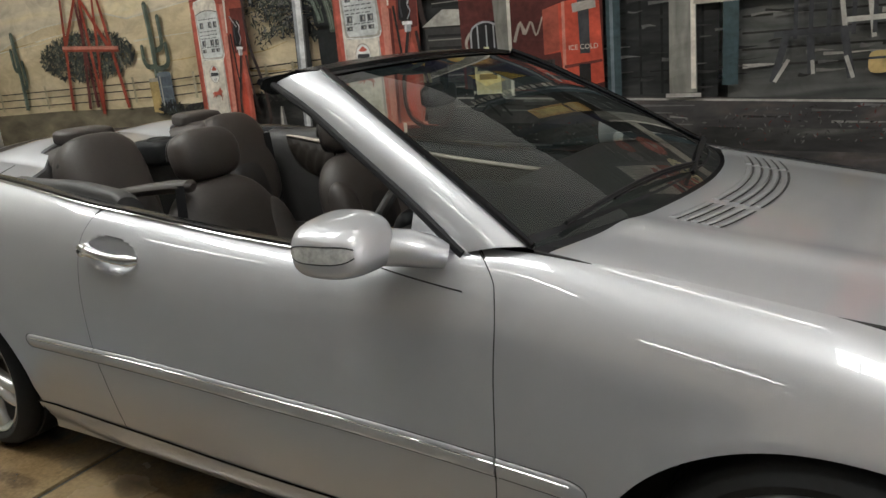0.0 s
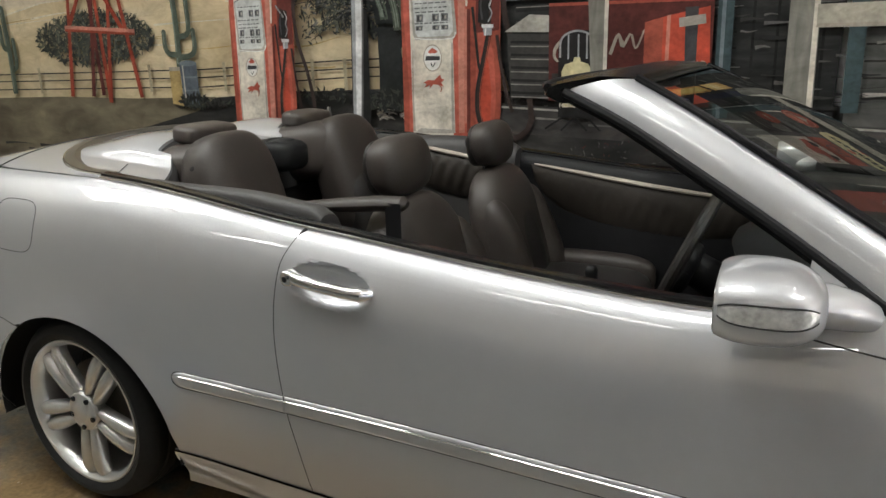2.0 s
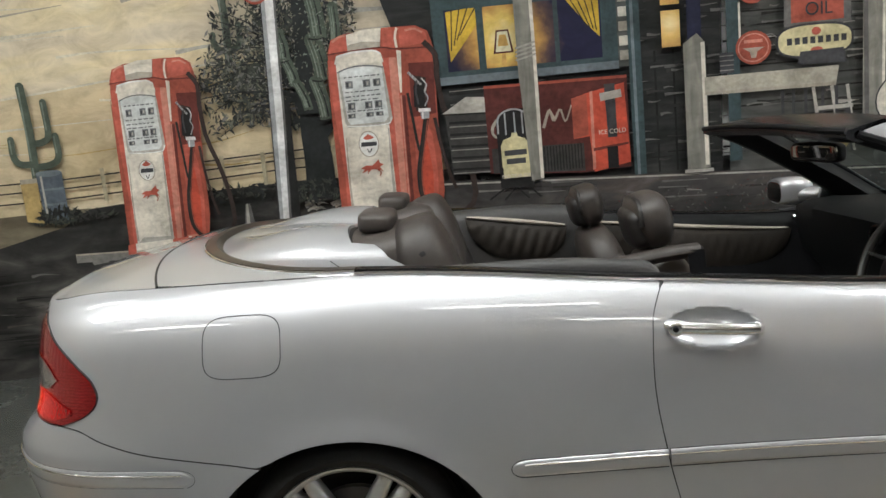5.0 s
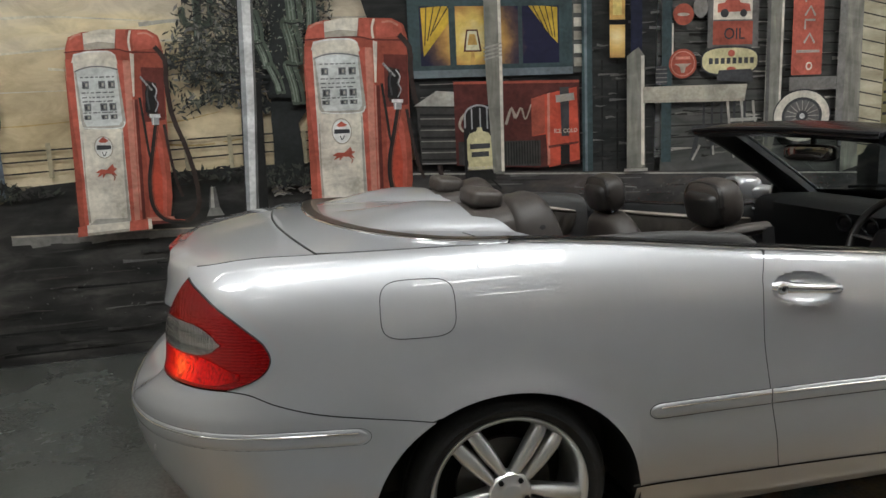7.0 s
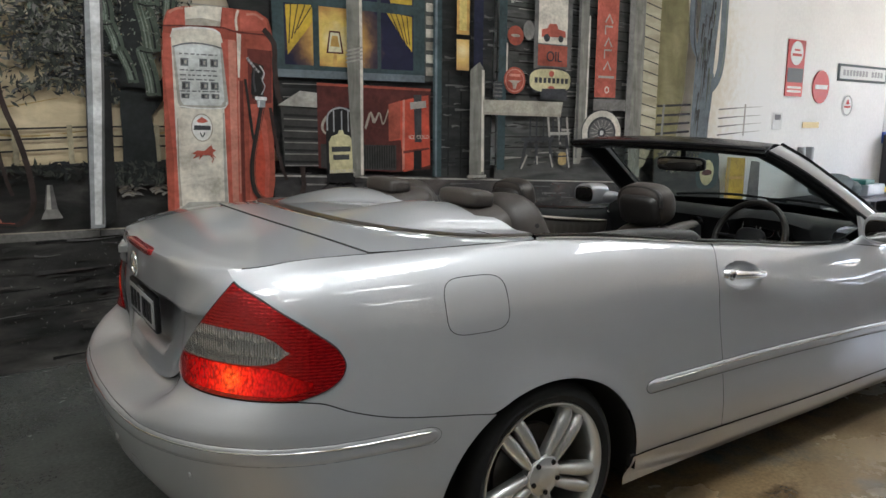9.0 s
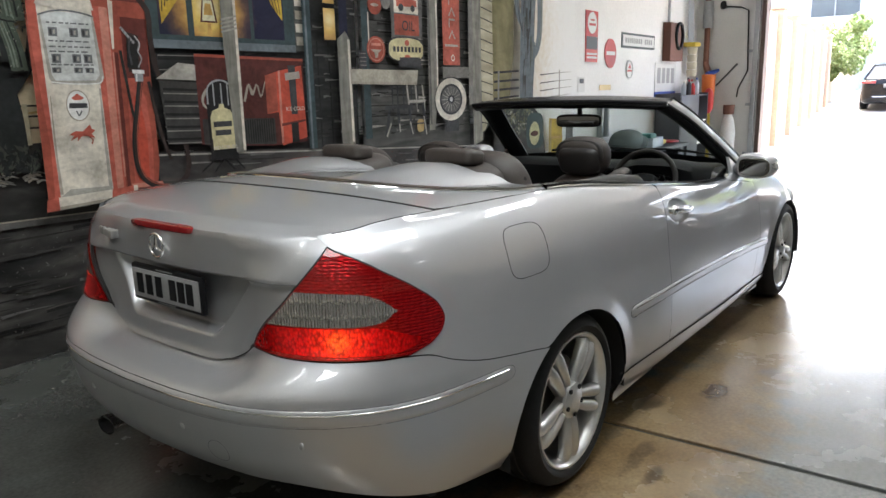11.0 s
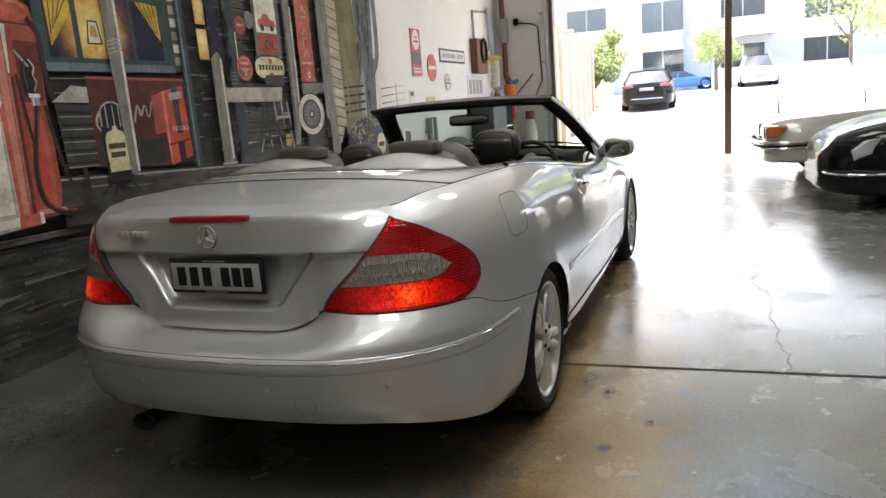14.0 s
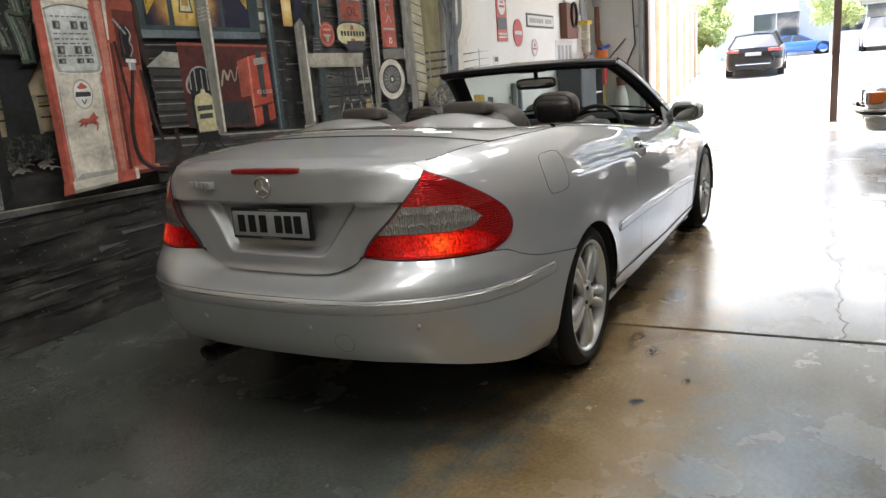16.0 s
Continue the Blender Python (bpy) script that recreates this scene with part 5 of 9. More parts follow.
for z in (1.56, 1.47, 1.385, 1.30):
    p.stroke("black", [(1.0, z), (1.52, z + 0.02)], 0.022)
    p.stroke("hubgrey", [(2.0, z - 0.02), (2.35, z)], 0.014, 0.010).stroke("palegrey", [(2.35, z), (2.80, z + 0.02)], 0.010, 0.004)
p.stroke("post", [(1.10, 1.58), (1.09, 1.26)], 0.035).stroke("palegrey", [(2.48, 1.60), (2.475, 1.27)], 0.030)
p.bow("bluegrey", [(1.68, 1.10), (1.69, 1.55), (1.71, 2.05), (1.75, 2.6), (1.78, TOP)], 0.29, 0.33)
p.bow("bluegrey", [(1.80, 1.72), (1.93, 1.84), (1.985, 2.05), (1.985, 2.5), (1.96, TOP)], 0.10, 0.13).bow("cactuslight", [(1.96, 1.86), (2.02, 2.06), (2.02, 2.5), (2.0, TOP)], 0.020)
p.bow("bluegrey", [(1.60, 2.05), (1.50, 2.18), (1.465, 2.40), (1.47, 2.75), (1.48, TOP)], 0.09, 0.11).bow("steeldk", [(1.59, 2.00), (1.52, 2.16), (1.50, 2.40), (1.51, TOP)], 0.020)
for k in range(80):
    u, z = rnd.uniform(-1, 1), rnd.uniform(1.15, 2.95)
    x0, ln = 1.68 + 0.045 * (z - 1.1) + 0.14 * u, rnd.uniform(0.10, 0.40)
    p.bow(rnd.choice(["cactus", "steeldk", "hubgrey", "crate", "crate", "bluegrey"] if u < 0.45 else ["cactuslight", "bluegrey", "hubgrey"]), [(x0 + 0.02, z + ln), (x0 + 0.01 + rnd.uniform(-0.012, 0.012), z + ln / 2), (x0, z)], rnd.uniform(0.010, 0.034), 0.005, 8)
p.poly("gravel", [(0.99, 0.12), (0.99, 1.06), (1.25, 1.20), (1.75, 1.25), (1.95, 1.12), (2.1, 0.80), (2.2, 0.12)])
p.leaves(["olive", "leaflight", "leaf", "shade"], 1.45, 1.08, 0.40, 0.16, 260, 0.035, rnd)
p.ell("teal", 1.87, 0.93, 0.20, 0.20, 28, 0.6).ell("label", 1.86, 0.90, 0.12, 0.13).ell("maroon", 1.86, 0.90, 0.09, 0.03)
p.poly("yellow", [(2.20, 0.60), (2.56, 0.58), (2.55, 1.03), (2.21, 1.05)]).stroke("amber", [(2.20, 0.83), (2.56, 0.82)], 0.03).stroke("wood", [(2.24, 0.60), (2.25, 1.04)], 0.05)
p.poly("hubgrey", [(2.62, 0.55), (2.86, 0.55), (2.84, 0.98), (2.66, 1.0)])
p.done()


# readable words
def wall_text(text, x, z, size, key, name="painted_words"):
    cu = bpy.data.curves.new(name, "FONT")
    cu.body, cu.size, cu.align_x, cu.extrude = text, size, "CENTER", 0.0004
    tmp = bpy.data.objects.new(name, cu)
    scene.collection.objects.link(tmp)
    me = bpy.data.meshes.new_from_object(tmp.evaluated_get(bpy.context.evaluated_depsgraph_get()))
    bpy.data.objects.remove(tmp)
    me.materials.clear()
    me.materials.append(PAINTS[key])
    ob = new(name, me)
    ob.parent = MURAL
    ob.matrix_basis = pose(x, -Picture.depth - 0.001, z, 90, 0, 0)
    return ob


wall_text("OIL", -0.385, 1.90, 0.115, "ink")
wall_text("ICE COLD", -1.735, 1.285, 0.040, "cream")
wall_text("MOTOR OIL", -2.37, 1.06, 0.036, "cream")
# ---- the silver convertible: body surface ----
CAR = thing("convertible_car", "silver two-door convertible car with its roof down and tail lights lit", "car", at=pose(-3.24, 2.206, 0, 0, 0, -2.7))
REAR_X, FRONT_AXLE, HUB_Z = 0.050, 2.94, 0.314

# the plan outline at the widest height: x and half width, from the tail's middle round to the nose
PLAN = [(-1.112, 0.0), (-1.103, 0.22), (-1.072, 0.42), (-1.015, 0.57), (-0.925, 0.70), (-0.80, 0.80), (-0.65, 0.853), (-0.5, 0.872),
        (-0.25, 0.886), (0.05, 0.892), (0.5, 0.886), (0.95, 0.890), (1.6, 0.890), (2.2, 0.882), (2.6, 0.880), (2.94, 0.880), (3.2, 0.855),
        (3.4, 0.79), (3.54, 0.69), (3.64, 0.54), (3.70, 0.34), (3.72, 0.0)]


def plan_param():
    px, pw = np.array([p[0] for p in PLAN]), np.array([p[1] for p in PLAN])
    arc = np.concatenate([[0], np.cumsum(np.hypot(np.diff(px), np.diff(pw)))])
    i0, i1 = 7, 16
    s = arc - arc[i0] + px[i0]
    s[i0:i1 + 1] = px[i0:i1 + 1]
    s[i1 + 1:] = arc[i1 + 1:] - arc[i1] + px[i1]
    return s, px, pw


PS, PX, PW = plan_param()
S_TAIL, S_NOSE = PS[0], PS[-1]

# sections: height and distance inside the outline, from sill to shoulder
SECTIONS = [
    (S_TAIL, [(0.30, 0.13), (0.36, 0.070), (0.45, 0.022), (0.575, 0.0), (0.60, 0.010), (0.62, 0.065), (0.64, 0.150), (0.68, 0.170), (0.88, 0.168), (0.96, 0.158), (1.0, 0.152), (1.028, 0.149)]),
    (S_TAIL + 0.30, [(0.30, 0.13), (0.36, 0.070), (0.45, 0.022), (0.575, 0.0), (0.60, 0.010), (0.62, 0.064), (0.64, 0.148), (0.68, 0.168), (0.88, 0.166), (0.96, 0.157), (1.0, 0.152), (1.028, 0.149)]),
    (-1.14, [(0.30, 0.12), (0.36, 0.062), (0.45, 0.020), (0.575, 0.0), (0.62, 0.004), (0.66, 0.028), (0.70, 0.074), (0.74, 0.098), (0.88, 0.113), (0.97, 0.127), (1.0, 0.130), (1.028, 0.140)]),
    (-0.63, [(0.25, 0.045), (0.30, 0.018), (0.45, 0.003), (0.57, 0.0), (0.62, 0.003), (0.67, 0.014), (0.73, 0.028), (0.79, 0.040), (0.90, 0.063), (0.98, 0.098), (1.03, 0.148), (1.055, 0.198)]),
    (0.03, [(0.22, 0.05), (0.30, 0.015), (0.45, 0.0), (0.57, 0.0), (0.64, 0.004), (0.72, 0.016), (0.80, 0.030), (0.90, 0.052), (0.97, 0.083), (1.02, 0.125), (1.044, 0.155), (1.052, 0.172)]),
    (0.95, [(0.15, 0.07), (0.20, 0.035), (0.27, 0.020), (0.40, 0.005), (0.53, 0.0), (0.70, 0.010), (0.79, 0.020), (0.855, 0.034), (0.90, 0.052), (0.932, 0.071), (0.956, 0.091), (0.968, 0.110)]),
    (1.6, [(0.15, 0.07), (0.20, 0.035), (0.27, 0.020), (0.40, 0.005), (0.52, 0.0), (0.66, 0.010), (0.745, 0.024), (0.81, 0.044), (0.85, 0.062), (0.876, 0.079), (0.890, 0.094), (0.900, 0.112)]),
    (1.92, [(0.15, 0.07), (0.20, 0.035), (0.27, 0.020), (0.40, 0.006), (0.51, 0.0), (0.65, 0.010), (0.735, 0.027), (0.80, 0.047), (0.837, 0.065), (0.860, 0.081), (0.872, 0.095), (0.881, 0.112)]),
    (2.2, [(0.15, 0.07), (0.20, 0.035), (0.27, 0.020), (0.40, 0.007), (0.50, 0.0), (0.65, 0.010), (0.75, 0.028), (0.83, 0.055), (0.875, 0.076), (0.90, 0.090), (0.915, 0.104), (0.926, 0.122)]),
    (2.94, [(0.20, 0.05), (0.27, 0.012), (0.40, 0.003), (0.50, 0.0), (0.60, 0.003), (0.68, 0.018), (0.73, 0.038), (0.77, 0.066), (0.795, 0.095), (0.81, 0.12), (0.82, 0.142), (0.828, 0.17)]),
    (3.45, [(0.20, 0.05), (0.27, 0.012), (0.38, 0.0), (0.45, 0.0), (0.52, 0.01), (0.58, 0.03), (0.62, 0.05), (0.655, 0.075), (0.68, 0.10), (0.695, 0.12), (0.705, 0.14), (0.712, 0.17)]),
    (S_NOSE, [(0.20, 0.05), (0.27, 0.012), (0.36, 0.0), (0.43, 0.0), (0.50, 0.01), (0.55, 0.03), (0.59, 0.05), (0.62, 0.075), (0.645, 0.10), (0.66, 0.12), (0.67, 0.14), (0.68, 0.17)]),
]
SEC_S = np.array([s for s, _ in SECTIONS])
SEC_Z = np.array([[z for z, _ in c] for _, c in SECTIONS])
SEC_I = np.array([[i for _, i in c] for _, c in SECTIONS])


def blend_rows(table, s):
    """Each column of the table interpolated along the car."""
    return np.stack([pchip(SEC_S, table[:, k], s) for k in range(table.shape[1])], -1)


def shoulder(s):
    return pchip(SEC_S, SEC_Z[:, -1], s)


def plate_recess(y, z):
    """Depth of the number-plate recess in the boot lid."""
    half = np.interp(z, [0.70, 0.905], [0.235, 0.415])
    edge = np.clip((half - np.abs(y)) / 0.034, 0, 1) * np.clip((z - 0.708) / 0.034, 0, 1) * np.clip((0.905 - z) / 0.010, 0, 1)
    step = 0.015 * np.clip((0.906 - z) / 0.006, 0, 1) * np.clip((z - 0.68) / 0.16, 0, 1)
    return 0.036 * edge * edge * (3 - 2 * edge) + step


def handle_cup(s, z):
    """Depth of the finger cup behind the door handle."""
    r = ((s - 1.045) / 0.122) ** 2 + ((z - 0.850 + 0.09 * (s - 1.045)) / 0.050) ** 2
    return 0.036 * np.clip(1 - r, 0, 1) ** 0.55


def body(s, z, out=0.0, recess=False, cup=False):
    """The point of the body's right side at outline parameter s and height z."""
    s, z = np.broadcast_arrays(np.asarray(s, float), np.asarray(z, float))
    shape = s.shape
    s, z = s.ravel(), z.ravel()
    zs, ins = blend_rows(SEC_Z, s), blend_rows(SEC_I, s)
    inset = np.empty(len(s))
    for i in range(len(s)):
        inset[i] = pchip(zs[i], ins[i], z[i])
    x, w = pchip(PS, PX, s), pchip(PS, PW, s)
    e = 0.02
    tx, tw = pchip(PS, PX, s + e) - pchip(PS, PX, s - e), pchip(PS, PW, s + e) - pchip(PS, PW, s - e)
    tw = np.where(s < S_TAIL + 0.02, 1.0, tw)
    tx = np.where(s < S_TAIL + 0.02, 0.0, tx)
    n = np.hypot(tx, tw)
    nx, nw = -tw / n, tx / n
    d = out - inset
    for ax in (REAR_X, FRONT_AXLE):
        r = np.sqrt(((s - ax) / ARCH_A) ** 2 + ((z - ARCH_Z) / ARCH_B) ** 2)
        d = d + 0.009 * np.exp(-((r - 1.0) / 0.11) ** 2) * np.clip((z - 0.22) / 0.1, 0, 1)
    if recess:
        d = d - plate_recess(w, z)
    if cup:
        d = d - handle_cup(s, z)
    px, pw = x + nx * d, np.maximum(w + nw * d, 0.0)
    return np.stack([px, -pw, z], -1).reshape(*shape, 3)


def curve(*pts):
    """A smooth function through points (at, value)."""
    a, b = [p[0] for p in pts], [p[1] for p in pts]
    return lambda t: pchip(a, b, t)


def panel(s0, s1, z0, z1, us, vs, out=0.0, recess=False, cup=False):
    """A sheet of the body between two edges s(z) and two edges z(s); us and vs run from 0 to 1."""
    U, V = np.meshgrid(us, vs, indexing="ij")
    z = np.full_like(U, 0.7)
    for k in range(18):
        s = s0(z) * (1 - U) + s1(z) * U
        zn = z0(s) * (1 - V) + z1(s) * V
        z = zn if k < 3 else 0.5 * (z + zn)
    return body(s, z, out, recess, cup)


def spread(n, ends=1.0):
    """0 to 1 in n steps, closer together at the ends."""
    t = np.linspace(0, 1, n + 1)
    return (1 - ends) * t + ends * (0.5 - 0.5 * np.cos(np.pi * t))


def upward(n):
    """0 to 1 in n steps, closer together towards 1."""
    t = np.linspace(0, 1, n + 1)
    return 1 - (1 - t) ** 1.6


def const(c):
    return lambda t: np.full_like(np.asarray(t, float), c)


ARCH_A, ARCH_B, ARCH_Z = 0.415, 0.372, 0.268


def arch_top(cx):
    return lambda s: ARCH_Z + ARCH_B * np.sqrt(np.clip(1 - ((s - cx) / ARCH_A) ** 2, 0, 1))


def arch_side(cx, sign):
    return lambda z: cx + sign * ARCH_A * np.sqrt(np.clip(1 - ((z - ARCH_Z) / ARCH_B) ** 2, 0, 1)) if True else None


GAP = 0.0015
door_rear = curve((0.25, 0.962), (0.28, 0.955), (0.374, 0.938), (0.513, 0.908), (0.737, 0.882), (0.882, 0.892), (0.94, 0.915), (0.98, 0.945))
door_front = curve((0.25, 2.285), (0.40, 2.315), (0.58, 2.326), (0.75, 2.326), (0.85, 2.315), (0.90, 2.285), (0.93, 2.245))
sill_top = curve((0.4, 0.276), (0.97, 0.269), (1.55, 0.254), (2.6, 0.245))
bump_line = curve((-1.75, 0.648), (-1.56, 0.648), (-1.47, 0.650), (-1.40, 0.660), (-1.335, 0.684), (-1.275, 0.716), (-0.97, 0.712), (-0.78, 0.712), (-0.70, 0.705), (-0.611, 0.672), (-0.50, 0.640), (-0.362, 0.615), (-0.17, 0.585))
lamp_front = curve((0.70, -0.80), (0.715, -0.755), (0.74, -0.675), (0.77, -0.632), (0.795, -0.622), (0.83, -0.636), (0.88, -0.700), (0.93, -0.790), (0.97, -0.885), (1.0, -0.975), (1.03, -1.02))
lamp_rear = curve((0.70, -1.293), (0.72, -1.280), (0.86, -1.130), (1.0, -0.982), (1.03, -0.955))


def lower_edge(s):
    """The lower edge of the rear wing: bumper joint, wheel arch, sill."""
    a = arch_top(REAR_X)(s)
    return np.where(s < REAR_X - 0.2, np.maximum(bump_line(s), np.where(s > REAR_X - ARCH_A, a, 0)), np.where(s < REAR_X + ARCH_A, np.maximum(a, sill_top(s)), sill_top(s)))


def fender_lower(s):
    a = arch_top(FRONT_AXLE)(s)
    front = np.interp(s, [3.1, 3.35, 3.6], [0.50, 0.55, 0.56])
    return np.where(s < FRONT_AXLE - ARCH_A, sill_top(s), np.where(s < FRONT_AXLE + 0.25, a, np.maximum(front, np.where(s < FRONT_AXLE + ARCH_A, a, 0))))


def plus(f, d):
    return lambda t: f(t) + d


# rear wings
for side in (1, -1):
    us = np.unique(np.concatenate([spread(60, 0.3), np.linspace(0.62, 0.74, 40)]))
    g = Geo()
    s_lo, s_hi = plus(lamp_front, 0.004), plus(door_rear, -GAP)
    # above the tail lamp the wing reaches back along the boot lid
    pts = panel(s_lo, s_hi, plus(lower_edge, GAP), shoulder, us, upward(36))
    g.grid(pts * (1, side, 1), flip=side < 0)
    part("rear_wing", g, SILVER, CAR, angle=50)

# doors
DOORS = {}
for side in (1, -1):
    pts = panel(plus(door_rear, GAP), plus(door_front, -GAP), plus(sill_top, GAP), shoulder, np.unique(np.concatenate([spread(50, 0.5), np.linspace(0.0, 0.24, 44)])), np.unique(np.concatenate([upward(34), np.linspace(0.70, 0.92, 24)])), 0.0, False, True)
    door = part("door", Geo().grid(pts * (1, side, 1), flip=side < 0), SILVER, CAR, angle=50)
    DOORS[side] = door

# front wings
for side in (1, -1):
    us = np.unique(np.concatenate([spread(50, 0.3), np.linspace(0.14, 0.24, 30)]))
    pts = panel(plus(door_front, GAP), const(3.42), plus(fender_lower, GAP), shoulder, us, upward(30))
    part("front_wing", Geo().grid(pts * (1, side, 1), flip=side < 0), SILVER, CAR, angle=50)

# sills
for side in (1, -1):
    pts = panel(const(REAR_X + ARCH_A - 0.01), const(FRONT_AXLE - ARCH_A + 0.01), const(0.150), plus(sill_top, -GAP), spread(30, 0), np.linspace(0, 1, 10), 0.006)
    part("sill", Geo().grid(pts * (1, side, 1), flip=side < 0), SILVER, CAR, angle=50)

# bumpers
bump_bottom = curve((-1.75, 0.372), (-1.5, 0.372), (-1.2, 0.362), (-0.9, 0.330), (-0.6, 0.275), (-0.38, 0.235))
us = np.unique(np.concatenate([spread(70, 0.2), np.linspace(0.14, 0.34, 40)]))
pts = panel(const(S_TAIL), lambda z: np.minimum(arch_side(REAR_X, -1)(z), -0.17), bump_bottom, plus(bump_line, -GAP), us, np.linspace(0, 1, 34), 0.001)
rear_bumper = part("rear_bumper", Geo().both(pts), SILVER, CAR, merge=0.0006, angle=50)
pts = panel(lambda z: np.maximum(arch_side(FRONT_AXLE, 1)(z), 3.15), const(S_NOSE), const(0.205), lambda s: np.interp(s, [3.1, 3.35, 3.6, 4.3], [0.50, 0.55, 0.56, 0.50]) - GAP, spread(40, 0.2), np.linspace(0, 1, 18))
front_bumper = part("front_bumper", Geo().both(pts), SILVER, CAR, merge=0.0006, angle=50)
pts = panel(const(3.424), const(S_NOSE), lambda s: np.interp(s, [3.1, 3.35, 3.6, 4.3], [0.50, 0.55, 0.56, 0.50]) + GAP, plus(shoulder, 0), spread(30, 0.2), np.linspace(0, 1, 14))
part("nose_panel", Geo().both(pts), SILVER, CAR, merge=0.0006, angle=50)
for side in (1, -1):
    for s0, r in ((3.47, 0.085), (3.66, 0.072)):
        c = body(s0, 0.60, 0.0)
        lamp = part("headlight", Geo().blob(c * (1, side, 1) + (-0.03, 0, 0), (0.06, r, 0.075), 0.9, 0.9, 12), material("headlight_glass", (0.7, 0.72, 0.74), 0.1, 0, vary=0.05, coat=1), CAR)
gr = Geo()
for k in range(6):
    gr.tube([body(s0, 0.535 + 0.022 * k, 0.012) for s0 in np.linspace(S_NOSE - 0.30, S_NOSE - 0.001, 6)] + [body(s0, 0.535 + 0.022 * k, 0.012) * (1, -1, 1) for s0 in np.linspace(S_NOSE - 0.001, S_NOSE - 0.30, 6)], 0.006, 6)
part("grille", gr, CHROME, CAR)

# boot lid: rear face and top in one sheet, its number-plate recess pressed in
lid_edge = curve((0.60, -1.289), (0.710, -1.2885), (0.72, -1.284), (0.86, -1.134), (1.0, -0.986), (1.03, -0.957))
LID_SEAM = lambda y: -0.60 + 0.125 * (np.abs(y) / 0.66) ** 2.4
_es = np.concatenate([np.linspace(-0.985, -0.80, 8), np.linspace(-0.70, 0.40, 20)])
_ed = body(_es, shoulder(_es))
EDGE_X, EDGE_W, EDGE_Z = _ed[:, 0].tolist(), (-_ed[:, 1]).tolist(), _ed[:, 2].tolist()
CROWN_X, CROWN_Z = [-0.96, -0.86, -0.70, -0.48, -0.2, 0.11, 0.4], [1.038, 1.062, 1.090, 1.116, 1.118, 1.105, 1.10]


def top_z(x, y):
    """Height of the boot and hood-cover surface."""
    w, ze, zc = pchip(EDGE_X, EDGE_W, x), pchip(EDGE_X, EDGE_Z, x), pchip(CROWN_X, CROWN_Z, x)
    return ze + (zc - ze) * (1 - np.clip(np.abs(y) / w, 0, 1.1) ** 2.2)


us, vs = np.concatenate([np.linspace(0, 0.9, 90), np.linspace(0.91, 1, 10)]), np.unique(np.concatenate([np.linspace(0, 1, 40), np.linspace(0.14, 0.30, 20), np.linspace(0.64, 0.74, 22)]))
pts = panel(const(S_TAIL), plus(lid_edge, -GAP * 1.5), lambda s: bump_line(s) + GAP, const(1.028), us, vs, 0.0, True)
# the rear face leans forwards a little, so that it faces the roof lights
_zz, _fade = pts[..., 2], np.clip((1 - np.abs(us)) / 0.12, 0, 1)[:, None]
pts[..., 0] += np.interp(_zz, [0.62, 0.70, 0.885, 0.912, 1.012, 1.021, 1.028], [-0.012, -0.010, 0.004, -0.010, 0.010, 0.012, 0.016]) * _fade
lid = Geo().both(pts)
rear_row = pts[:, -1]
rows = []
for a in np.linspace(0, 1, 26):
    row = []
    for k in range(len(rear_row)):
        xr, yr = rear_row[k][0], rear_row[k][1]
        fy = -abs(rear_row[k][1]) / abs(rear_row[-1][1])
        ye = -pchip(EDGE_X, EDGE_W, LID_SEAM(0.66)) * abs(fy)
        xe = LID_SEAM(ye)
        x = xr + (xe - xr) * a
        y = -abs(fy) * (float(pchip(EDGE_X, EDGE_W, xr + (xe - xr) * a)) - 0.004 if a > 0.0 else abs(rear_row[-1][1]))
        zt = top_z(x, y)
        if a < 0.16:
            zt = 1.028 + (zt - 1.028) * (a / 0.16) + 0.004 * min(1.0, a / 0.02) * (1 - a / 0.16)
        row.append((x, y, zt))
    rows.append(row)
lid.both(np.array(rows).transpose(1, 0, 2))
boot_lid = part("boot_lid", lid, SILVER, CAR, merge=0.0008, angle=42)
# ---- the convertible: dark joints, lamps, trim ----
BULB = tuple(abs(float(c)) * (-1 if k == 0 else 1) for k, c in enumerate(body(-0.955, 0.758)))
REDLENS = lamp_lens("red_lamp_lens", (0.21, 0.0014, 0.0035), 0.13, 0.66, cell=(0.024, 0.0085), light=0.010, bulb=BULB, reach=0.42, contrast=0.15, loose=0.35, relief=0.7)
CLEARLENS = lamp_lens("clear_lamp_lens", (0.40, 0.38, 0.355), 0.12, 0.72, cell=(0.0105, 0.040), contrast=0.5, loose=0.3, relief=1.6)
LITLENS = lamp_lens("lit_tail_lamp", (0.30, 0.001, 0.0015), 0.12, 0.45, cell=(0.0095, 0.0105), light=0.085, bulb=BULB, reach=0.20, contrast=0.6, loose=0.85, relief=0.6)
DULLRED = material("unlit_red_lens", (0.26, 0.010, 0.012), 0.15, 0, vary=0.2, big=30, fine=150, coat=1.0)
SEAM = material("dark_panel_joint", (0.02, 0.02, 0.02), 0.7, vary=0.1)
INDICATOR = material("clear_indicator_lens", (0.60, 0.60, 0.58), 0.08, 0.3, vary=0.3, big=50, fine=120, coat=1.0)


def line(name, sz, radius, mat, out=-0.006, side=-1, parent=None, label="", n=8, squash=1.0):
    """A thin rod laid along the body's side through (s, z)."""
    sz = np.array(sz, float)
    p = body(sz[:, 0], sz[:, 1], out) * (1, -side, 1)
    return part(name, Geo().tube([tuple(q) for q in p], radius, n, squash=squash), mat, parent or CAR, label)


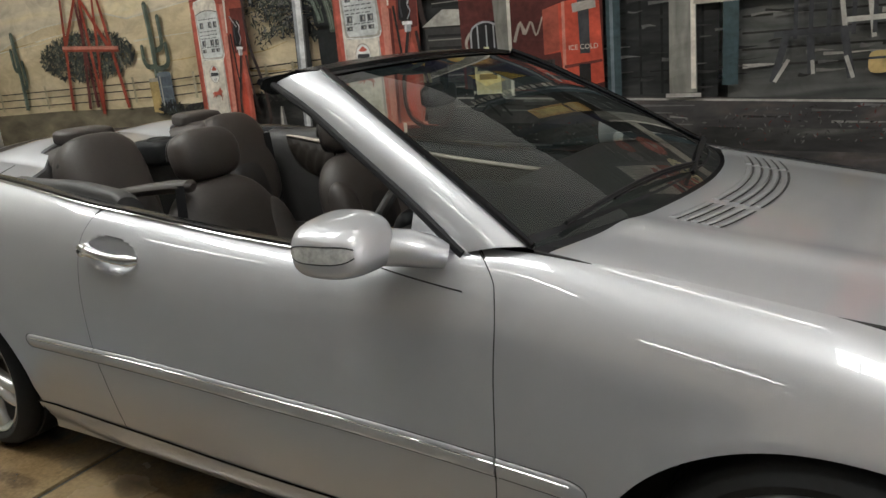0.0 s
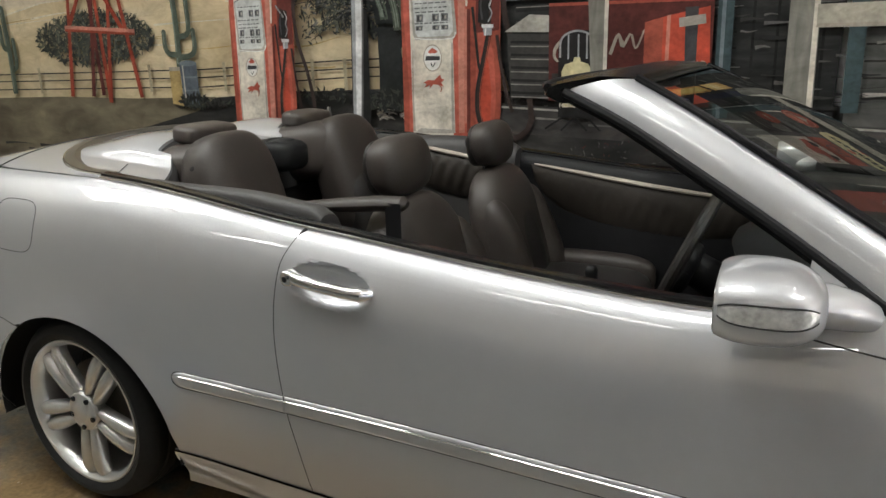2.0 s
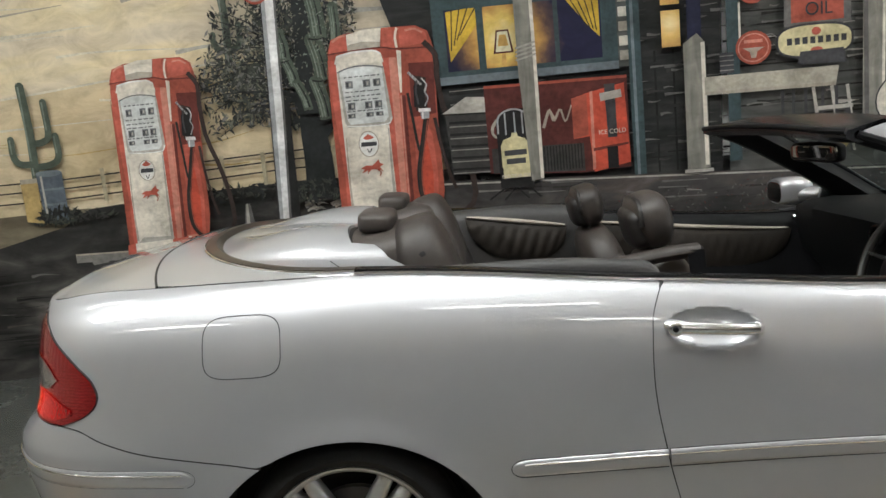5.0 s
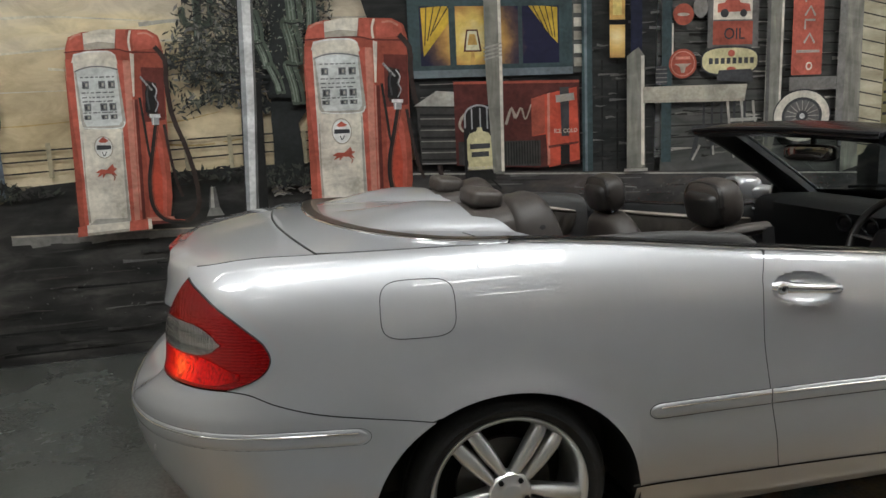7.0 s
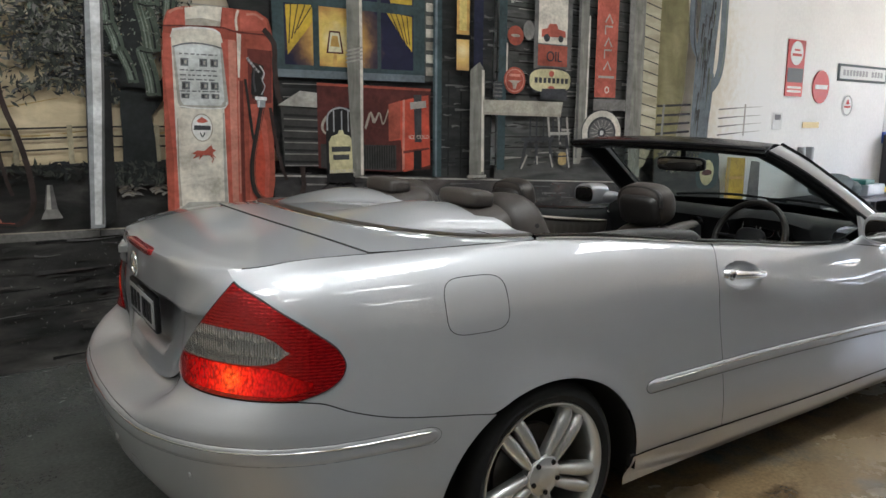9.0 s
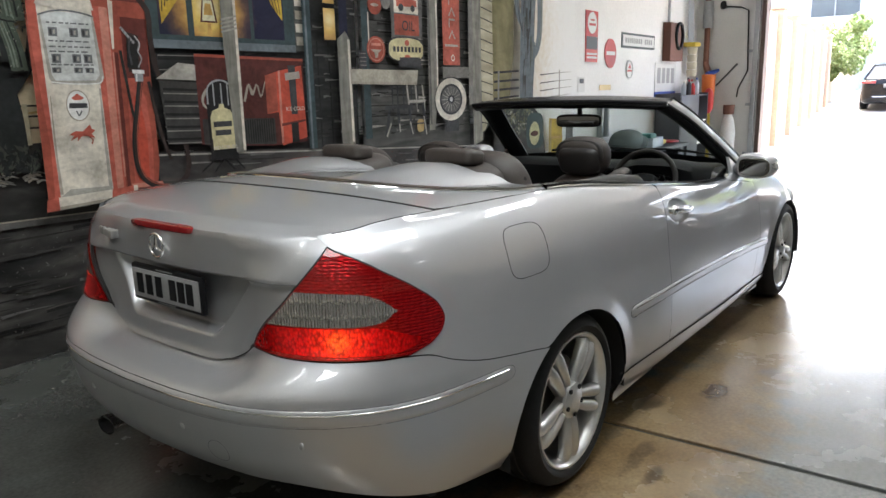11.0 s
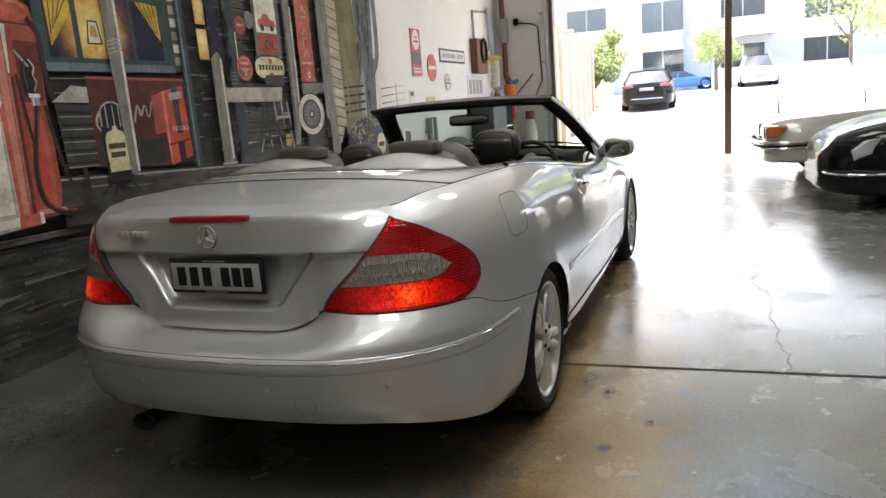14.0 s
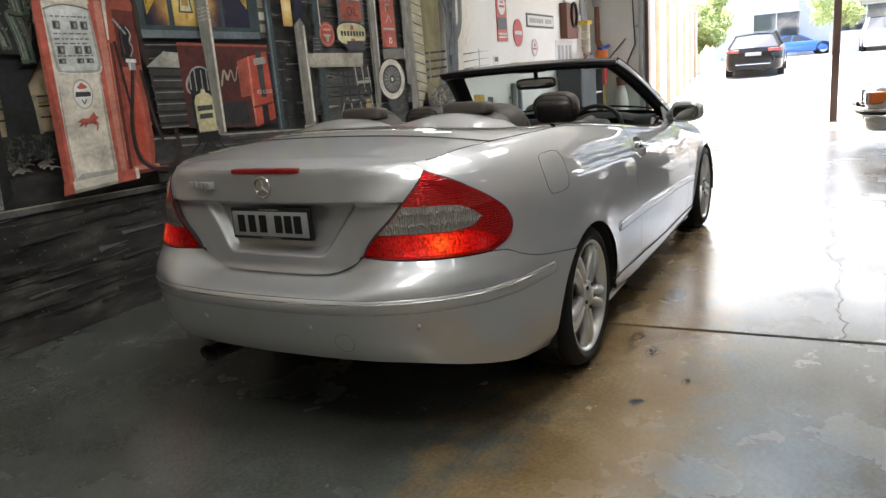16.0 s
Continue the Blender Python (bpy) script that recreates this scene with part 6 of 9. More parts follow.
for side in (-1, 1):
    zz = np.linspace(0.27, 0.975, 40)
    line("joint_filler", [(float(door_rear(z)), z) for z in zz], 0.005, SEAM, -0.006, side)
    zz = np.linspace(0.25, 0.925, 40)
    line("joint_filler", [(float(door_front(z)), z) for z in zz], 0.005, SEAM, -0.006, side)
    line("joint_filler", [(s, float(sill_top(s))) for s in np.linspace(0.45, 2.53, 40)], 0.0035, SEAM, -0.005, side)
    line("joint_filler", [(s, float(bump_line(s))) for s in np.linspace(-0.74, -0.17, 30)], 0.0045, SEAM, -0.0055, side)
    line("joint_filler", [(s, float(bump_line(s))) for s in np.linspace(S_TAIL + 0.01, -1.285, 30)], 0.011, SEAM, -0.010, side)
    line("joint_filler", [(float(lid_edge(z)) + 0.002, z) for z in np.linspace(0.66, 1.02, 30)], 0.005, SEAM, -0.008, side)
    # fuel flap on the right side only
for side in (-1,):
    loop = []
    for k in range(61):
        a = 2 * math.pi * k / 60
        ca, sa = math.cos(a), math.sin(a)
        loop.append((-0.197 + 0.108 * math.copysign(abs(ca) ** 0.5, ca) + 0.006 * sa, 0.902 + 0.079 * math.copysign(abs(sa) ** 0.5, sa) - 0.03 * 0.108 * ca))
    line("fuel_flap_joint", loop, 0.0013, SEAM, -0.0002, side)

# tail lamps
for side in (-1, 1):
    lamp = thing("tail_light", "", "")
    lamp.parent = CAR
    vs = np.linspace(0, 1, 30)
    lo, hi = curve((-1.4, 0.7215), (-1.0, 0.7165), (-0.70, 0.7165)), curve((-1.3, 1.003), (-0.5, 1.003))
    pts = panel(lamp_rear, plus(lamp_front, 0.0), lo, hi, spread(44, 0.4), vs, 0.004) * (1, -side, 1)
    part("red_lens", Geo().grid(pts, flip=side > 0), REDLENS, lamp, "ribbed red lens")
    mid_lo, mid_hi = curve((-1.2, 0.799), (-0.9, 0.801), (-0.82, 0.811), (-0.78, 0.834)), curve((-1.2, 0.893), (-0.9, 0.886), (-0.82, 0.866), (-0.78, 0.838))
    pts = panel(plus(lamp_rear, 0.004), const(-0.775), mid_lo, mid_hi, spread(26, 0.4), np.linspace(0, 1, 10), 0.0075) * (1, -side, 1)
    part("clear_lens", Geo().grid(pts, flip=side > 0), CLEARLENS, lamp, "clear reversing-light lens")
    pts = panel(plus(lamp_rear, 0.012), const(-0.715), curve((-1.4, 0.7285), (-0.8, 0.7265), (-0.72, 0.742)), curve((-1.4, 0.792), (-0.86, 0.797), (-0.72, 0.760)), spread(26, 0.2), np.linspace(0, 1, 10), 0.0075) * (1, -side, 1)
    part("lit_lens", Geo().grid(pts, flip=side > 0), LITLENS, lamp, "lit red tail-light segment")
    line("lamp_seal", [(float(lamp_front(z)) + 0.001, z) for z in np.linspace(0.7165, 1.003, 50)] + [(float(lamp_rear(z)), z) for z in np.linspace(1.003, 0.72, 30)] + [(s, 0.7165) for s in np.linspace(-1.27, -0.76, 20)], 0.0035, SEAM, -0.001, side, lamp)
    part("lamp_housing", Geo().grid(panel(plus(lamp_rear, -0.02), plus(lamp_front, 0.03), const(0.70), const(1.02), spread(20, 0.2), np.linspace(0, 1, 8), -0.02) * (1, -side, 1), flip=side > 0), VOID, lamp)

# high brake light, badge, boot writing as bars, number plate
part("high_brake_light", Geo().blob((-0.938, 0.0, 1.0225), (0.019, 0.163, 0.0115), 0.35, 0.35, 16), DULLRED, CAR, "unlit red brake light bar")
bz = Geo()
badge_c = np.array((-0.966, 0.0, 0.966))
bz.tube([tuple(badge_c + (0, 0.036 * math.cos(a), 0.036 * math.sin(a))) for a in np.linspace(0, 2 * math.pi, 33)], 0.0042, 8, cap=False)
for k in range(3):
    a = math.pi / 2 + 2 * math.pi * k / 3
    bz.tube([tuple(badge_c), tuple(badge_c + (0, 0.036 * math.cos(a), 0.036 * math.sin(a)))], [0.008, 0.002], 6)
part("boot_badge", bz, CHROME, CAR, "round chrome badge")
for k, (y, w) in enumerate([(0.43, 0.018), (0.403, 0.015), (0.375, 0.018), (0.332, 0.018), (0.305, 0.018), (0.277, 0.018)]):
    p = body(-1.735 + 0.0, 0.972, 0.0)
    sx = float(np.interp(y, PW[:6], PX[:6])) + 0.128 + 0.03 * (y / 0.43) ** 2
    part("chrome_letter_bar", Geo().box((sx - 0.012, y - w / 2, 0.957), (sx + 0.02, y + w / 2, 0.983), 0, 0.003), ALLOY, CAR)
plate = part("number_plate_frame", Geo().box((-0.952, -0.190, 0.770), (-0.934, 0.190, 0.889), 0, 0.006), BLACK, CAR, "black number-plate surround", at=Matrix.Translation((0, 0, 0)))
PLATEWHITE = material("plate_white", (0.27, 0.27, 0.27), 0.4, 0, vary=0.15, big=20, fine=200)
part("plate", Geo().box((-0.9555, -0.180, 0.782), (-0.950, 0.180, 0.875), 0, 0.003), PLATEWHITE, plate, "pale plate with unreadable dark bars")
for y in (0.135, 0.083, 0.03, -0.045, -0.09, -0.135):
    part("plate_bar", Geo().box((-0.9575, y - 0.017, 0.797), (-0.9550, y + 0.017, 0.862)), BLACK, plate)
for z in (0.8815, 0.7765):
    part("frame_lettering_bar", Geo().box((-0.9528, -0.045, z - 0.0015), (-0.951, 0.045, z + 0.0015)), PLATEWHITE, plate)
part("exhaust_pipe", Geo().tube([(-0.60, 0.352, 0.290), (-1.030, 0.338, 0.312)], 0.050, 24, cap=False, squash=0.64).tube([(-1.030, 0.338, 0.312), (-0.60, 0.352, 0.290)], 0.043, 24, 1, cap=False, squash=0.60), [SATIN, VOID], CAR, "oval chrome exhaust tip")
for y in (0.62, 0.25, -0.25, -0.62):
    s0 = float(np.interp(abs(y), PW[:6], PS[:6]))
    q = body(s0, 0.50, 0.001) * (1, -1 if y > 0 else 1, 1)
    part("parking_sensor", Geo().blob(tuple(q), (0.004, 0.011, 0.011), 1, 1, 8), SILVER, CAR)
q = body(float(np.interp(0.37, PW[:6], PS[:6])), 0.445, 0.0005)
loop = [body(float(np.interp(0.37 + 0.036 * math.cos(a), PW[:6], PS[:6])), 0.445 + 0.036 * math.sin(a), 0.0) for a in np.linspace(0, 2 * math.pi, 25)]
part("tow_eye_cap_joint", Geo().tube([tuple(p) for p in loop], 0.0012, 6), SEAM, CAR)

# side rubbing strips with a bright line, in three lengths
strip_z = curve((0.4, 0.520), (0.9, 0.524), (1.8, 0.503), (2.32, 0.472), (2.6, 0.447))


def rub_strip(name, a, b, side, zf, h=0.024, round_a=True, round_b=True, thick=0.006):
    n = 50
    rows = []
    for k in range(n + 1):
        t = k / n
        s = a + (b - a) * t
        da, db = abs(s - a), abs(b - s)
        f = 1.0
        if round_a:
            f = min(f, math.sqrt(max(0.0, 1 - (1 - min(1, da / 0.05)) ** 2)))
        if round_b:
            f = min(f, math.sqrt(max(0.0, 1 - (1 - min(1, db / 0.05)) ** 2)))
        z = float(zf(s))
        row = []
        for q, o in ((-1, -0.002), (-0.92, 0.55), (-0.6, 0.9), (0, 1.0), (0.6, 0.95), (0.92, 0.6), (1, -0.002)):
            row.append(tuple((body(s, z + q * h * (0.25 + 0.75 * f), thick * o * (0.2 + 0.8 * f)) * (1, -side, 1)).tolist()))
        rows.append(row)
    st = part(name, Geo().grid(rows, flip=side > 0), SILVER, CAR, angle=60)
    pts = [body(s, float(zf(s)) + h * 0.48, thick * 0.95) * (1, -side, 1) for s in np.linspace(a + (0.03 if round_a else 0), b - (0.03 if round_b else 0), 50)]
    part("bright_line", Geo().tube([tuple(p) for p in pts], 0.0022, 8), CHROME, st, "thin chrome line")
    edge = [(s, float(zf(s)) - 1.04 * h) for s in np.linspace(b - (0.03 if round_b else 0), a + (0.03 if round_a else 0), 40)]
    if round_a:
        edge += [(a + 0.03 - 0.036 * math.sin(k * math.pi / 10), float(zf(a)) - 1.04 * h * math.cos(k * math.pi / 10)) for k in range(1, 10)]
    top = [(s, float(zf(s)) + 1.04 * h) for s in np.linspace(a + (0.03 if round_a else 0), b - (0.03 if round_b else 0), 40)]
    edge += top
    if round_b:
        edge += [(b - 0.03 + 0.036 * math.sin(k * math.pi / 10), float(zf(b)) + 1.04 * h * math.cos(k * math.pi / 10)) for k in range(1, 10)]
    q = body([e[0] for e in edge], [e[1] for e in edge], 0.0) * (1, -side, 1)
    part("strip_groove", Geo().tube([tuple(p) for p in q], 0.0013, 6), SEAM, st)
    return st


for side in (-1, 1):
    rub_strip("side_strip", 0.50, float(door_rear(0.52)) - 0.003, side, strip_z, round_b=False)
    rub_strip("side_strip", float(door_rear(0.52)) + 0.003, float(door_front(0.48)) - 0.003, side, strip_z, round_a=False, round_b=False)
    rub_strip("side_strip", float(door_front(0.48)) + 0.003, 2.52, side, strip_z, round_a=False)
    rub_strip("bumper_strip", S_TAIL + 0.0005, -0.36, side, curve((S_TAIL, 0.578), (-1.0, 0.576), (-0.6, 0.572), (-0.3, 0.562)), h=0.024, round_a=False, thick=0.0035)

# door handles
for side in (-1, 1):
    hp = [body(s, z, o) * (1, -side, 1) for s, z, o in ((0.925, 0.868, -0.004), (0.945, 0.867, 0.012), (0.98, 0.863, 0.022), (1.04, 0.857, 0.027), (1.10, 0.850, 0.024), (1.145, 0.845, 0.012), (1.165, 0.842, -0.006))]
    part("door_handle", Geo().tube([tuple(p) for p in hp], [0.015, 0.021, 0.017, 0.0155, 0.0155, 0.019, 0.013], 14, squash=1.0), SATIN, DOORS[-side], "chrome-trimmed pull handle")
    q = body(0.945, 0.866, 0.026) * (1, -side, 1)
    part("lock_boss", Geo().blob(tuple(q - (0.004, 0, 0)), (0.021, 0.009, 0.020), 0.9, 0.9, 16), SATIN, DOORS[-side], "round lock boss")
    part("key_lock", Geo().blob(tuple(q + np.array((-0.006, side * 0.008, 0))), (0.008, 0.003, 0.008), 1, 1, 8), BLACK, DOORS[-side])

# bright belt line and rubber along the top of doors and wings
for side in (-1, 1):
    ss = np.linspace(0.115, 1.96, 70)
    p = body(ss, shoulder(ss), 0.0) * (1, -side, 1)
    st = np.linspace(1.965, 2.24, 12)
    low = body(st, 0.879 - 0.13 * (st - 1.965), 0.0) * (1, -side, 1)
    part("belt_trim", Geo().tube([tuple(q + (0, 0, 0.004)) for q in p], 0.0052, 8), CHROME, CAR, "thin chrome belt line")
    part("joint_filler", Geo().tube([tuple(q) for q in low], 0.0018, 6), SEAM, CAR)
    rows = [[tuple(q + np.array((0, -side * o, h))) for o, h in ((0.003, 0.004), (0.006, 0.015), (0.030, 0.018), (0.050, 0.008), (0.056, -0.035))] for q in p]
    part("window_seal", Geo().grid(rows, flip=side < 0), SEALBLACK, CAR, "glossy black window seal")

# ---- hood cover behind the seats ----
BAND_Y, BAND_X0, BAND_L = 0.705, 0.115, 0.60


def band_x(y):
    return BAND_X0 - BAND_L * np.clip(1 - np.clip(np.abs(y) / BAND_Y, 0, 1) ** 2.6, 0, 1) ** 0.55


LID_W = float(pchip(EDGE_X, EDGE_W, float(LID_SEAM(0.66))))
# rim of the cover between boot lid and band
rows = []
for y in np.concatenate([np.linspace(0, 0.6, 22), np.linspace(0.62, 1.0, 20)]):
    fr = y
    row = []
    yb = fr * BAND_Y
    xb = float(band_x(yb))
    if fr < 0.93:
        yl = fr / 0.93 * (LID_W - 0.004)
        xl = float(LID_SEAM(yl)) + 0.006
    else:
        k = (fr - 0.93) / 0.07
        xl = -0.474 + k * (0.108 + 0.474)
        yl = float(pchip(EDGE_X, EDGE_W, xl)) - 0.004
    for t in np.linspace(0, 1, 12):
        x, yy = xl + (xb - xl) * t, yl + (yb - yl) * t
        row.append((x, -yy, float(top_z(x, yy)) + 0.001))
    rows.append(row)
cover = part("hood_cover", Geo().both(rows), SILVER, CAR, merge=0.0006, angle=50)
seam_pts = [(float(LID_SEAM(y)) + 0.003, y, float(top_z(LID_SEAM(y), y)) - 0.001) for y in np.linspace(-LID_W, LID_W, 50)]
part("joint_filler", Geo().tube([(x, y, z + 0.0015) for x, y, z in seam_pts], 0.0038, 8), SEAM, CAR)
for sd in (-1, 1):
    xs_ = np.linspace(-0.95, 0.105, 60)
    part("joint_filler", Geo().tube([(x, sd * (float(pchip(EDGE_X, EDGE_W, x)) - 0.001), float(pchip(EDGE_X, EDGE_Z, x)) - 0.0022) for x in xs_[8:]], 0.0028, 8), SEAM, CAR)
# bronze band with a bright outer edge
rows, edge = [], []
for y in np.concatenate([np.linspace(-1, -0.9, 14), np.linspace(-0.88, 0.88, 60), np.linspace(0.9, 1, 14)]) * BAND_Y:
    x = float(band_x(y))
    n = np.array((BAND_X0 + 0.35 - x, -y * 0.9))
    n = n / np.hypot(*n)
    z = float(top_z(x, y))
    rows.append([(x, y, z), (x + 0.004 * n[0], y + 0.004 * n[1], z + 0.010), (x + 0.036 * n[0], y + 0.036 * n[1], z + 0.012), (x + 0.058 * n[0], y + 0.058 * n[1], z - 0.002)])
    edge.append((x, y, z + 0.004))
part("cover_seal", Geo().grid(rows), BAND, cover, "bronze-tinted rubber band")
part("bright_line", Geo().tube(edge, 0.0042, 8), CHROME, cover, "thin chrome line")


# inner deck with two streamlined humps
def deck_z(x, y):
    base = float(top_z(x, y)) - 0.004 - 0.020 * max(0.0, (x + 0.25)) / 0.4
    best = 0.0
    for c in (-0.318, 0.318):
        w = 0.185 + 0.03 * (x + 0.1)
        ly = max(0.0, 1 - ((y - c) / w) ** 2)
        lx = min(1.0, max(0.0, (x + 0.42) / 0.40))
        best = max(best, 0.056 * ly ** 0.75 * (lx * lx * (3 - 2 * lx)))
    return base + best


rows, front = [], []
for y in np.linspace(-0.985, 0.985, 120) * BAND_Y:
    xb = float(band_x(y)) + 0.03
    xe = 0.125 if abs(abs(y) - 0.36) > 0.19 else 0.095 - 0.05 * max(0.0, 1 - ((abs(y) - 0.32) / 0.19) ** 2)
    if abs(y) > 0.45:
        xe = max(xe, 0.125 + 0.190 * min(1.0, (abs(y) - 0.45) / 0.245) ** 0.8)
    rows.append([(xb + (xe - xb) * t, y, deck_z(xb + (xe - xb) * t, y)) for t in np.linspace(0, 1, 30)] + [(xe + 0.004, y, deck_z(xe, y) - 0.010)])
    front.append([(xe + 0.0045, y, deck_z(xe, y) - 0.009), (xe + 0.020, y, deck_z(xe, y) - 0.030), (xe + 0.035, y, 0.88)])
part("rear_deck", Geo().grid(rows, flip=True), SILVER, CAR, "silver deck with two humps behind the seats", angle=50)
part("deck_front_trim", Geo().grid(front, flip=True), SIDETRIM, CAR, "dark grey trim below the deck's edge", angle=50)
for sd in (-1, 1):
    part("flap_joint", Geo().tube([(0.112 - 0.10 * t, sd * (0.694 - 0.16 * t), deck_z(0.112 - 0.10 * t, 0.694 - 0.16 * t) + 0.0005) for t in np.linspace(0, 1, 14)], 0.0016, 6), SEAM, CAR)
# ---- wheels ----
def make_wheel(x, side):
    """A five double-spoke alloy wheel with a low tyre; the outside points to -y before turning."""
    hub = thing("wheel", "", "")
    hub.parent = CAR
    hub.matrix_basis = pose(x, side * 0.880, HUB_Z, 0, 0, 0 if side < 0 else 180)
    tyre = Geo().lathe([(0.240, 0.018), (0.252, 0.002), (0.270, -0.004), (0.290, 0.004), (0.304, 0.020), (0.313, 0.036), (0.315, 0.060), (0.3115, 0.066), (0.3115, 0.072), (0.3155, 0.076), (0.3155, 0.108), (0.3115, 0.112), (0.3115, 0.118), (0.3155, 0.122), (0.3155, 0.150), (0.3115, 0.154), (0.3115, 0.160), (0.315, 0.166), (0.312, 0.190), (0.302, 0.212), (0.272, 0.228), (0.240, 0.215)], 72)
    part("tyre", tyre, RUBBER, hub)
    rim = Geo().lathe([(0.214, 0.20), (0.214, 0.075), (0.222, 0.034), (0.230, 0.014), (0.239, 0.005), (0.245, 0.004), (0.248, 0.010), (0.243, 0.022), (0.240, 0.20)], 72)
    part("rim", rim, ALLOY, hub)
    part("brake_disc", Geo().lathe([(0.02, 0.085), (0.150, 0.085), (0.150, 0.105), (0.02, 0.105)], 40), material("brake_iron", (0.12, 0.11, 0.10), 0.45, 0.7), hub)
    part("wheel_barrel_back", Geo().lathe([(0.0, 0.17), (0.214, 0.17)], 40), VOID, hub)
    for k in range(5):
        for d in (-1, 1):
            g = Geo()
            rows = []
            for t in np.linspace(0, 1, 9):
                r = 0.050 + t * 0.181
                off = (0.0185 + 0.0135 * t) * d
                ang = 2 * math.pi * k / 5 - math.pi / 2 + math.asin(min(0.8, abs(off) / r)) * d
                wd = 0.0125 + 0.0115 * math.sin(math.pi * min(1.0, 0.08 + 0.62 * t)) ** 1.4
                y = 0.006 + 0.010 * (1 - t) ** 2 - 0.004 * math.sin(math.pi * t) + 0.010 * max(0.0, t - 0.85) / 0.15
                c, sn = math.cos(ang), math.sin(ang)
                row = []
                for q, dy in ((-1.0, 0.040), (-1.0, 0.020), (-0.82, 0.009), (-0.45, 0.002), (0, 0.0), (0.45, 0.002), (0.82, 0.009), (1.0, 0.020), (1.0, 0.040)):
                    row.append((r * c - q * wd * sn, y + dy, r * sn + q * wd * c))
                rows.append(row)
            part("spoke", g.grid(rows, flip=True), ALLOY, hub, angle=60)
    cap = Geo().lathe([(0.068, 0.045), (0.068, 0.018), (0.062, 0.010), (0.040, 0.006), (0.034, 0.001), (0.030, -0.001), (0.0001, -0.002)], 40)
    part("hub_cap", cap, ALLOY, hub)
    for k in range(5):
        a = 2 * math.pi * k / 5 - math.pi / 2
        part("wheel_bolt", Geo().tube([(0.052 * math.cos(a), 0.002, 0.052 * math.sin(a)), (0.052 * math.cos(a), 0.02, 0.052 * math.sin(a))], 0.0085, 6), BLACK, hub)
    return hub


for wx in (REAR_X, FRONT_AXLE):
    for sd in (-1, 1):
        make_wheel(wx, sd)
# wheel housings
for wx in (REAR_X, FRONT_AXLE):
    for sd in (-1, 1):
        g = Geo()
        ang = np.linspace(-0.12, math.pi + 0.12, 40)
        ring = [[(wx + (ARCH_A + 0.006) * math.cos(a), -sd * -0.0 + sd * yy, ARCH_Z + (ARCH_B + 0.006) * math.sin(a)) for a in ang] for yy in (0.872, 0.80, 0.60)]
        g.grid(ring)
        g.grid([[(wx + r * (ARCH_A + 0.006) * math.cos(a), sd * 0.60, ARCH_Z + r * (ARCH_B + 0.006) * math.sin(a)) for a in ang] for r in (1.0, 0.02)])
        part("wheel_housing", g, VOID, CAR)
# ---- the convertible: cabin ----
PLEAT = material("brown_pleated_leather", (0.024, 0.019, 0.015), 0.5, 0, vary=0.25, big=6, fine=90, bump=0.25, bscale=300, bdist=0.002)
part("cabin_floor", Geo().box((0.30, -0.57, 0.17), (3.45, 0.57, 0.24)).box((-0.62, -0.57, 0.30), (0.30, 0.57, 0.36)).box((0.50, -0.80, 0.17), (2.48, 0.80, 0.24)).box((0.08, -0.72, 0.24), (0.13, 0.72, 0.92)).box((2.45, -0.72, 0.24), (2.52, 0.72, 0.80)).box((-0.85, -0.5, 0.42), (0.1, 0.5, 0.60)), VOID, CAR, smooth=False)

# screen frame: front edge F and rear edge R of the pillars, from base to header
F_PTS = [(2.372, 0.747, 0.930), (2.20, 0.705, 1.040), (2.00, 0.652, 1.158), (1.82, 0.598, 1.262), (1.700, 0.556, 1.322)]
R_PTS = [(2.235, 0.778, 0.918), (2.08, 0.735, 1.020), (1.88, 0.682, 1.140), (1.70, 0.628, 1.240), (1.560, 0.588, 1.302)]


def rail(pts, t):
    k = np.linspace(0, 1, len(pts))
    return np.array([float(pchip(k, [p[i] for p in pts], t)) for i in range(3)])


def pillar_at(t, f):
    """Between rear edge (0) and front edge (1), bowed outwards."""
    a, b = rail(R_PTS, t), rail(F_PTS, t)
    q = a + (b - a) * f
    bow = 0.016 * (1 - (2 * f - 1) ** 2)
    return q + bow * np.array((0.35, 0.75, 0.55))


frame_thing = thing("windscreen_frame", "", "")
frame_thing.parent = CAR
for sd in (-1, 1):
    rows = []
    for t in np.linspace(-0.0, 1, 28):
        rows.append([tuple(pillar_at(t, f) * (1, sd, 1)) for f in np.linspace(0, 1, 9)])
    part("pillar", Geo().grid(rows, flip=sd < 0), SILVER, frame_thing, "silver windscreen pillar", angle=60)
    rows = []
    for t in np.linspace(-0.03, 1, 28):
        r, f = rail(R_PTS, max(t, 0)), rail(F_PTS, max(t, 0))
        ring = [r + (0.0, -0.001, -0.001), r + (-0.020, -0.012, -0.010), r + (-0.032, -0.030, -0.022), r + (-0.020, -0.062, -0.022), f + (-0.055, -0.060, -0.026), f + (-0.004, -0.022, -0.012), f + (0.0, 0.0, -0.002)]
        rows.append([tuple(np.array(q) * (1, sd, 1)) for q in ring])
    part("pillar_trim", Geo().grid(rows, flip=sd > 0), BLACK, frame_thing, "black inner pillar trim", angle=60)
    part("screen_edge", Geo().tube([tuple((rail(F_PTS, t) + (0.006, 0.002, 0.003)) * (1, sd, 1)) for t in np.linspace(0, 1, 24)], 0.009, 8), GLOSSBLACK, frame_thing)
    part("pillar_seal", Geo().tube([tuple((rail(R_PTS, t) + (-0.010, 0.0, -0.006)) * (1, sd, 1)) for t in np.linspace(0, 1, 24)], 0.011, 8), BLACK, frame_thing)
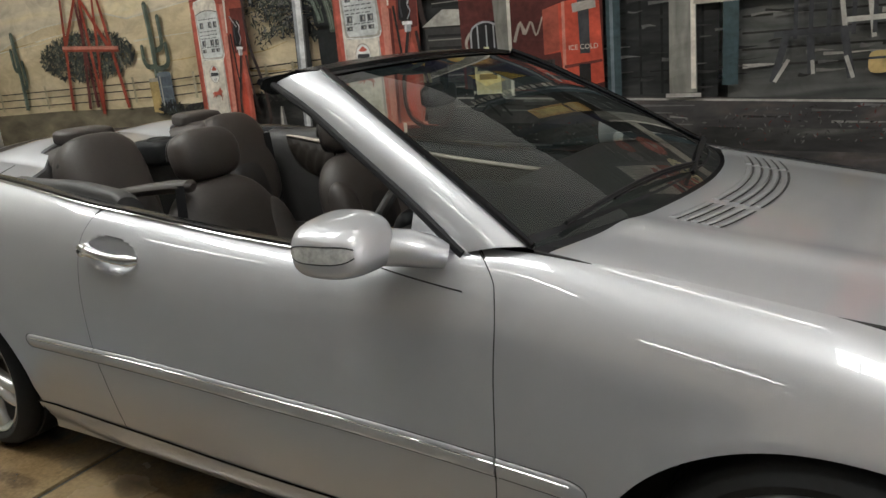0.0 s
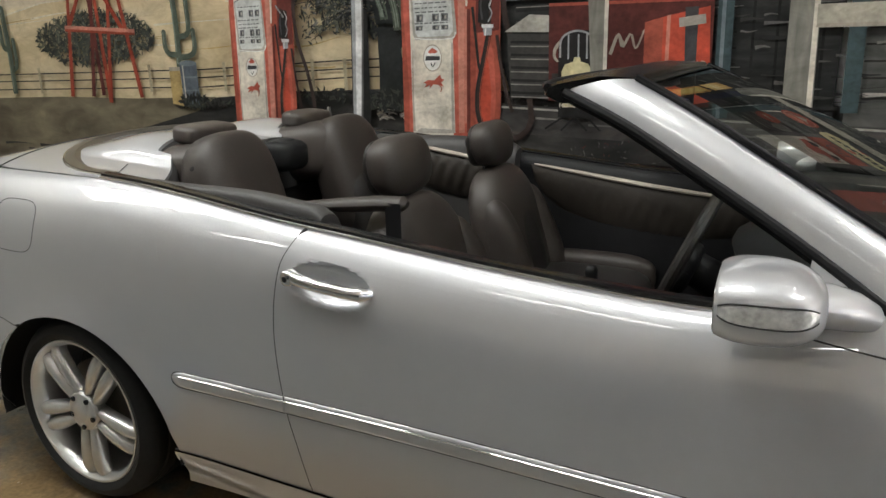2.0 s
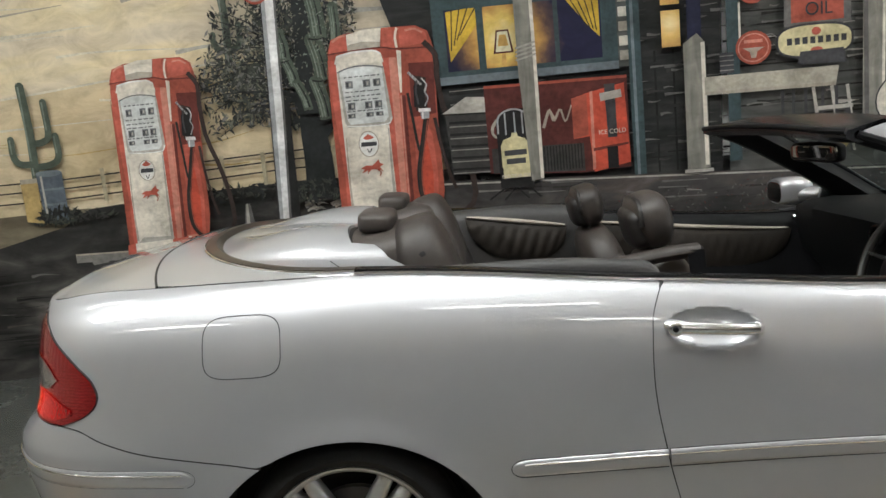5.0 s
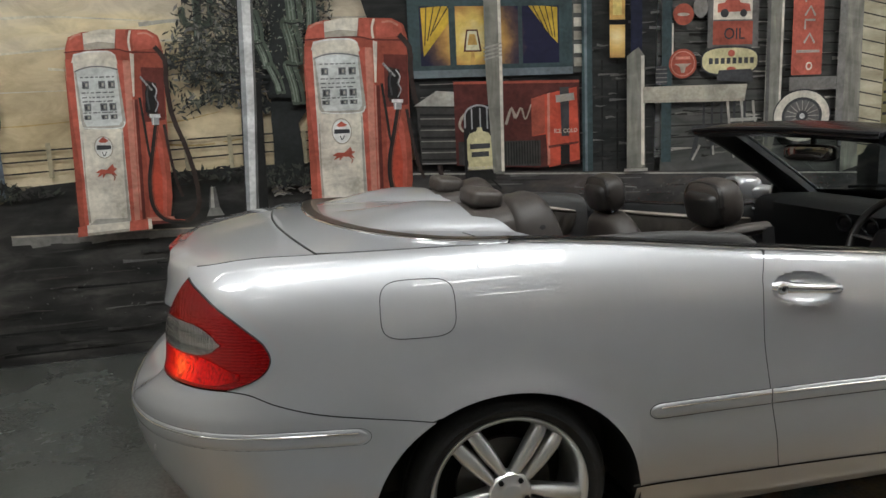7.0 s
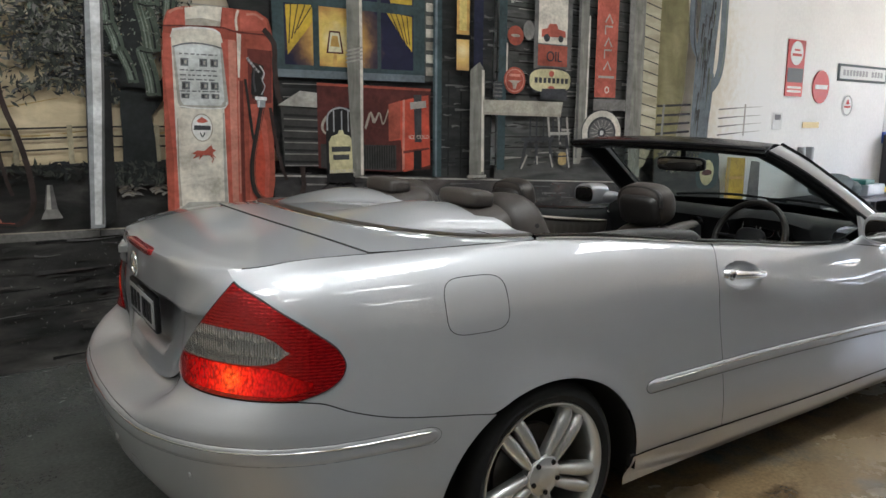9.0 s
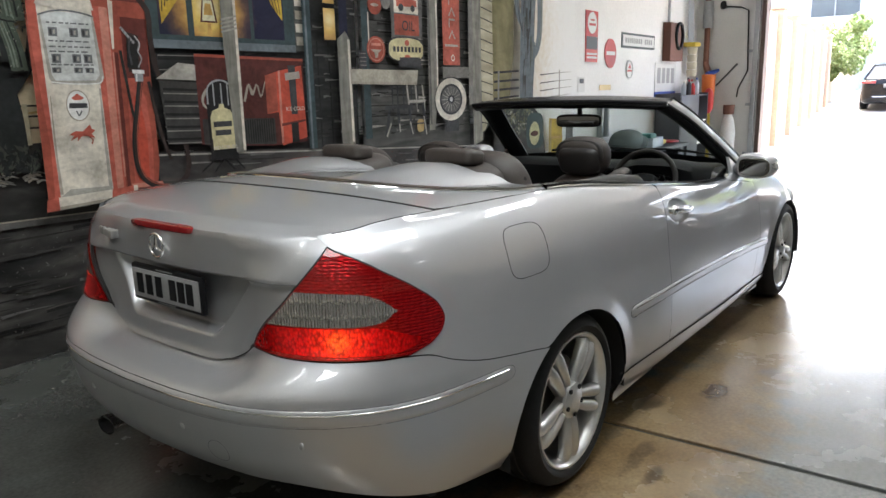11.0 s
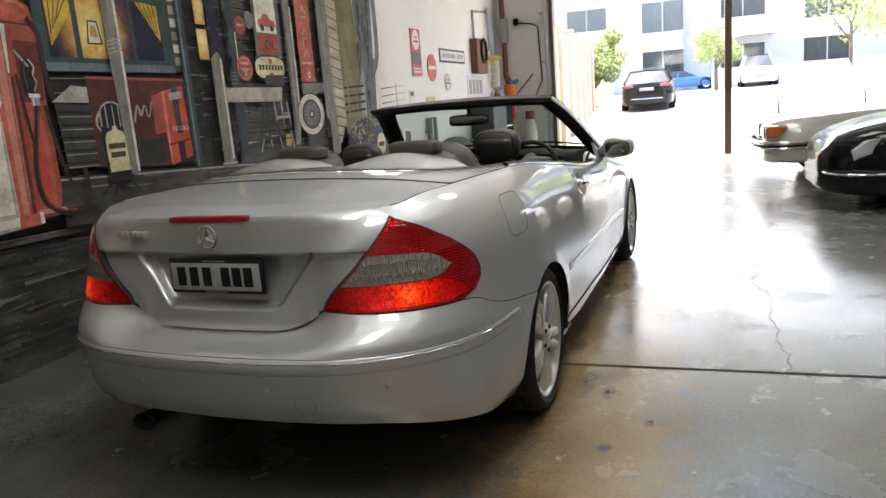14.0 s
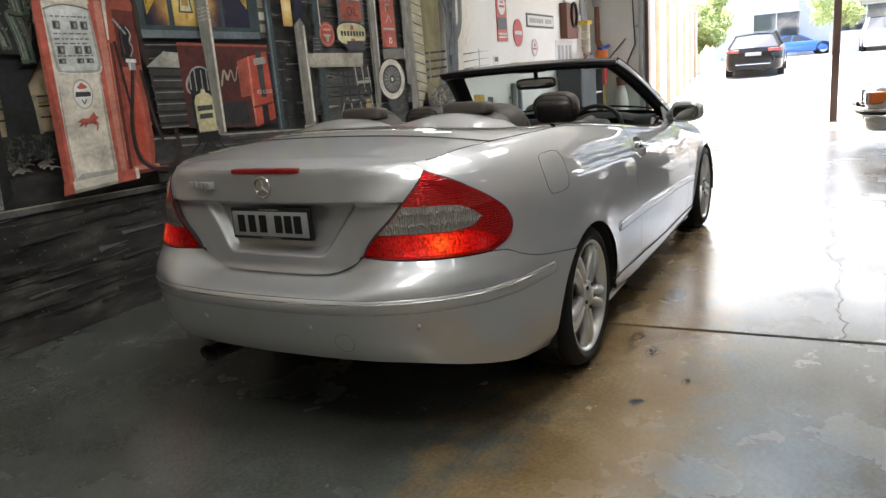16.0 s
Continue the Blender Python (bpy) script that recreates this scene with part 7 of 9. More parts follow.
# header
rows = []
for u in np.linspace(-1, 1, 41):
    b = 1 - abs(u) ** 2.2
    fx, fz = 1.700 + 0.045 * b, 1.322 + 0.020 * b
    rx, rz = 1.468 + 0.035 * b + 0.045 * abs(u) ** 10, 1.301 + 0.014 * b
    yf, yr = 0.556 * u, 0.600 * u
    rows.append([(fx + 0.004, yf, fz - 0.012), (fx, yf, fz + 0.002), (0.6 * fx + 0.4 * rx, 0.6 * yf + 0.4 * yr, fz + 0.008), (rx + 0.03, yr, rz + 0.015), (rx, yr, rz + 0.006), (rx - 0.004, yr, rz - 0.012), (rx + 0.03, yr * 0.99, rz - 0.030), (fx - 0.06, yf * 0.98, fz - 0.052), (fx - 0.02, yf * 0.98, fz - 0.030), (fx + 0.004, yf, fz - 0.012)])
part("header", Geo().grid(rows, flip=True).add([rows[0][k] for k in range(9)], [tuple(range(9))]).add([rows[-1][k] for k in range(9)], [tuple(range(9))], 0, True), GLOSSBLACK, frame_thing, "black windscreen header")
part("header_seal", Geo().tube([r[4] for r in rows], 0.010, 8), BLACK, frame_thing)


def glass_point(u, v):
    p = rail(F_PTS, v)
    b = 1 - abs(u) ** 2.0
    return (p[0] + b * (0.20 * (1 - v) + 0.045 * v) - 0.004, p[1] * u, p[2] - 0.006 + b * (0.016 + 0.010 * math.sin(math.pi * v)))


rows = [[glass_point(u, v) for v in np.linspace(0.0, 1, 18)] for u in np.linspace(-1, 1, 40)]
screen = part("windscreen", Geo().grid(rows), GLASS, frame_thing, "slightly tinted windscreen glass")
screen.visible_shadow = False
# dark band along the top and the foot of the glass
part("screen_shade_band", Geo().grid([[tuple(np.array(glass_point(u, v)) + (0.003, 0, 0.003)) for v in np.linspace(0.955, 1.0, 3)] for u in np.linspace(-1, 1, 40)]), GLOSSBLACK, frame_thing)
# cowl and wipers
HOOD_REAR = lambda y: 2.405 + 0.175 * (1 - np.clip(np.abs(y) / 0.74, 0, 1) ** 2.0)
rows = []
for u in np.linspace(-1, 1, 40):
    g = glass_point(u, 0.045)
    hx = float(HOOD_REAR(g[1])) + 0.02
    rows.append([(g[0] + 0.003, g[1], g[2] + 0.001), (g[0] * 0.5 + hx * 0.5, g[1], 0.918 + 0.006 * (1 - u * u)), (hx + 0.02, g[1], 0.900)])
part("cowl", Geo().grid(rows), BLACK, CAR, "black plastic cowl below the windscreen")
for y0, y1 in ((-0.10, 0.56), (-0.62, 0.02)):
    arm = []
    for t in np.linspace(0, 1, 12):
        y = y0 + (y1 - y0) * t
        p = glass_point(y / 0.72, 0.035 + 0.05 * math.sin(math.pi * t * 0.9))
        arm.append((p[0] + 0.014, p[1], p[2] + 0.014))
    part("wiper", Geo().tube(arm, 0.006, 6).tube([tuple(np.array(a) + (0.004, 0, -0.006)) for a in arm[3:]], 0.0045, 6), BLACK, CAR, "black windscreen wiper")

# bonnet
NOSE_X = 3.50


def bonnet_z(x, y):
    e = pchip([2.2, 2.36, 2.548, 2.783, 3.015, 3.3, 3.55], [0.938, 0.926, 0.892, 0.851, 0.814, 0.760, 0.700], x)
    w = pchip([2.2, 2.94, 3.45], [0.752, 0.712, 0.62], x)
    f = np.clip(np.abs(y) / w, 0, 1)
    crown = pchip([2.2, 2.6, 3.1, 3.55], [0.030, 0.052, 0.052, 0.03], x)
    ridge = 0.009 * np.exp(-((np.abs(y) - (0.50 - 0.10 * (x - 2.6))) / 0.05) ** 2)
    return e + crown * (1 - f ** 2.4) + ridge * (f < 0.99)


bon = []
for u in np.linspace(-1, 1, 61):
    row = []
    xr = float(HOOD_REAR(u * 0.745))
    xf = NOSE_X + 0.10 * (1 - u * u) - 0.08 * abs(u) ** 6
    for t in np.linspace(0, 1, 40):
        x = xr + (xf - xr) * t
        w = float(pchip([2.2, 2.4, 2.94, 3.45, 3.7], [0.752, 0.742, 0.707, 0.615, 0.55], x))
        row.append((x, u * w, float(bonnet_z(x, u * w))))
    first = row[0]
    bon.append([(first[0] + 0.012, first[1], first[2] - 0.025), (first[0], first[1], first[2] - 0.004)] + row[1:])
part("bonnet", Geo().grid(bon), SILVER, CAR, "silver bonnet", angle=50)
for sd in (-1, 1):
    part("joint_filler", Geo().tube([(x, sd * float(pchip([2.2, 2.4, 2.94, 3.45], [0.754, 0.744, 0.7095, 0.617], x)), float(bonnet_z(x, 0.9)) - 0.003) for x in np.linspace(2.38, 3.42, 40)], 0.0036, 8), SEAM, CAR)
# louvres on the bonnet, three blocks in an arc
for blk in ((-0.43, -0.27), (-0.23, 0.23), (0.27, 0.43)):
    for k in range(5):
        pts = []
        for y in np.linspace(blk[0], blk[1], 12):
            x = float(HOOD_REAR(y)) + 0.075 + 0.024 * k - 0.02 * (abs(y) / 0.5) ** 2
            pts.append((x, y, float(bonnet_z(x, y)) + 0.001))
        part("bonnet_louvre", Geo().tube(pts, 0.0088, 8, squash=0.45), SILVER, CAR)
        part("louvre_slot", Geo().tube([(a + 0.012, b, c - 0.001) for a, b, c in pts], 0.0030, 6, squash=0.3), SEAM, CAR)

# door mirrors
for sd in (-1, 1):
    mir = thing("door_mirror", "", "")
    mir.parent = CAR
    mc, mh, e1, e2, back = (2.008, sd * 0.922, 0.958), (0.106, 0.101, 0.070), 0.66, 0.72, 0.86
    part("mirror_shell", Geo().blob(mc, mh, e1, e2, 28, shape=lambda p: (max(p[0] * (1.0 if p[0] > 0 else back), -0.62), p[1], (p[2] if p[2] > 0 else p[2] * 0.92) * (1.0 - 0.10 * (p[1] * sd) - 0.12 * max(0, p[0]) ** 2))), SILVER, mir, "silver mirror shell")
    part("mirror_foot", Geo().tube([(2.02, sd * 0.876, 0.944), (2.07, sd * 0.848, 0.940), (2.115, sd * 0.824, 0.934), (2.15, sd * 0.800, 0.922), (2.18, sd * 0.778, 0.908)], [0.050, 0.058, 0.057, 0.052, 0.040], 18, squash=0.72), SILVER, mir)
    rows = []
    for a in np.linspace(0, 1, 30):
        ang = radians(36 + 86 * a)
        row = []
        for q, o in ((-1.1, -0.004), (-1, 0.0012), (0, 0.0025), (1, 0.0012), (1.1, -0.004)):
            z = 0.966 + q * 0.0185 * (1 - 0.55 * abs(2 * a - 1) ** 3)
            k = max(0.0, 1 - (abs(z - mc[2]) / (mh[2] * 0.88)) ** (2 / e1)) ** (e1 / 2)
            cx, cy = math.copysign(abs(math.cos(ang)) ** e2, math.cos(ang)), math.sin(ang) ** e2
            row.append((mc[0] + (mh[0] * k + o) * cx * (1.0 if cx > 0 else back), sd * (abs(mc[1]) + (mh[1] * k + o) * cy), z))
        rows.append(row)
    part("indicator_lens", Geo().grid(rows), INDICATOR, mir, "clear indicator strip")
    for k in (1, 3):
        part("lens_edge", Geo().tube([(r[k][0], r[k][1], r[k][2]) for r in rows], 0.0016, 6), SEAM, mir)
    part("mirror_glass", Geo().blob((1.9425, sd * 0.922, 0.957), (0.004, 0.079, 0.049), 0.6, 0.6, 18), DIMMIRROR, mir, "mirror glass")
    tri = Geo().add([(2.075, sd * 0.775, 0.900), (2.245, sd * 0.782, 0.915), (2.085, sd * 0.742, 1.012), (2.075, sd * 0.755, 0.900), (2.235, sd * 0.763, 0.915), (2.085, sd * 0.727, 1.012)], [(0, 1, 2), (5, 4, 3), (0, 2, 5, 3), (0, 3, 4, 1), (1, 4, 5, 2)])
    part("mirror_triangle", tri, SILVER, mir, smooth=False)


# seats
def tilt(deg):
    return Matrix.Rotation(radians(deg), 3, "Y")


def front_seat(y, dx, drop):
    st = thing("front_seat", "", "")
    st.parent = CAR
    st.matrix_basis = pose(dx, 0, drop)
    back = tilt(-17)
    part("cushion", Geo().blob((1.20, y, 0.50), (0.27, 0.22, 0.09), 0.5, 0.5, 16), LEATHER, st)
    for d in (-1, 1):
        part("cushion_bolster", Geo().blob((1.20, y + d * 0.225, 0.53), (0.26, 0.055, 0.09), 0.6, 0.6, 14), FABRIC, st)
        part("back_bolster", Geo().blob((0.985, y + d * 0.178, 0.690), (0.075, 0.070, 0.215), 0.75, 0.85, 18, turn=back, shape=lambda p: (p[0] * (1 - 0.25 * p[2]), p[1], p[2])), FABRIC, st)
        part("headrest_post", Geo().tube([(0.862, y + d * 0.070, 0.94), (0.835, y + d * 0.070, 1.04)], 0.007, 8), CHROME, st, "chrome headrest post")
    part("backrest", Geo().blob((0.930, y, 0.735), (0.090, 0.240, 0.272), 0.62, 0.72, 26, turn=back, shape=lambda p: (p[0], p[1] * (1 - 0.20 * max(0, p[2]) ** 2), p[2])), FABRIC, st)
    part("back_insert", Geo().blob((0.992, y, 0.70), (0.045, 0.125, 0.20), 0.75, 0.8, 18, turn=back), LEATHER, st)
    ring = [Vector((0.992, y, 0.70)) + back @ Vector((0.030, 0.118 * math.cos(a), 0.190 * math.sin(a))) for a in np.linspace(-0.5, math.pi + 0.5, 36)]
    part("insert_piping", Geo().tube([tuple(q) for q in ring], 0.0055, 8), FABRIC, st)
    part("headrest", Geo().blob((0.850, y, 1.082), (0.062, 0.132, 0.088), 0.62, 0.68, 20, turn=tilt(-12), shape=lambda p: (p[0] * (1 + 0.25 * (p[2] < 0) * p[2]), p[1] * (1 - 0.10 * p[2] ** 2), p[2])), FABRIC, st)
    part("headrest_pad", Geo().blob((0.822, y, 1.066), (0.052, 0.105, 0.066), 0.5, 0.6, 16, turn=tilt(-12)), LEATHER, st)
    ring = [(0.822 - 0.018, y + 0.112 * math.copysign(abs(math.cos(a)) ** 0.6, math.cos(a)), 1.075 + 0.076 * math.copysign(abs(math.sin(a)) ** 0.6, math.sin(a))) for a in np.linspace(0, math.pi, 30)]
    part("headrest_seam", Geo().tube(ring, 0.010, 8), LEATHER, st)
    return st


front_seat(-0.405, 0.150, 0.0)
front_seat(0.405, 0.092, -0.035)


def rear_seat(y):
    st = thing("rear_seat", "", "")
    st.parent = CAR
    sd = -1 if y < 0 else 1
    part("cushion", Geo().blob((0.52, y, 0.52), (0.24, 0.25, 0.09), 0.5, 0.5, 14), LEATHER, st)
    part("shoulder_shell", Geo().blob((0.170, sd * 0.305, 1.012), (0.166, 0.182, 0.122), 0.56, 0.58, 26, turn=tilt(-6), shape=lambda p: (p[0], p[1] * (1 - 0.12 * max(0, p[0])), p[2] * (1 - 0.18 * max(0, sd * p[1])))), SHELL, st, "brown-grey shell behind the backrest")
    part("backrest", Geo().blob((0.318, sd * 0.352, 0.915), (0.098, 0.186, 0.246), 0.52, 0.62, 30, turn=tilt(-14), shape=lambda p: (p[0] * (1 - 0.10 * max(0, p[2])), p[1] * (1 - 0.10 * max(0, p[2]) ** 2), p[2] * (1 - 0.10 * max(0, sd * p[1]) ** 2))), FABRIC, st)
    part("back_insert", Geo().blob((0.400, y, 0.80), (0.055, 0.120, 0.15), 0.7, 0.8, 16, turn=tilt(-12)), LEATHER, st)
    part("headrest", Geo().blob((0.140, sd * 0.292, 1.147), (0.060, 0.118, 0.034), 0.5, 0.45, 20, turn=tilt(5)), SHELL, st, "padded head roll on the deck")
    part("belt_opening", Geo().blob((0.293, sd * 0.490, 1.042), (0.036, 0.034, 0.036), 0.9, 0.8, 14, turn=tilt(-20)), VOID, st, "dark seat-belt opening")
    if sd > 0:
        part("belt", Geo().grid([[(0.385 + 0.05 * t, sd * (0.490 - 0.02 * t) + q, 1.045 - 0.40 * t) for q in (-0.022, 0.022)] for t in np.linspace(0, 1, 6)]), BLACK, st)
    return st


for y in (-0.315, 0.315):
    rear_seat(y)
part("rear_centre_console", Geo().blob((0.20, 0.0, 1.03), (0.12, 0.085, 0.06), 0.5, 0.5, 14), DASH, CAR)
part("console_vent", Geo().blob((0.235, 0.0, 1.078), (0.05, 0.05, 0.018), 0.8, 0.7, 12), VOID, CAR)
part("console_vent_rim", Geo().tube([(0.235 + 0.052 * math.cos(a), 0.056 * math.sin(a), 1.083 - 0.1 * 0.05 * math.cos(a)) for a in np.linspace(0, 2 * math.pi, 31)], 0.008, 8), DASH, CAR)

# side trims of the rear cabin, door cards
for sd in (-1, 1):
    rows = []
    for x in np.linspace(0.27, 0.945, 36):
        k = min(1.0, max(0.0, (x - 0.27) / 0.50))
        end = max(0.0, (x - 0.90) / 0.045) ** 2
        zt = float(shoulder(x)) + 0.004 + 0.040 * k * k * (3 - 2 * k) - 0.020 * end
        yo = float(-body(x, shoulder(x))[1]) - 0.047
        rows.append([(x, sd * (yo - d), zt - h) for d, h in ((0.0, 0.045), (0.001, 0.022), (0.006, 0.008), (0.018, 0.001), (0.038, 0.0), (0.060, 0.006), (0.080, 0.020), (0.092, 0.045), (0.098, 0.09))] + [(x, sd * (yo - 0.105), 0.78), (x, sd * (yo - 0.11), 0.30)])
    part("rear_side_trim", Geo().grid(rows, flip=sd < 0).add(rows[-1], [tuple(range(11))]), SIDETRIM, CAR, "dark grey rear side trim", angle=70)
    rows = []
    for x in np.linspace(0.945, 2.28, 30):
        yo = float(-body(x, shoulder(x))[1]) - 0.05
        zt = float(shoulder(x)) + 0.004
        rows.append([(x, sd * yo, zt), (x, sd * (yo - 0.020), zt - 0.012), (x, sd * (yo - 0.035), zt - 0.06), (x, sd * (yo - 0.030), zt - 0.20), (x, sd * (yo - 0.055), zt - 0.26), (x, sd * (yo - 0.05), 0.30)])
    card = part("door_card", Geo().grid(rows, flip=sd < 0), BLACK, DOORS[-sd], "black door lining", angle=50)

    def lens(x0, x1, zt, zb, off, nm, lab, mat, pleats, parent):
        rows_ = []
        for t in np.linspace(0, 1, 60):
            x = x0 + (x1 - x0) * t
            yo = float(-body(x, shoulder(x))[1]) - off
            f = math.sqrt(max(0.0, 1 - abs(2 * t - 1) ** 2.6))
            top = float(shoulder(x)) + zt - 0.030 * t
            bot = top - (zt - zb) * f - 0.001
            rows_.append([(x, sd * (yo - 0.020 * f * math.sin(math.pi * q) ** 0.7 - 0.004 * math.sin((x + 0.35 * q * (zt - zb)) * pleats) * f * (0.2 < q < 0.9)), top + (bot - top) * q) for q in np.linspace(0, 1, 14)])
        part(nm, Geo().grid(rows_, flip=sd < 0), mat, parent, lab, angle=60)
        part("pale_trim_strip", Geo().tube([(r[0][0], r[0][1] - sd * 0.004, r[0][2] + 0.003) for r in rows_[1:-1]], [0.004 + 0.009 * math.sin(math.pi * k / 57) ** 0.5 for k in range(58)], 8, squash=0.8), WOODTRIM, parent, "pale trim strip")
    lens(1.00, 1.92, -0.036, -0.245, 0.088, "pleated_insert", "pleated dark brown leather insert", PLEAT, 120, card)
    lens(0.42, 0.88, -0.012, -0.19, 0.160, "side_insert", "pleated dark brown leather insert", PLEAT, 120, CAR)
    part("inner_handle", Geo().tube([(1.93, sd * (0.70), 0.865), (1.97, sd * 0.685, 0.868), (2.03, sd * 0.69, 0.862)], 0.009, 8), CHROME, card, "chrome inner door handle")

# seat-belt arm beside the right front seat
arm = [(0.58, -0.636, 0.958), (0.72, -0.616, 0.974), (0.90, -0.592, 0.992), (1.03, -0.576, 1.002), (1.10, -0.569, 1.004), (1.112, -0.568, 1.002)]
part("belt_arm", Geo().tube(arm, [0.016, 0.022, 0.028, 0.031, 0.029, 0.014], 12, squash=0.72), FABRIC, CAR, "brown-grey seat-belt presenter arm")
part("belt_strap", Geo().grid([[(1.085 + q + 0.01 * t, -(0.600 + 0.02 * t), 1.010 - 0.28 * t) for q in (-0.024, 0.024)] for t in np.linspace(0, 1, 5)]), BLACK, CAR)

# dashboard, steering wheel, console, interior mirror
rows = []
for y in np.linspace(-0.70, 0.70, 57):
    hood = math.exp(-((y + 0.37) / 0.17) ** 4) * 0.045
    curve_in = 0.05 * (y / 0.7) ** 2
    rows.append([(2.50, y, 0.905), (2.30, y, 0.935), (2.12, y, 0.945 + 0.5 * hood), (2.00 - hood * 0.6, y, 0.938 + hood), (1.965 - hood - curve_in * 0.3, y, 0.915 + hood * 0.7), (1.985 - curve_in, y, 0.86), (2.02 - curve_in, y, 0.72), (2.06, y, 0.60), (2.16, y, 0.45)])
part("dashboard", Geo().grid(rows, flip=True), DASH, CAR, "dark grey dashboard", angle=60)
part("instrument_cluster", Geo().blob((1.975, -0.37, 0.892), (0.025, 0.15, 0.055), 0.4, 0.5, 14), GLOSSBLACK, CAR)
for dy in (-0.10, 0.0, 0.10):
    part("dial", Geo().tube([(1.949, -0.37 + dy + 0.040 * math.cos(a), 0.892 + 0.040 * math.sin(a)) for a in np.linspace(0, 2 * math.pi, 25)], 0.004, 6), CHROME, CAR)
for y in (-0.64, 0.62, -0.10, 0.06):
    part("air_vent", Geo().tube([(1.962, y + 0.042 * math.cos(a), 0.868 + 0.036 * math.sin(a)) for a in np.linspace(0, 2 * math.pi, 25)], 0.007, 8).blob((1.972, y, 0.868), (0.012, 0.038, 0.032), 0.8, 0.8, 10), GLOSSBLACK, CAR)
sw = thing("steering_wheel", "", "")
sw.parent = CAR
sw.matrix_basis = pose(1.795, -0.37, 0.862, 0, 24, 0)
part("rim", Geo().tube([(0, 0.185 * math.cos(a), 0.185 * math.sin(a)) for a in np.linspace(0, 2 * math.pi, 61)], 0.0155, 10, cap=False), LEATHER, sw, "black leather rim")
part("boss", Geo().blob((0.012, 0, -0.01), (0.03, 0.075, 0.065), 0.6, 0.6, 14), BLACK, sw)
for a in (0.0, math.pi, -math.pi / 2 + 0.35, -math.pi / 2 - 0.35):
    part("spoke", Geo().tube([(0.01, 0.05 * math.cos(a), 0.05 * math.sin(a)), (0.0, 0.18 * math.cos(a), 0.18 * math.sin(a))], [0.022, 0.014], 8, squash=0.5), CHROME if abs(a) in (0.0, math.pi) else BLACK, sw)
part("column", Geo().tube([(0.03, 0, 0), (0.25, 0, -0.02)], [0.045, 0.06], 12), BLACK, sw)
part("centre_console", Geo().box((0.75, -0.13, 0.24), (2.05, 0.13, 0.58), 0, 0.04).blob((0.98, 0, 0.62), (0.16, 0.11, 0.05), 0.5, 0.4, 12), BLACK, CAR)
part("gear_lever", Geo().tube([(1.48, 0, 0.56), (1.46, 0, 0.68)], [0.012, 0.02], 10).blob((1.46, 0, 0.69), (0.020, 0.022, 0.026), 0.8, 0.8, 10), BLACK, CAR)
mirror_in = thing("interior_mirror", "", "")
mirror_in.parent = CAR
part("mirror_body", Geo().blob((1.715, -0.005, 1.208), (0.022, 0.132, 0.037), 0.45, 0.45, 16, turn=Matrix.Rotation(radians(12), 3, "Z")), BLACK, mirror_in)
part("mirror_glass", Geo().blob((1.699, -0.008, 1.208), (0.008, 0.124, 0.031), 0.4, 0.4, 14, turn=Matrix.Rotation(radians(12), 3, "Z")), DIMMIRROR, mirror_in)
part("mirror_arm", Geo().tube([(1.73, -0.003, 1.225), (1.735, 0.0, 1.27), (1.72, 0.0, 1.315)], [0.016, 0.014, 0.03], 10), BLACK, mirror_in)
part("sensor_pod", Geo().blob((1.66, 0.0, 1.300), (0.05, 0.12, 0.022), 0.6, 0.6, 12), BLACK, mirror_in)
# ---- outside the doorway ----
DRIVE = material("pale_concrete_drive", (0.34, 0.335, 0.325), 0.75, 0, vary=0.10, big=0.6, fine=9, bump=0.2, bscale=8)
BRICK = material("salmon_brickwork", (0.56, 0.42, 0.31), 0.8, 0, vary=0.16, big=1.5, fine=14, bump=0.4, bscale=14)
LEAF = material("green_leaves", (0.20, 0.27, 0.07), 0.55, 0, vary=0.35, big=3, fine=30)
LEAFB = material("yellow_green_leaves", (0.30, 0.35, 0.12), 0.55, 0, vary=0.35, big=3, fine=30)
BARK = material("bark", (0.12, 0.09, 0.065), 0.85, 0, vary=0.25, bump=0.5, bscale=30)
RENDERGREY = material("grey_facade", (0.60, 0.57, 0.54), 0.75, 0, vary=0.08, big=0.3, fine=3)
RENDERWHITE = material("white_facade", (0.70, 0.68, 0.65), 0.75, 0, vary=0.06, big=0.3, fine=3)


def ground_z(x):
    return float(pchip([8.0, 8.6, 16, 27, 40, 60, 400], [-0.005, 0.0, 0.20, 0.60, 0.80, 0.9, 0.95], x))


xs_ = [8.42, 8.6, 9.5, 11, 13, 16, 19, 22, 25, 28, 32, 36, 40, 48, 60, 90, 150, 260, 400]
ys_ = [-260, -120, -60, -30, -15, -8, -4, 0, 3, 6, 10, 20, 45, 100, 260]
tagged(part("ground", Geo().grid([[(x, y, ground_z(x) - 0.004) for y in ys_] for x in xs_]), DRIVE, None), "pale concrete driveway rising to the street", "ground", "", "structure")
tagged(part("threshold", Geo().box((8.256, -5.6, -0.15), (8.42, 3.277, -0.002)), DRIVE, None, smooth=False), "concrete threshold strip", "threshold", "", "structure")

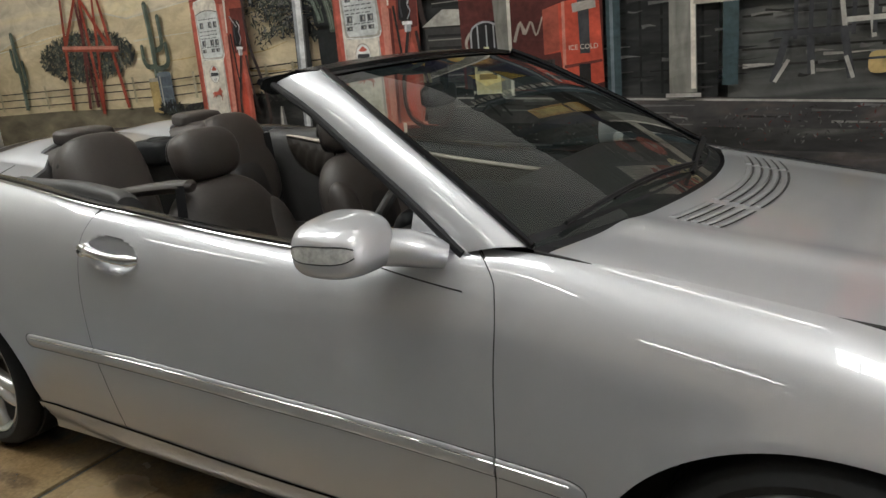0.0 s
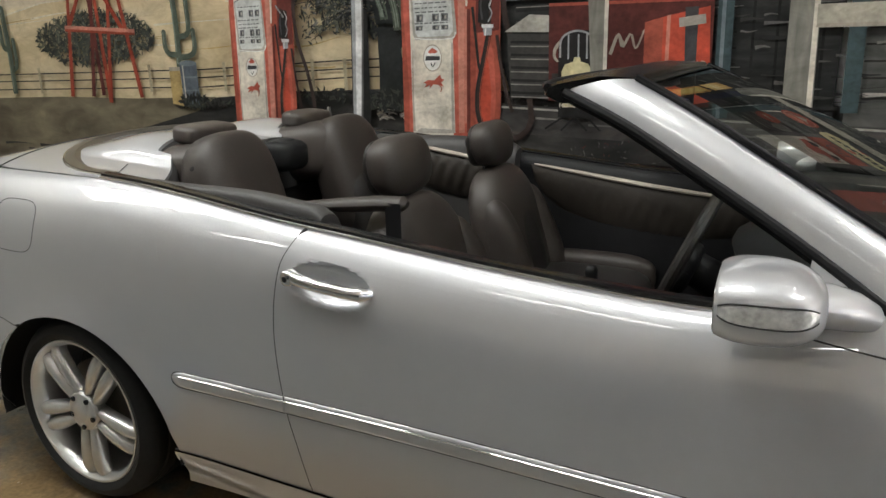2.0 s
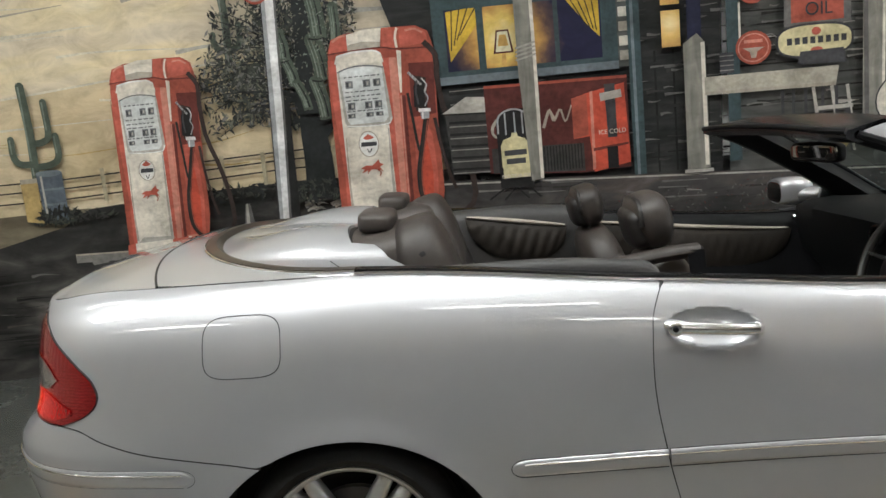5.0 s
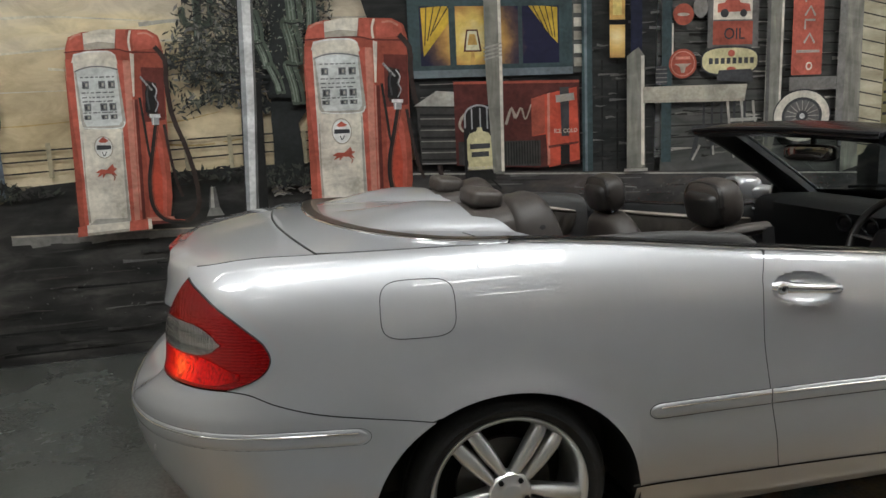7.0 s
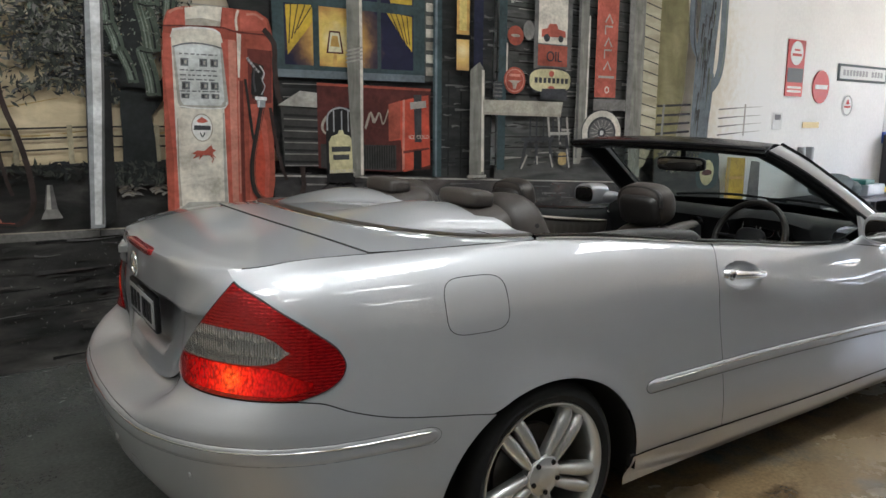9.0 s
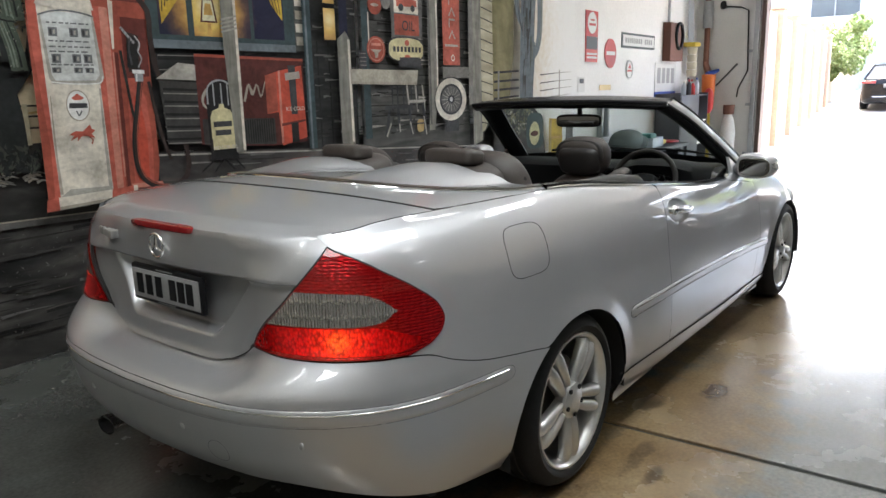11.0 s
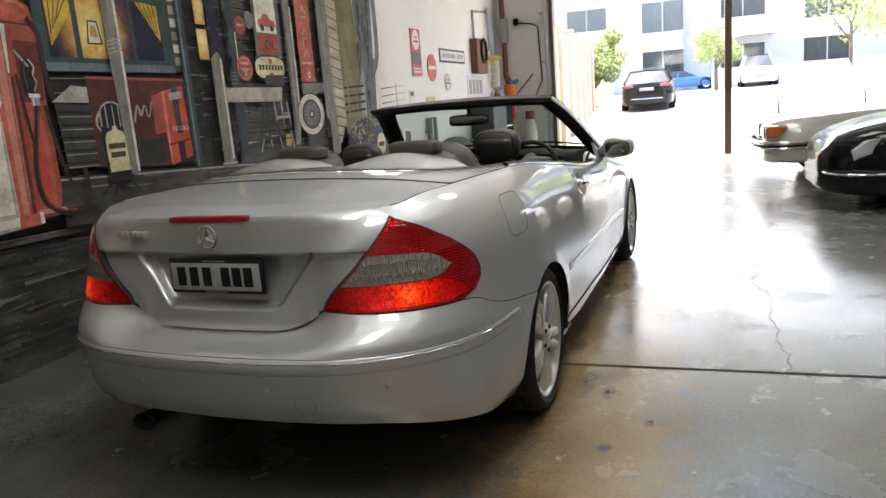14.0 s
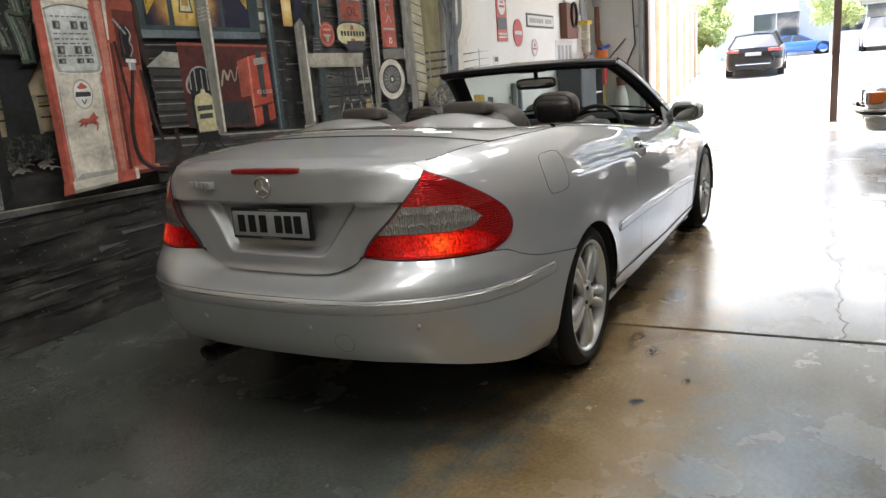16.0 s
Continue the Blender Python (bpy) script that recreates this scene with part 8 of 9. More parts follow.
fence = thing("brick_boundary_wall", "salmon brick boundary wall with piers", "wall", at=pose(8.50, 3.42, 0, 0, 0, 3.6))
part("panel", Geo().box((0, 0.05, -0.2), (17.0, 0.22, 2.75), 0, 0.01), BRICK, fence, smooth=False)
part("panel", Geo().box((17.0, 0.05, -0.2), (32.0, 0.22, 2.15), 0, 0.01), BRICK, fence, smooth=False)
for k in range(7):
    part("pier", Geo().box((0.4 + 2.4 * k, -0.06, -0.2), (0.75 + 2.4 * k, 0.26, 2.85), 0, 0.012), BRICK, fence, smooth=False)
    part("pier_cap", Geo().box((0.36 + 2.4 * k, -0.10, 2.85), (0.79 + 2.4 * k, 0.30, 2.92), 0, 0.01), BRICK, fence, smooth=False)


def leaf_cloud(lumps, n, size, seed):
    r = random.Random(seed)
    g = Geo()
    for _ in range(n):
        c, rad = r.choice(lumps)
        d = Vector((r.gauss(0, 1), r.gauss(0, 1), r.gauss(0, 1))).normalized() * (r.random() ** 0.4)
        p = Vector((c[0] + d.x * rad[0], c[1] + d.y * rad[1], c[2] + d.z * rad[2]))
        a = Vector((r.gauss(0, 1), r.gauss(0, 1), r.gauss(0, 1))).normalized()
        b = a.orthogonal().normalized() * 0.45
        s = size * r.uniform(0.6, 1.4)
        g.add([tuple(p - a * s), tuple(p + b * s), tuple(p + a * s), tuple(p - b * s)], [(0, 1, 2, 3)], r.randint(0, 1))
    return g


def tree(x, y, h, crown, seed, label):
    t = thing("tree", label, "tree", at=pose(x, y, ground_z(x) if x > 8 else 0))
    r = random.Random(seed)
    g = Geo().tube([(0, 0, -0.1), (0.05, 0.02, h * 0.3), (-0.04, 0.05, h * 0.6)], [0.11, 0.085, 0.05], 8)
    for k in range(6):
        a = r.uniform(0, 6.28)
        g.tube([(0, 0.03, h * (0.35 + 0.04 * k)), (0.5 * crown * math.cos(a), 0.5 * crown * math.sin(a), h * (0.6 + 0.05 * k))], [0.04, 0.015], 6)
    part("trunk", g, BARK, t)
    lumps = [((r.uniform(-0.6, 0.6) * crown, r.uniform(-0.6, 0.6) * crown, h * r.uniform(0.55, 0.98)), (crown * 0.42, crown * 0.42, crown * 0.36)) for _ in range(11)]
    part("crown", leaf_cloud(lumps, 2600, 0.085, seed), [LEAF, LEAFB], t, smooth=False)
    return t


bush = thing("overhanging_bush", "bright green bush leaning over the brick wall", "bush", at=pose(26.0, 4.75, 0.55))
part("stems", Geo().tube([(0, 0.3, -0.1), (0, 0.2, 1.2), (-0.2, -0.2, 2.0)], [0.06, 0.05, 0.02], 6).tube([(0.8, 0.3, -0.1), (0.9, 0.1, 1.6)], [0.05, 0.02], 6), BARK, bush)
part("leaves", leaf_cloud([((0, -0.4, 2.0), (1.3, 0.75, 0.60)), ((0.9, -0.6, 1.8), (1.1, 0.65, 0.55)), ((-1.0, -0.35, 1.75), (0.9, 0.6, 0.50)), ((0.2, -0.75, 1.45), (1.0, 0.50, 0.45)), ((0.8, -0.4, 2.55), (1.0, 0.7, 0.45)), ((-0.5, -0.2, 2.5), (0.9, 0.6, 0.45)), ((1.6, -0.9, 2.1), (0.8, 0.5, 0.5)), ((-0.3, -0.1, 1.2), (0.8, 0.35, 0.4)), ((0.4, -0.9, 2.9), (0.7, 0.45, 0.35))], 9000, 0.07, 3), [LEAF, LEAFB], bush, smooth=False)
tree(36.0, -0.6, 3.15, 1.35, 5, "slim street tree with pale green leaves")
tree(33.0, -6.4, 4.6, 2.7, 9, "leafy yellow-green tree beside the driveway")
tree(30.0, -8.6, 4.4, 2.6, 12, "leafy yellow-green tree beside the driveway")

blk = thing("apartment_building", "grey and white apartment building across the street", "building", at=pose(46, 0, 0.8))
part("wall", Geo().box((0, -34, 0), (9, 1.2, 9.8), 0), RENDERGREY, blk, smooth=False)
part("white_bay", Geo().box((-0.6, 1.2, 0), (9, 14, 9.8), 0), RENDERWHITE, blk, smooth=False)
part("roof", Geo().box((-0.9, -34.5, 9.8), (9.3, 14.4, 10.1), 0), RENDERGREY, blk, smooth=False)
for fl in range(3):
    for k in range(9):
        y = 12.2 - 4.9 * k
        xw = -0.62 if y - 1.2 > 0 else -0.02
        win = part("window", Geo().box((xw - 0.04, y - 1.3, 0.75 + 3.1 * fl), (xw + 0.02, y + 1.3, 2.65 + 3.1 * fl)), PANE, blk, smooth=False)
        part("frame", Geo().box((xw - 0.08, y - 1.36, 2.65 + 3.1 * fl), (xw, y + 1.36, 2.73 + 3.1 * fl)).box((xw - 0.08, y - 1.36, 0.67 + 3.1 * fl), (xw, y + 1.36, 0.75 + 3.1 * fl)).box((xw - 0.08, y - 0.03, 0.75 + 3.1 * fl), (xw, y + 0.03, 2.65 + 3.1 * fl)), RENDERWHITE, win, smooth=False)
        if k % 2 == 1:
            part("balcony", Geo().box((xw - 1.3, y - 1.8, 0.0 + 3.1 * fl), (xw - 0.02, y + 1.8, 0.18 + 3.1 * fl)).box((xw - 1.3, y - 1.8, 0.18 + 3.1 * fl), (xw - 1.22, y + 1.8, 1.15 + 3.1 * fl)), RENDERWHITE if fl == 1 else RENDERGREY, blk, smooth=False)
low = thing("street_wall", "white rendered low wall along the street", "wall", at=pose(41.5, 0, 0.78))
part("panel", Geo().box((0, -20, 0), (0.25, -0.5, 1.1)).box((-0.04, -20, 1.1), (0.29, -0.5, 1.18)), RENDERWHITE, low, smooth=False)


# ---- parked cars ----
CARGLASS = material("dark_car_glass", (0.03, 0.035, 0.04), 0.06, 0, vary=0.05, coat=1.0)
CLEARLAMP = material("headlamp_clear", (0.62, 0.64, 0.66), 0.08, 0.4, vary=0.1, coat=1.0)
ORANGE = material("orange_indicator", (0.62, 0.14, 0.02), 0.15, 0, vary=0.15, coat=1.0)


def car_paint(name, c, metal=0.0):
    return material(name, c, 0.3, metal, vary=0.05, big=3, fine=60, coat=1.0)


def parked_car(label, at, mat, L, W, H, top, roof, lights, group="parked cars", plan=(0.60, 7), sill=0.20):
    """A car: x forwards, origin on the ground under its middle. top: belt heights along it; roof: (x, z) of screen foot, roof front, roof rear, rear foot; plan: width left at the ends and how square the corners are."""
    c = thing("parked_car", label, "car", group, at=at)
    hl = L / 2
    tx, tz = [t[0] * hl for t in top], [t[1] for t in top]
    rows = []
    for k in range(45):
        x = -hl * math.cos(math.pi * k / 44)
        f = max(0.0, 1 - abs(x / hl) ** plan[1]) ** 0.5
        w = W / 2 * (plan[0] + (1 - plan[0]) * f)
        zt = float(pchip(tx, tz, x))
        zb = sill + 0.08 * (1 - f)
        rows.append([(x, q * w * a, zb + (zt - zb) * b) for q in (-1,) for a, b in ((0.88, 0.0), (0.97, 0.06), (1.0, 0.25), (1.0, 0.5), (0.985, 0.72), (0.955, 0.88), (0.90, 0.965), (0.82, 1.0), (0.5, 1.03), (0, 1.045))] + [(x, w * a, zb + (zt - zb) * b) for a, b in ((0.5, 1.03), (0.82, 1.0), (0.90, 0.965), (0.955, 0.88), (0.985, 0.72), (1.0, 0.5), (1.0, 0.25), (0.97, 0.06), (0.88, 0.0))])
    g = Geo().grid(rows, wrap=True)
    g.add(rows[0], [tuple(range(len(rows[0])))]).add(rows[-1], [tuple(range(len(rows[-1])))], 0, True)
    part("body", g, mat, c, angle=40)
    (ax, az), (bx, bz), (cx, cz), (dx, dz) = roof
    yb, yt = W / 2 * 0.86, W / 2 * 0.64
    rg = Geo()
    rows = []
    for a, (x0, z0, x1, z1) in ((0, (ax, az, dx, dz)), (1, (bx, bz, cx, cz))):
        y = yb if a == 0 else yt
        rows.append([(x0, -y, z0), (x0 + (0.10 if a == 0 else 0.03), 0, z0), (x0, y, z0), (x1, y, z1), (x1 - (0.08 if a == 0 else 0.03), 0, z1), (x1, -y, z1)])
    rg.grid(rows, wrap=True)
    part("glasshouse", rg, CARGLASS, c, smooth=False)
    part("roof", Geo().grid([[(bx + (cx - bx) * t, yt * s_, bz + (cz - bz) * t + 0.03 * math.sin(math.pi * t) + 0.03 * (1 - s_ * s_)) for s_ in np.linspace(-1, 1, 9)] for t in np.linspace(-0.02, 1.02, 9)]), mat, c, angle=60)
    for sd in (-1, 1):
        for p0, p1 in (((ax, sd * yb, az), (bx, sd * yt, bz)), ((dx, sd * yb, dz), (cx, sd * yt, cz)), (((ax + dx) / 2, sd * yb, (az + dz) / 2), ((bx + cx) / 2, sd * yt, bz))):
            part("pillar", Geo().tube([p0, p1], 0.035, 8), mat, c)
    for wx in (0.295 * L, -0.285 * L):
        for sd in (-1, 1):
            wh = part("wheel", Geo().lathe([(0.20, 0.02), (0.235, -0.004), (0.29, 0.0), (0.315, 0.03), (0.315, 0.17), (0.29, 0.19), (0.20, 0.18)], 40), RUBBER, c, at=pose(wx, sd * (W / 2 - 0.015), 0.315, 0, 0, 0 if sd < 0 else 180))
            part("rim", Geo().lathe([(0.0001, 0.018), (0.06, 0.014), (0.07, 0.03), (0.16, 0.03), (0.185, 0.012), (0.215, 0.008), (0.215, 0.03)], 30), ALLOY, wh)
            part("arch", Geo().lathe([(0.31, -0.012), (0.375, -0.012), (0.385, 0.004), (0.375, 0.02)], 40), VOID, c, at=pose(wx, sd * (W / 2 - 0.004), 0.325, 0, 0, 0 if sd < 0 else 180))
    for nm, m, *form in lights:
        part(nm, form[0] if len(form) == 1 else Geo().box(*form, 0, 0.015), m, c, angle=40)
    return c


def side_lens(outline, y0, y1):
    """A lens with the given (x, z) outline, from y0 out to y1 with a rounded outer face."""
    n = len(outline)
    cx, cz = sum(p[0] for p in outline) / n, sum(p[1] for p in outline) / n
    rows = [[(cx + (x - cx) * k, y0 + (y1 - y0) * d, cz + (z - cz) * k) for x, z in outline] for k, d in ((1.0, 0.0), (1.0, 0.72), (0.94, 0.92), (0.75, 1.0), (0.02, 1.0))]
    return Geo().grid(rows, wrap=True, flip=y1 < y0)


def bow(x0, x1, half, z, radius, drop=0.0, n=24):
    """A bumper bar round the front: straight across, curved back at the corners."""
    pts = []
    for k in range(n + 1):
        a = -math.pi / 2 + math.pi * k / n
        pts.append((x0 + (x1 - x0) * max(0.0, math.cos(a)) ** 0.35, half * math.copysign(abs(math.sin(a)) ** 0.6, math.sin(a)), z - drop * abs(math.sin(a))))
    return Geo().tube(pts, radius, 10)


ESTATERED = material("dark_red_lamp", (0.20, 0.008, 0.010), 0.15, 0, vary=0.2, coat=1.0)
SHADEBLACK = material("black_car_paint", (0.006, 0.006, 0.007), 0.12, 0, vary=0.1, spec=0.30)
parked_car("black estate car seen from behind on the driveway", pose(23.6, 2.20, ground_z(23.6), 0, -2.0, 0), SHADEBLACK, 4.7, 1.86, 1.45, [(-1, 0.82), (-0.93, 0.98), (-0.4, 0.98), (0.35, 0.98), (0.6, 0.93), (1, 0.70)], [(0.85, 0.97), (0.25, 1.43), (-1.75, 1.40), (-2.2, 0.98)],
           [("tail_light", ESTATERED, (-2.36, 0.46, 0.84), (-2.20, 0.86, 0.94)), ("tail_light", ESTATERED, (-2.36, -0.86, 0.84), (-2.20, -0.46, 0.94)), ("number_plate_bar", PLATEWHITE, (-2.40, -0.25, 0.72), (-2.30, 0.25, 0.83)), ("bumper_trim", CHROME, (-2.38, -0.55, 0.43), (-2.30, 0.55, 0.46))], plan=(0.62, 9))
parked_car("bright blue sports car on the street", pose(43.0, 1.1, ground_z(43), 0, 0, -84), car_paint("blue_car_paint", (0.03, 0.16, 0.55)), 4.2, 1.8, 1.2, [(-1, 0.68), (-0.9, 0.78), (-0.3, 0.79), (0.3, 0.79), (0.6, 0.72), (1, 0.50)], [(0.7, 0.79), (0.0, 1.16), (-0.7, 1.16), (-1.6, 0.80)],
           [("headlight", CLEARLAMP, (2.0, 0.5, 0.55), (2.12, 0.85, 0.66)), ("headlight", CLEARLAMP, (2.0, -0.85, 0.55), (2.12, -0.5, 0.66))])
parked_car("white off-road car parked across the street", pose(40.0, -2.9, ground_z(40), 0, 0, 180), car_paint("white_car_paint", (0.7, 0.7, 0.7)), 4.6, 1.9, 1.75, [(-1, 0.95), (-0.9, 1.05), (0.3, 1.05), (0.6, 1.0), (1, 0.85)], [(0.9, 1.05), (0.3, 1.70), (-1.9, 1.68), (-2.2, 1.05)],
           [("headlight", CLEARLAMP, (2.15, 0.5, 0.75), (2.31, 0.85, 0.90)), ("headlight", CLEARLAMP, (2.15, -0.85, 0.75), (2.31, -0.5, 0.90)), ("grille", STONE_GREY, (2.2, -0.45, 0.66), (2.33, 0.45, 0.84)), ("number_plate_bar", PLATEWHITE, (2.28, -0.25, 0.48), (2.34, 0.25, 0.58))])
parked_car("white saloon car parked beside the driveway", pose(14.6, -2.35, ground_z(14.6), 0, 0, 173), car_paint("white_saloon_paint", (0.7, 0.7, 0.7)), 4.6, 1.82, 1.42, [(-1, 0.85), (-0.9, 0.96), (0.3, 0.95), (0.6, 0.88), (1, 0.65)], [(0.8, 0.95), (0.2, 1.38), (-1.0, 1.38), (-1.7, 0.97)],
           [("headlight", CLEARLAMP, (2.1, 0.48, 0.56), (2.27, 0.80, 0.66)), ("headlight", CLEARLAMP, (2.1, -0.80, 0.56), (2.27, -0.48, 0.66)), ("grille", STONE_GREY, (2.2, -0.36, 0.52), (2.31, 0.36, 0.62))], plan=(0.55, 6))
# ---- other cars inside the doorway ----
SILVERBEIGE = car_paint("silver_beige_paint", (0.50, 0.50, 0.47), 0.3)
ORANGE_LENS = [(2.165, 0.585), (2.175, 0.735), (2.05, 0.735), (1.915, 0.722), (1.96, 0.645), (2.03, 0.590)]
lights = [("grille", CHROME, (2.10, -0.38, 0.55), (2.215, 0.38, 0.76)), ("bumper", CHROME, bow(1.55, 2.265, 0.905, 0.520, 0.026)), ("bumper", CHROME, bow(1.60, 2.250, 0.895, 0.452, 0.020)), ("bumper_rubber", BLACK, bow(1.58, 2.262, 0.905, 0.486, 0.016)),
          ("apron", SILVERBEIGE, Geo().blob((1.86, 0, 0.335), (0.33, 0.80, 0.095), 0.6, 0.35, 24))]
for sd in (-1, 1):
    lights.append(("indicator", ORANGE, side_lens(ORANGE_LENS, sd * 0.60, sd * 0.885)))
    lights.append(("headlight", CLEARLAMP, Geo().blob((2.14, sd * 0.66, 0.660), (0.062, 0.205, 0.078), 0.4, 0.4, 20)))
    lights.append(("headlight_rim", CHROME, Geo().tube([(2.185, sd * (0.66 + 0.20 * math.copysign(abs(math.cos(a)) ** 0.5, math.cos(a))), 0.660 + 0.076 * math.copysign(abs(math.sin(a)) ** 0.5, math.sin(a))) for a in np.linspace(0, 2 * math.pi, 33)], 0.008, 6)))
parked_car("silver-beige classic roadster with chrome bumper and orange indicators", pose(4.45, -2.30, 0, 0, 0, 90), SILVERBEIGE, 4.36, 1.79, 1.28, [(-1, 0.80), (-0.9, 0.88), (-0.2, 0.90), (0.25, 0.88), (0.7, 0.83), (0.92, 0.79), (1, 0.72)], [(0.45, 0.89), (-0.05, 1.25), (-0.8, 1.25), (-1.2, 0.90)], lights, "cars beside the doorway", plan=(0.62, 14), sill=0.26)
HEAD_OUTLINE = [(2.10, 0.50), (2.13, 0.60), (2.02, 0.69), (1.86, 0.735), (1.74, 0.735), (1.80, 0.66), (1.95, 0.55)]
lights = [("grille", BLACK, Geo().blob((2.22, 0, 0.56), (0.085, 0.36, 0.085), 0.5, 0.5, 20)), ("grille_rim", CHROME, Geo().tube([(2.285 - 0.03 * abs(math.cos(a)), 0.36 * math.cos(a), 0.56 + 0.085 * math.sin(a)) for a in np.linspace(0, 2 * math.pi, 41)], 0.012, 8)), ("bumper_trim", CHROME, bow(1.62, 2.330, 0.86, 0.385, 0.013)), ("lower_grille", BLACK, Geo().blob((2.18, 0, 0.27), (0.12, 0.58, 0.055), 0.5, 0.4, 20))]
for k in range(5):
    lights.append(("grille_slat", CHROME, (2.27, -0.31 + 0.02 * abs(k - 2), 0.504 + 0.027 * k), (2.30, 0.31 - 0.02 * abs(k - 2), 0.510 + 0.027 * k)))
for sd in (-1, 1):
    lights.append(("headlight", CLEARLAMP, side_lens(HEAD_OUTLINE, sd * 0.40, sd * 0.775)))
    lights.append(("headlight_rim", BLACK, Geo().tube([(x, sd * 0.735, z) for x, z in HEAD_OUTLINE + HEAD_OUTLINE[:1]], 0.009, 6)))
    lights.append(("side_marker", ORANGE, Geo().blob((1.66, sd * 0.842, 0.60), (0.07, 0.02, 0.022), 0.7, 0.7, 12)))
parked_car("glossy black saloon car with clear headlights", pose(2.15, -2.78, 0, 0, 0, 90), SHADEBLACK, 4.7, 1.80, 1.40, [(-1, 0.82), (-0.9, 0.95), (-0.2, 0.95), (0.3, 0.93), (0.65, 0.87), (0.85, 0.78), (0.95, 0.69), (1, 0.54)], [(0.75, 0.94), (0.1, 1.37), (-1.0, 1.37), (-1.7, 0.96)], lights, "cars beside the doorway", plan=(0.42, 5), sill=0.15)

# ---- things on the white wall and in the corner ----
SIGNRED = material("sign_red", (0.50, 0.035, 0.03), 0.4, 0, vary=0.12)
SIGNWHITE = material("sign_white", (0.68, 0.68, 0.66), 0.45, 0, vary=0.06)
SIGNDARK = material("sign_dark_grey", (0.06, 0.06, 0.065), 0.5)
BRASS = material("brass_plate", (0.42, 0.33, 0.16), 0.4, 0.5)
BLUE = material("blue_plastic", (0.03, 0.09, 0.45), 0.45, 0, vary=0.1)
YELLOW = material("yellow_plastic", (0.62, 0.45, 0.04), 0.45, 0, vary=0.12)
ORANGEP = material("orange_plastic", (0.62, 0.15, 0.02), 0.45, 0, vary=0.12)
REDP = material("red_plastic", (0.50, 0.03, 0.03), 0.45, 0, vary=0.12)
TEALP = material("teal_plastic", (0.04, 0.20, 0.18), 0.45, 0, vary=0.12)
CUPS = material("cream_paper_cups", (0.62, 0.57, 0.45), 0.6, 0, vary=0.08)
DARKMETAL = material("dark_metal_shelf", (0.07, 0.07, 0.08), 0.5, 0.3, vary=0.15)
GALV = material("galvanised_pipe", (0.36, 0.37, 0.38), 0.45, 0.7, vary=0.12)
RUST = material("rusty_brown_paint", (0.17, 0.07, 0.045), 0.6, 0.1, vary=0.25)
CLEARP = material("clear_bottle_plastic", (0.55, 0.60, 0.66), 0.2, 0, vary=0.1)
GREYCLOTH = material("grey_green_cover", (0.10, 0.12, 0.12), 0.8, 0, vary=0.2, bump=0.4, bscale=30)
WY = WALL_Y


def wall_sign(name, label, x0, z0, x1, z1, mat, thick=0.012, category="sign"):
    s = thing(name, label, category, at=pose(0, WY, 0))
    part("board", Geo().box((x0, -thick, z0), (x1, -0.001, z1), 0, 0.003), mat, s, smooth=False)
    return s


s = wall_sign("wall_sign", "tall red enamel sign with a round white emblem", 3.46, 1.71, 3.84, 2.35, SIGNRED)
part("emblem", Geo().tube([(3.65, -0.012, 2.20), (3.65, -0.016, 2.20)], 0.135, 28), SIGNWHITE, s)
part("emblem_bar", Geo().box((3.55, -0.019, 2.165), (3.75, -0.015, 2.195)), SIGNRED, s, smooth=False)
part("emblem_bar", Geo().box((3.59, -0.019, 2.225), (3.71, -0.015, 2.245)), SIGNRED, s, smooth=False)
part("dark_panel", Geo().box((3.48, -0.016, 1.87), (3.82, -0.012, 2.03)), SIGNDARK, s, smooth=False)
for z in (1.755, 1.80):
    part("lettering_bar", Geo().box((3.50, -0.016, z), (3.80, -0.012, z + 0.025)), SIGNWHITE, s, smooth=False)
s = thing("round_sign", "round red enamel sign with a pale bar", "sign", at=pose(0, WY, 0))
part("disc", Geo().tube([(4.275, -0.001, 1.835), (4.275, -0.014, 1.835)], 0.195, 36), SIGNRED, s)
part("lettering_bar", Geo().box((4.13, -0.018, 1.81), (4.42, -0.014, 1.86)), SIGNWHITE, s, smooth=False)
s = wall_sign("name_board", "long white name board in a grey-green frame", 4.67, 1.925, 6.0, 2.135, GREYCLOTH)
part("face", Geo().box((4.71, -0.016, 1.955), (5.96, -0.012, 2.105)), SIGNWHITE, s, smooth=False)
for k in range(13):
    if k != 8:
        part("lettering_bar", Geo().box((4.79 + 0.085 * k, -0.019, 1.995), (4.845 + 0.085 * k, -0.016, 2.065)), STONE_GREY, s, smooth=False)
s = thing("round_emblem", "small round white emblem sign", "sign", at=pose(0, WY, 0))
part("disc", Geo().tube([(4.985, -0.001, 1.625), (4.985, -0.012, 1.625)], 0.135, 32), SIGNWHITE, s)
part("ring", Geo().tube([(4.985 + 0.12 * math.cos(a), -0.012, 1.625 + 0.12 * math.sin(a)) for a in np.linspace(0, 2 * math.pi, 33)], 0.006, 6), STONE_GREY, s)
part("mark", Geo().add([(4.93, -0.0155, 1.64), (5.04, -0.0155, 1.64), (4.985, -0.0155, 1.71)], [(0, 1, 2)]), SIGNRED, s, smooth=False)
part("lettering_bar", Geo().box((4.905, -0.016, 1.595), (5.065, -0.012, 1.62)), SIGNRED, s, smooth=False)
s = wall_sign("small_notice", "small white notice with a dark mark", 3.26, 1.33, 3.46, 1.52, SIGNWHITE, 0.008)
part("mark", Geo().box((3.30, -0.012, 1.44), (3.42, -0.008, 1.50)), SIGNDARK, s, smooth=False)
wall_sign("brass_plate", "small brass plate screwed to the wall", 3.93, 1.345, 4.32, 1.415, BRASS, 0.008)
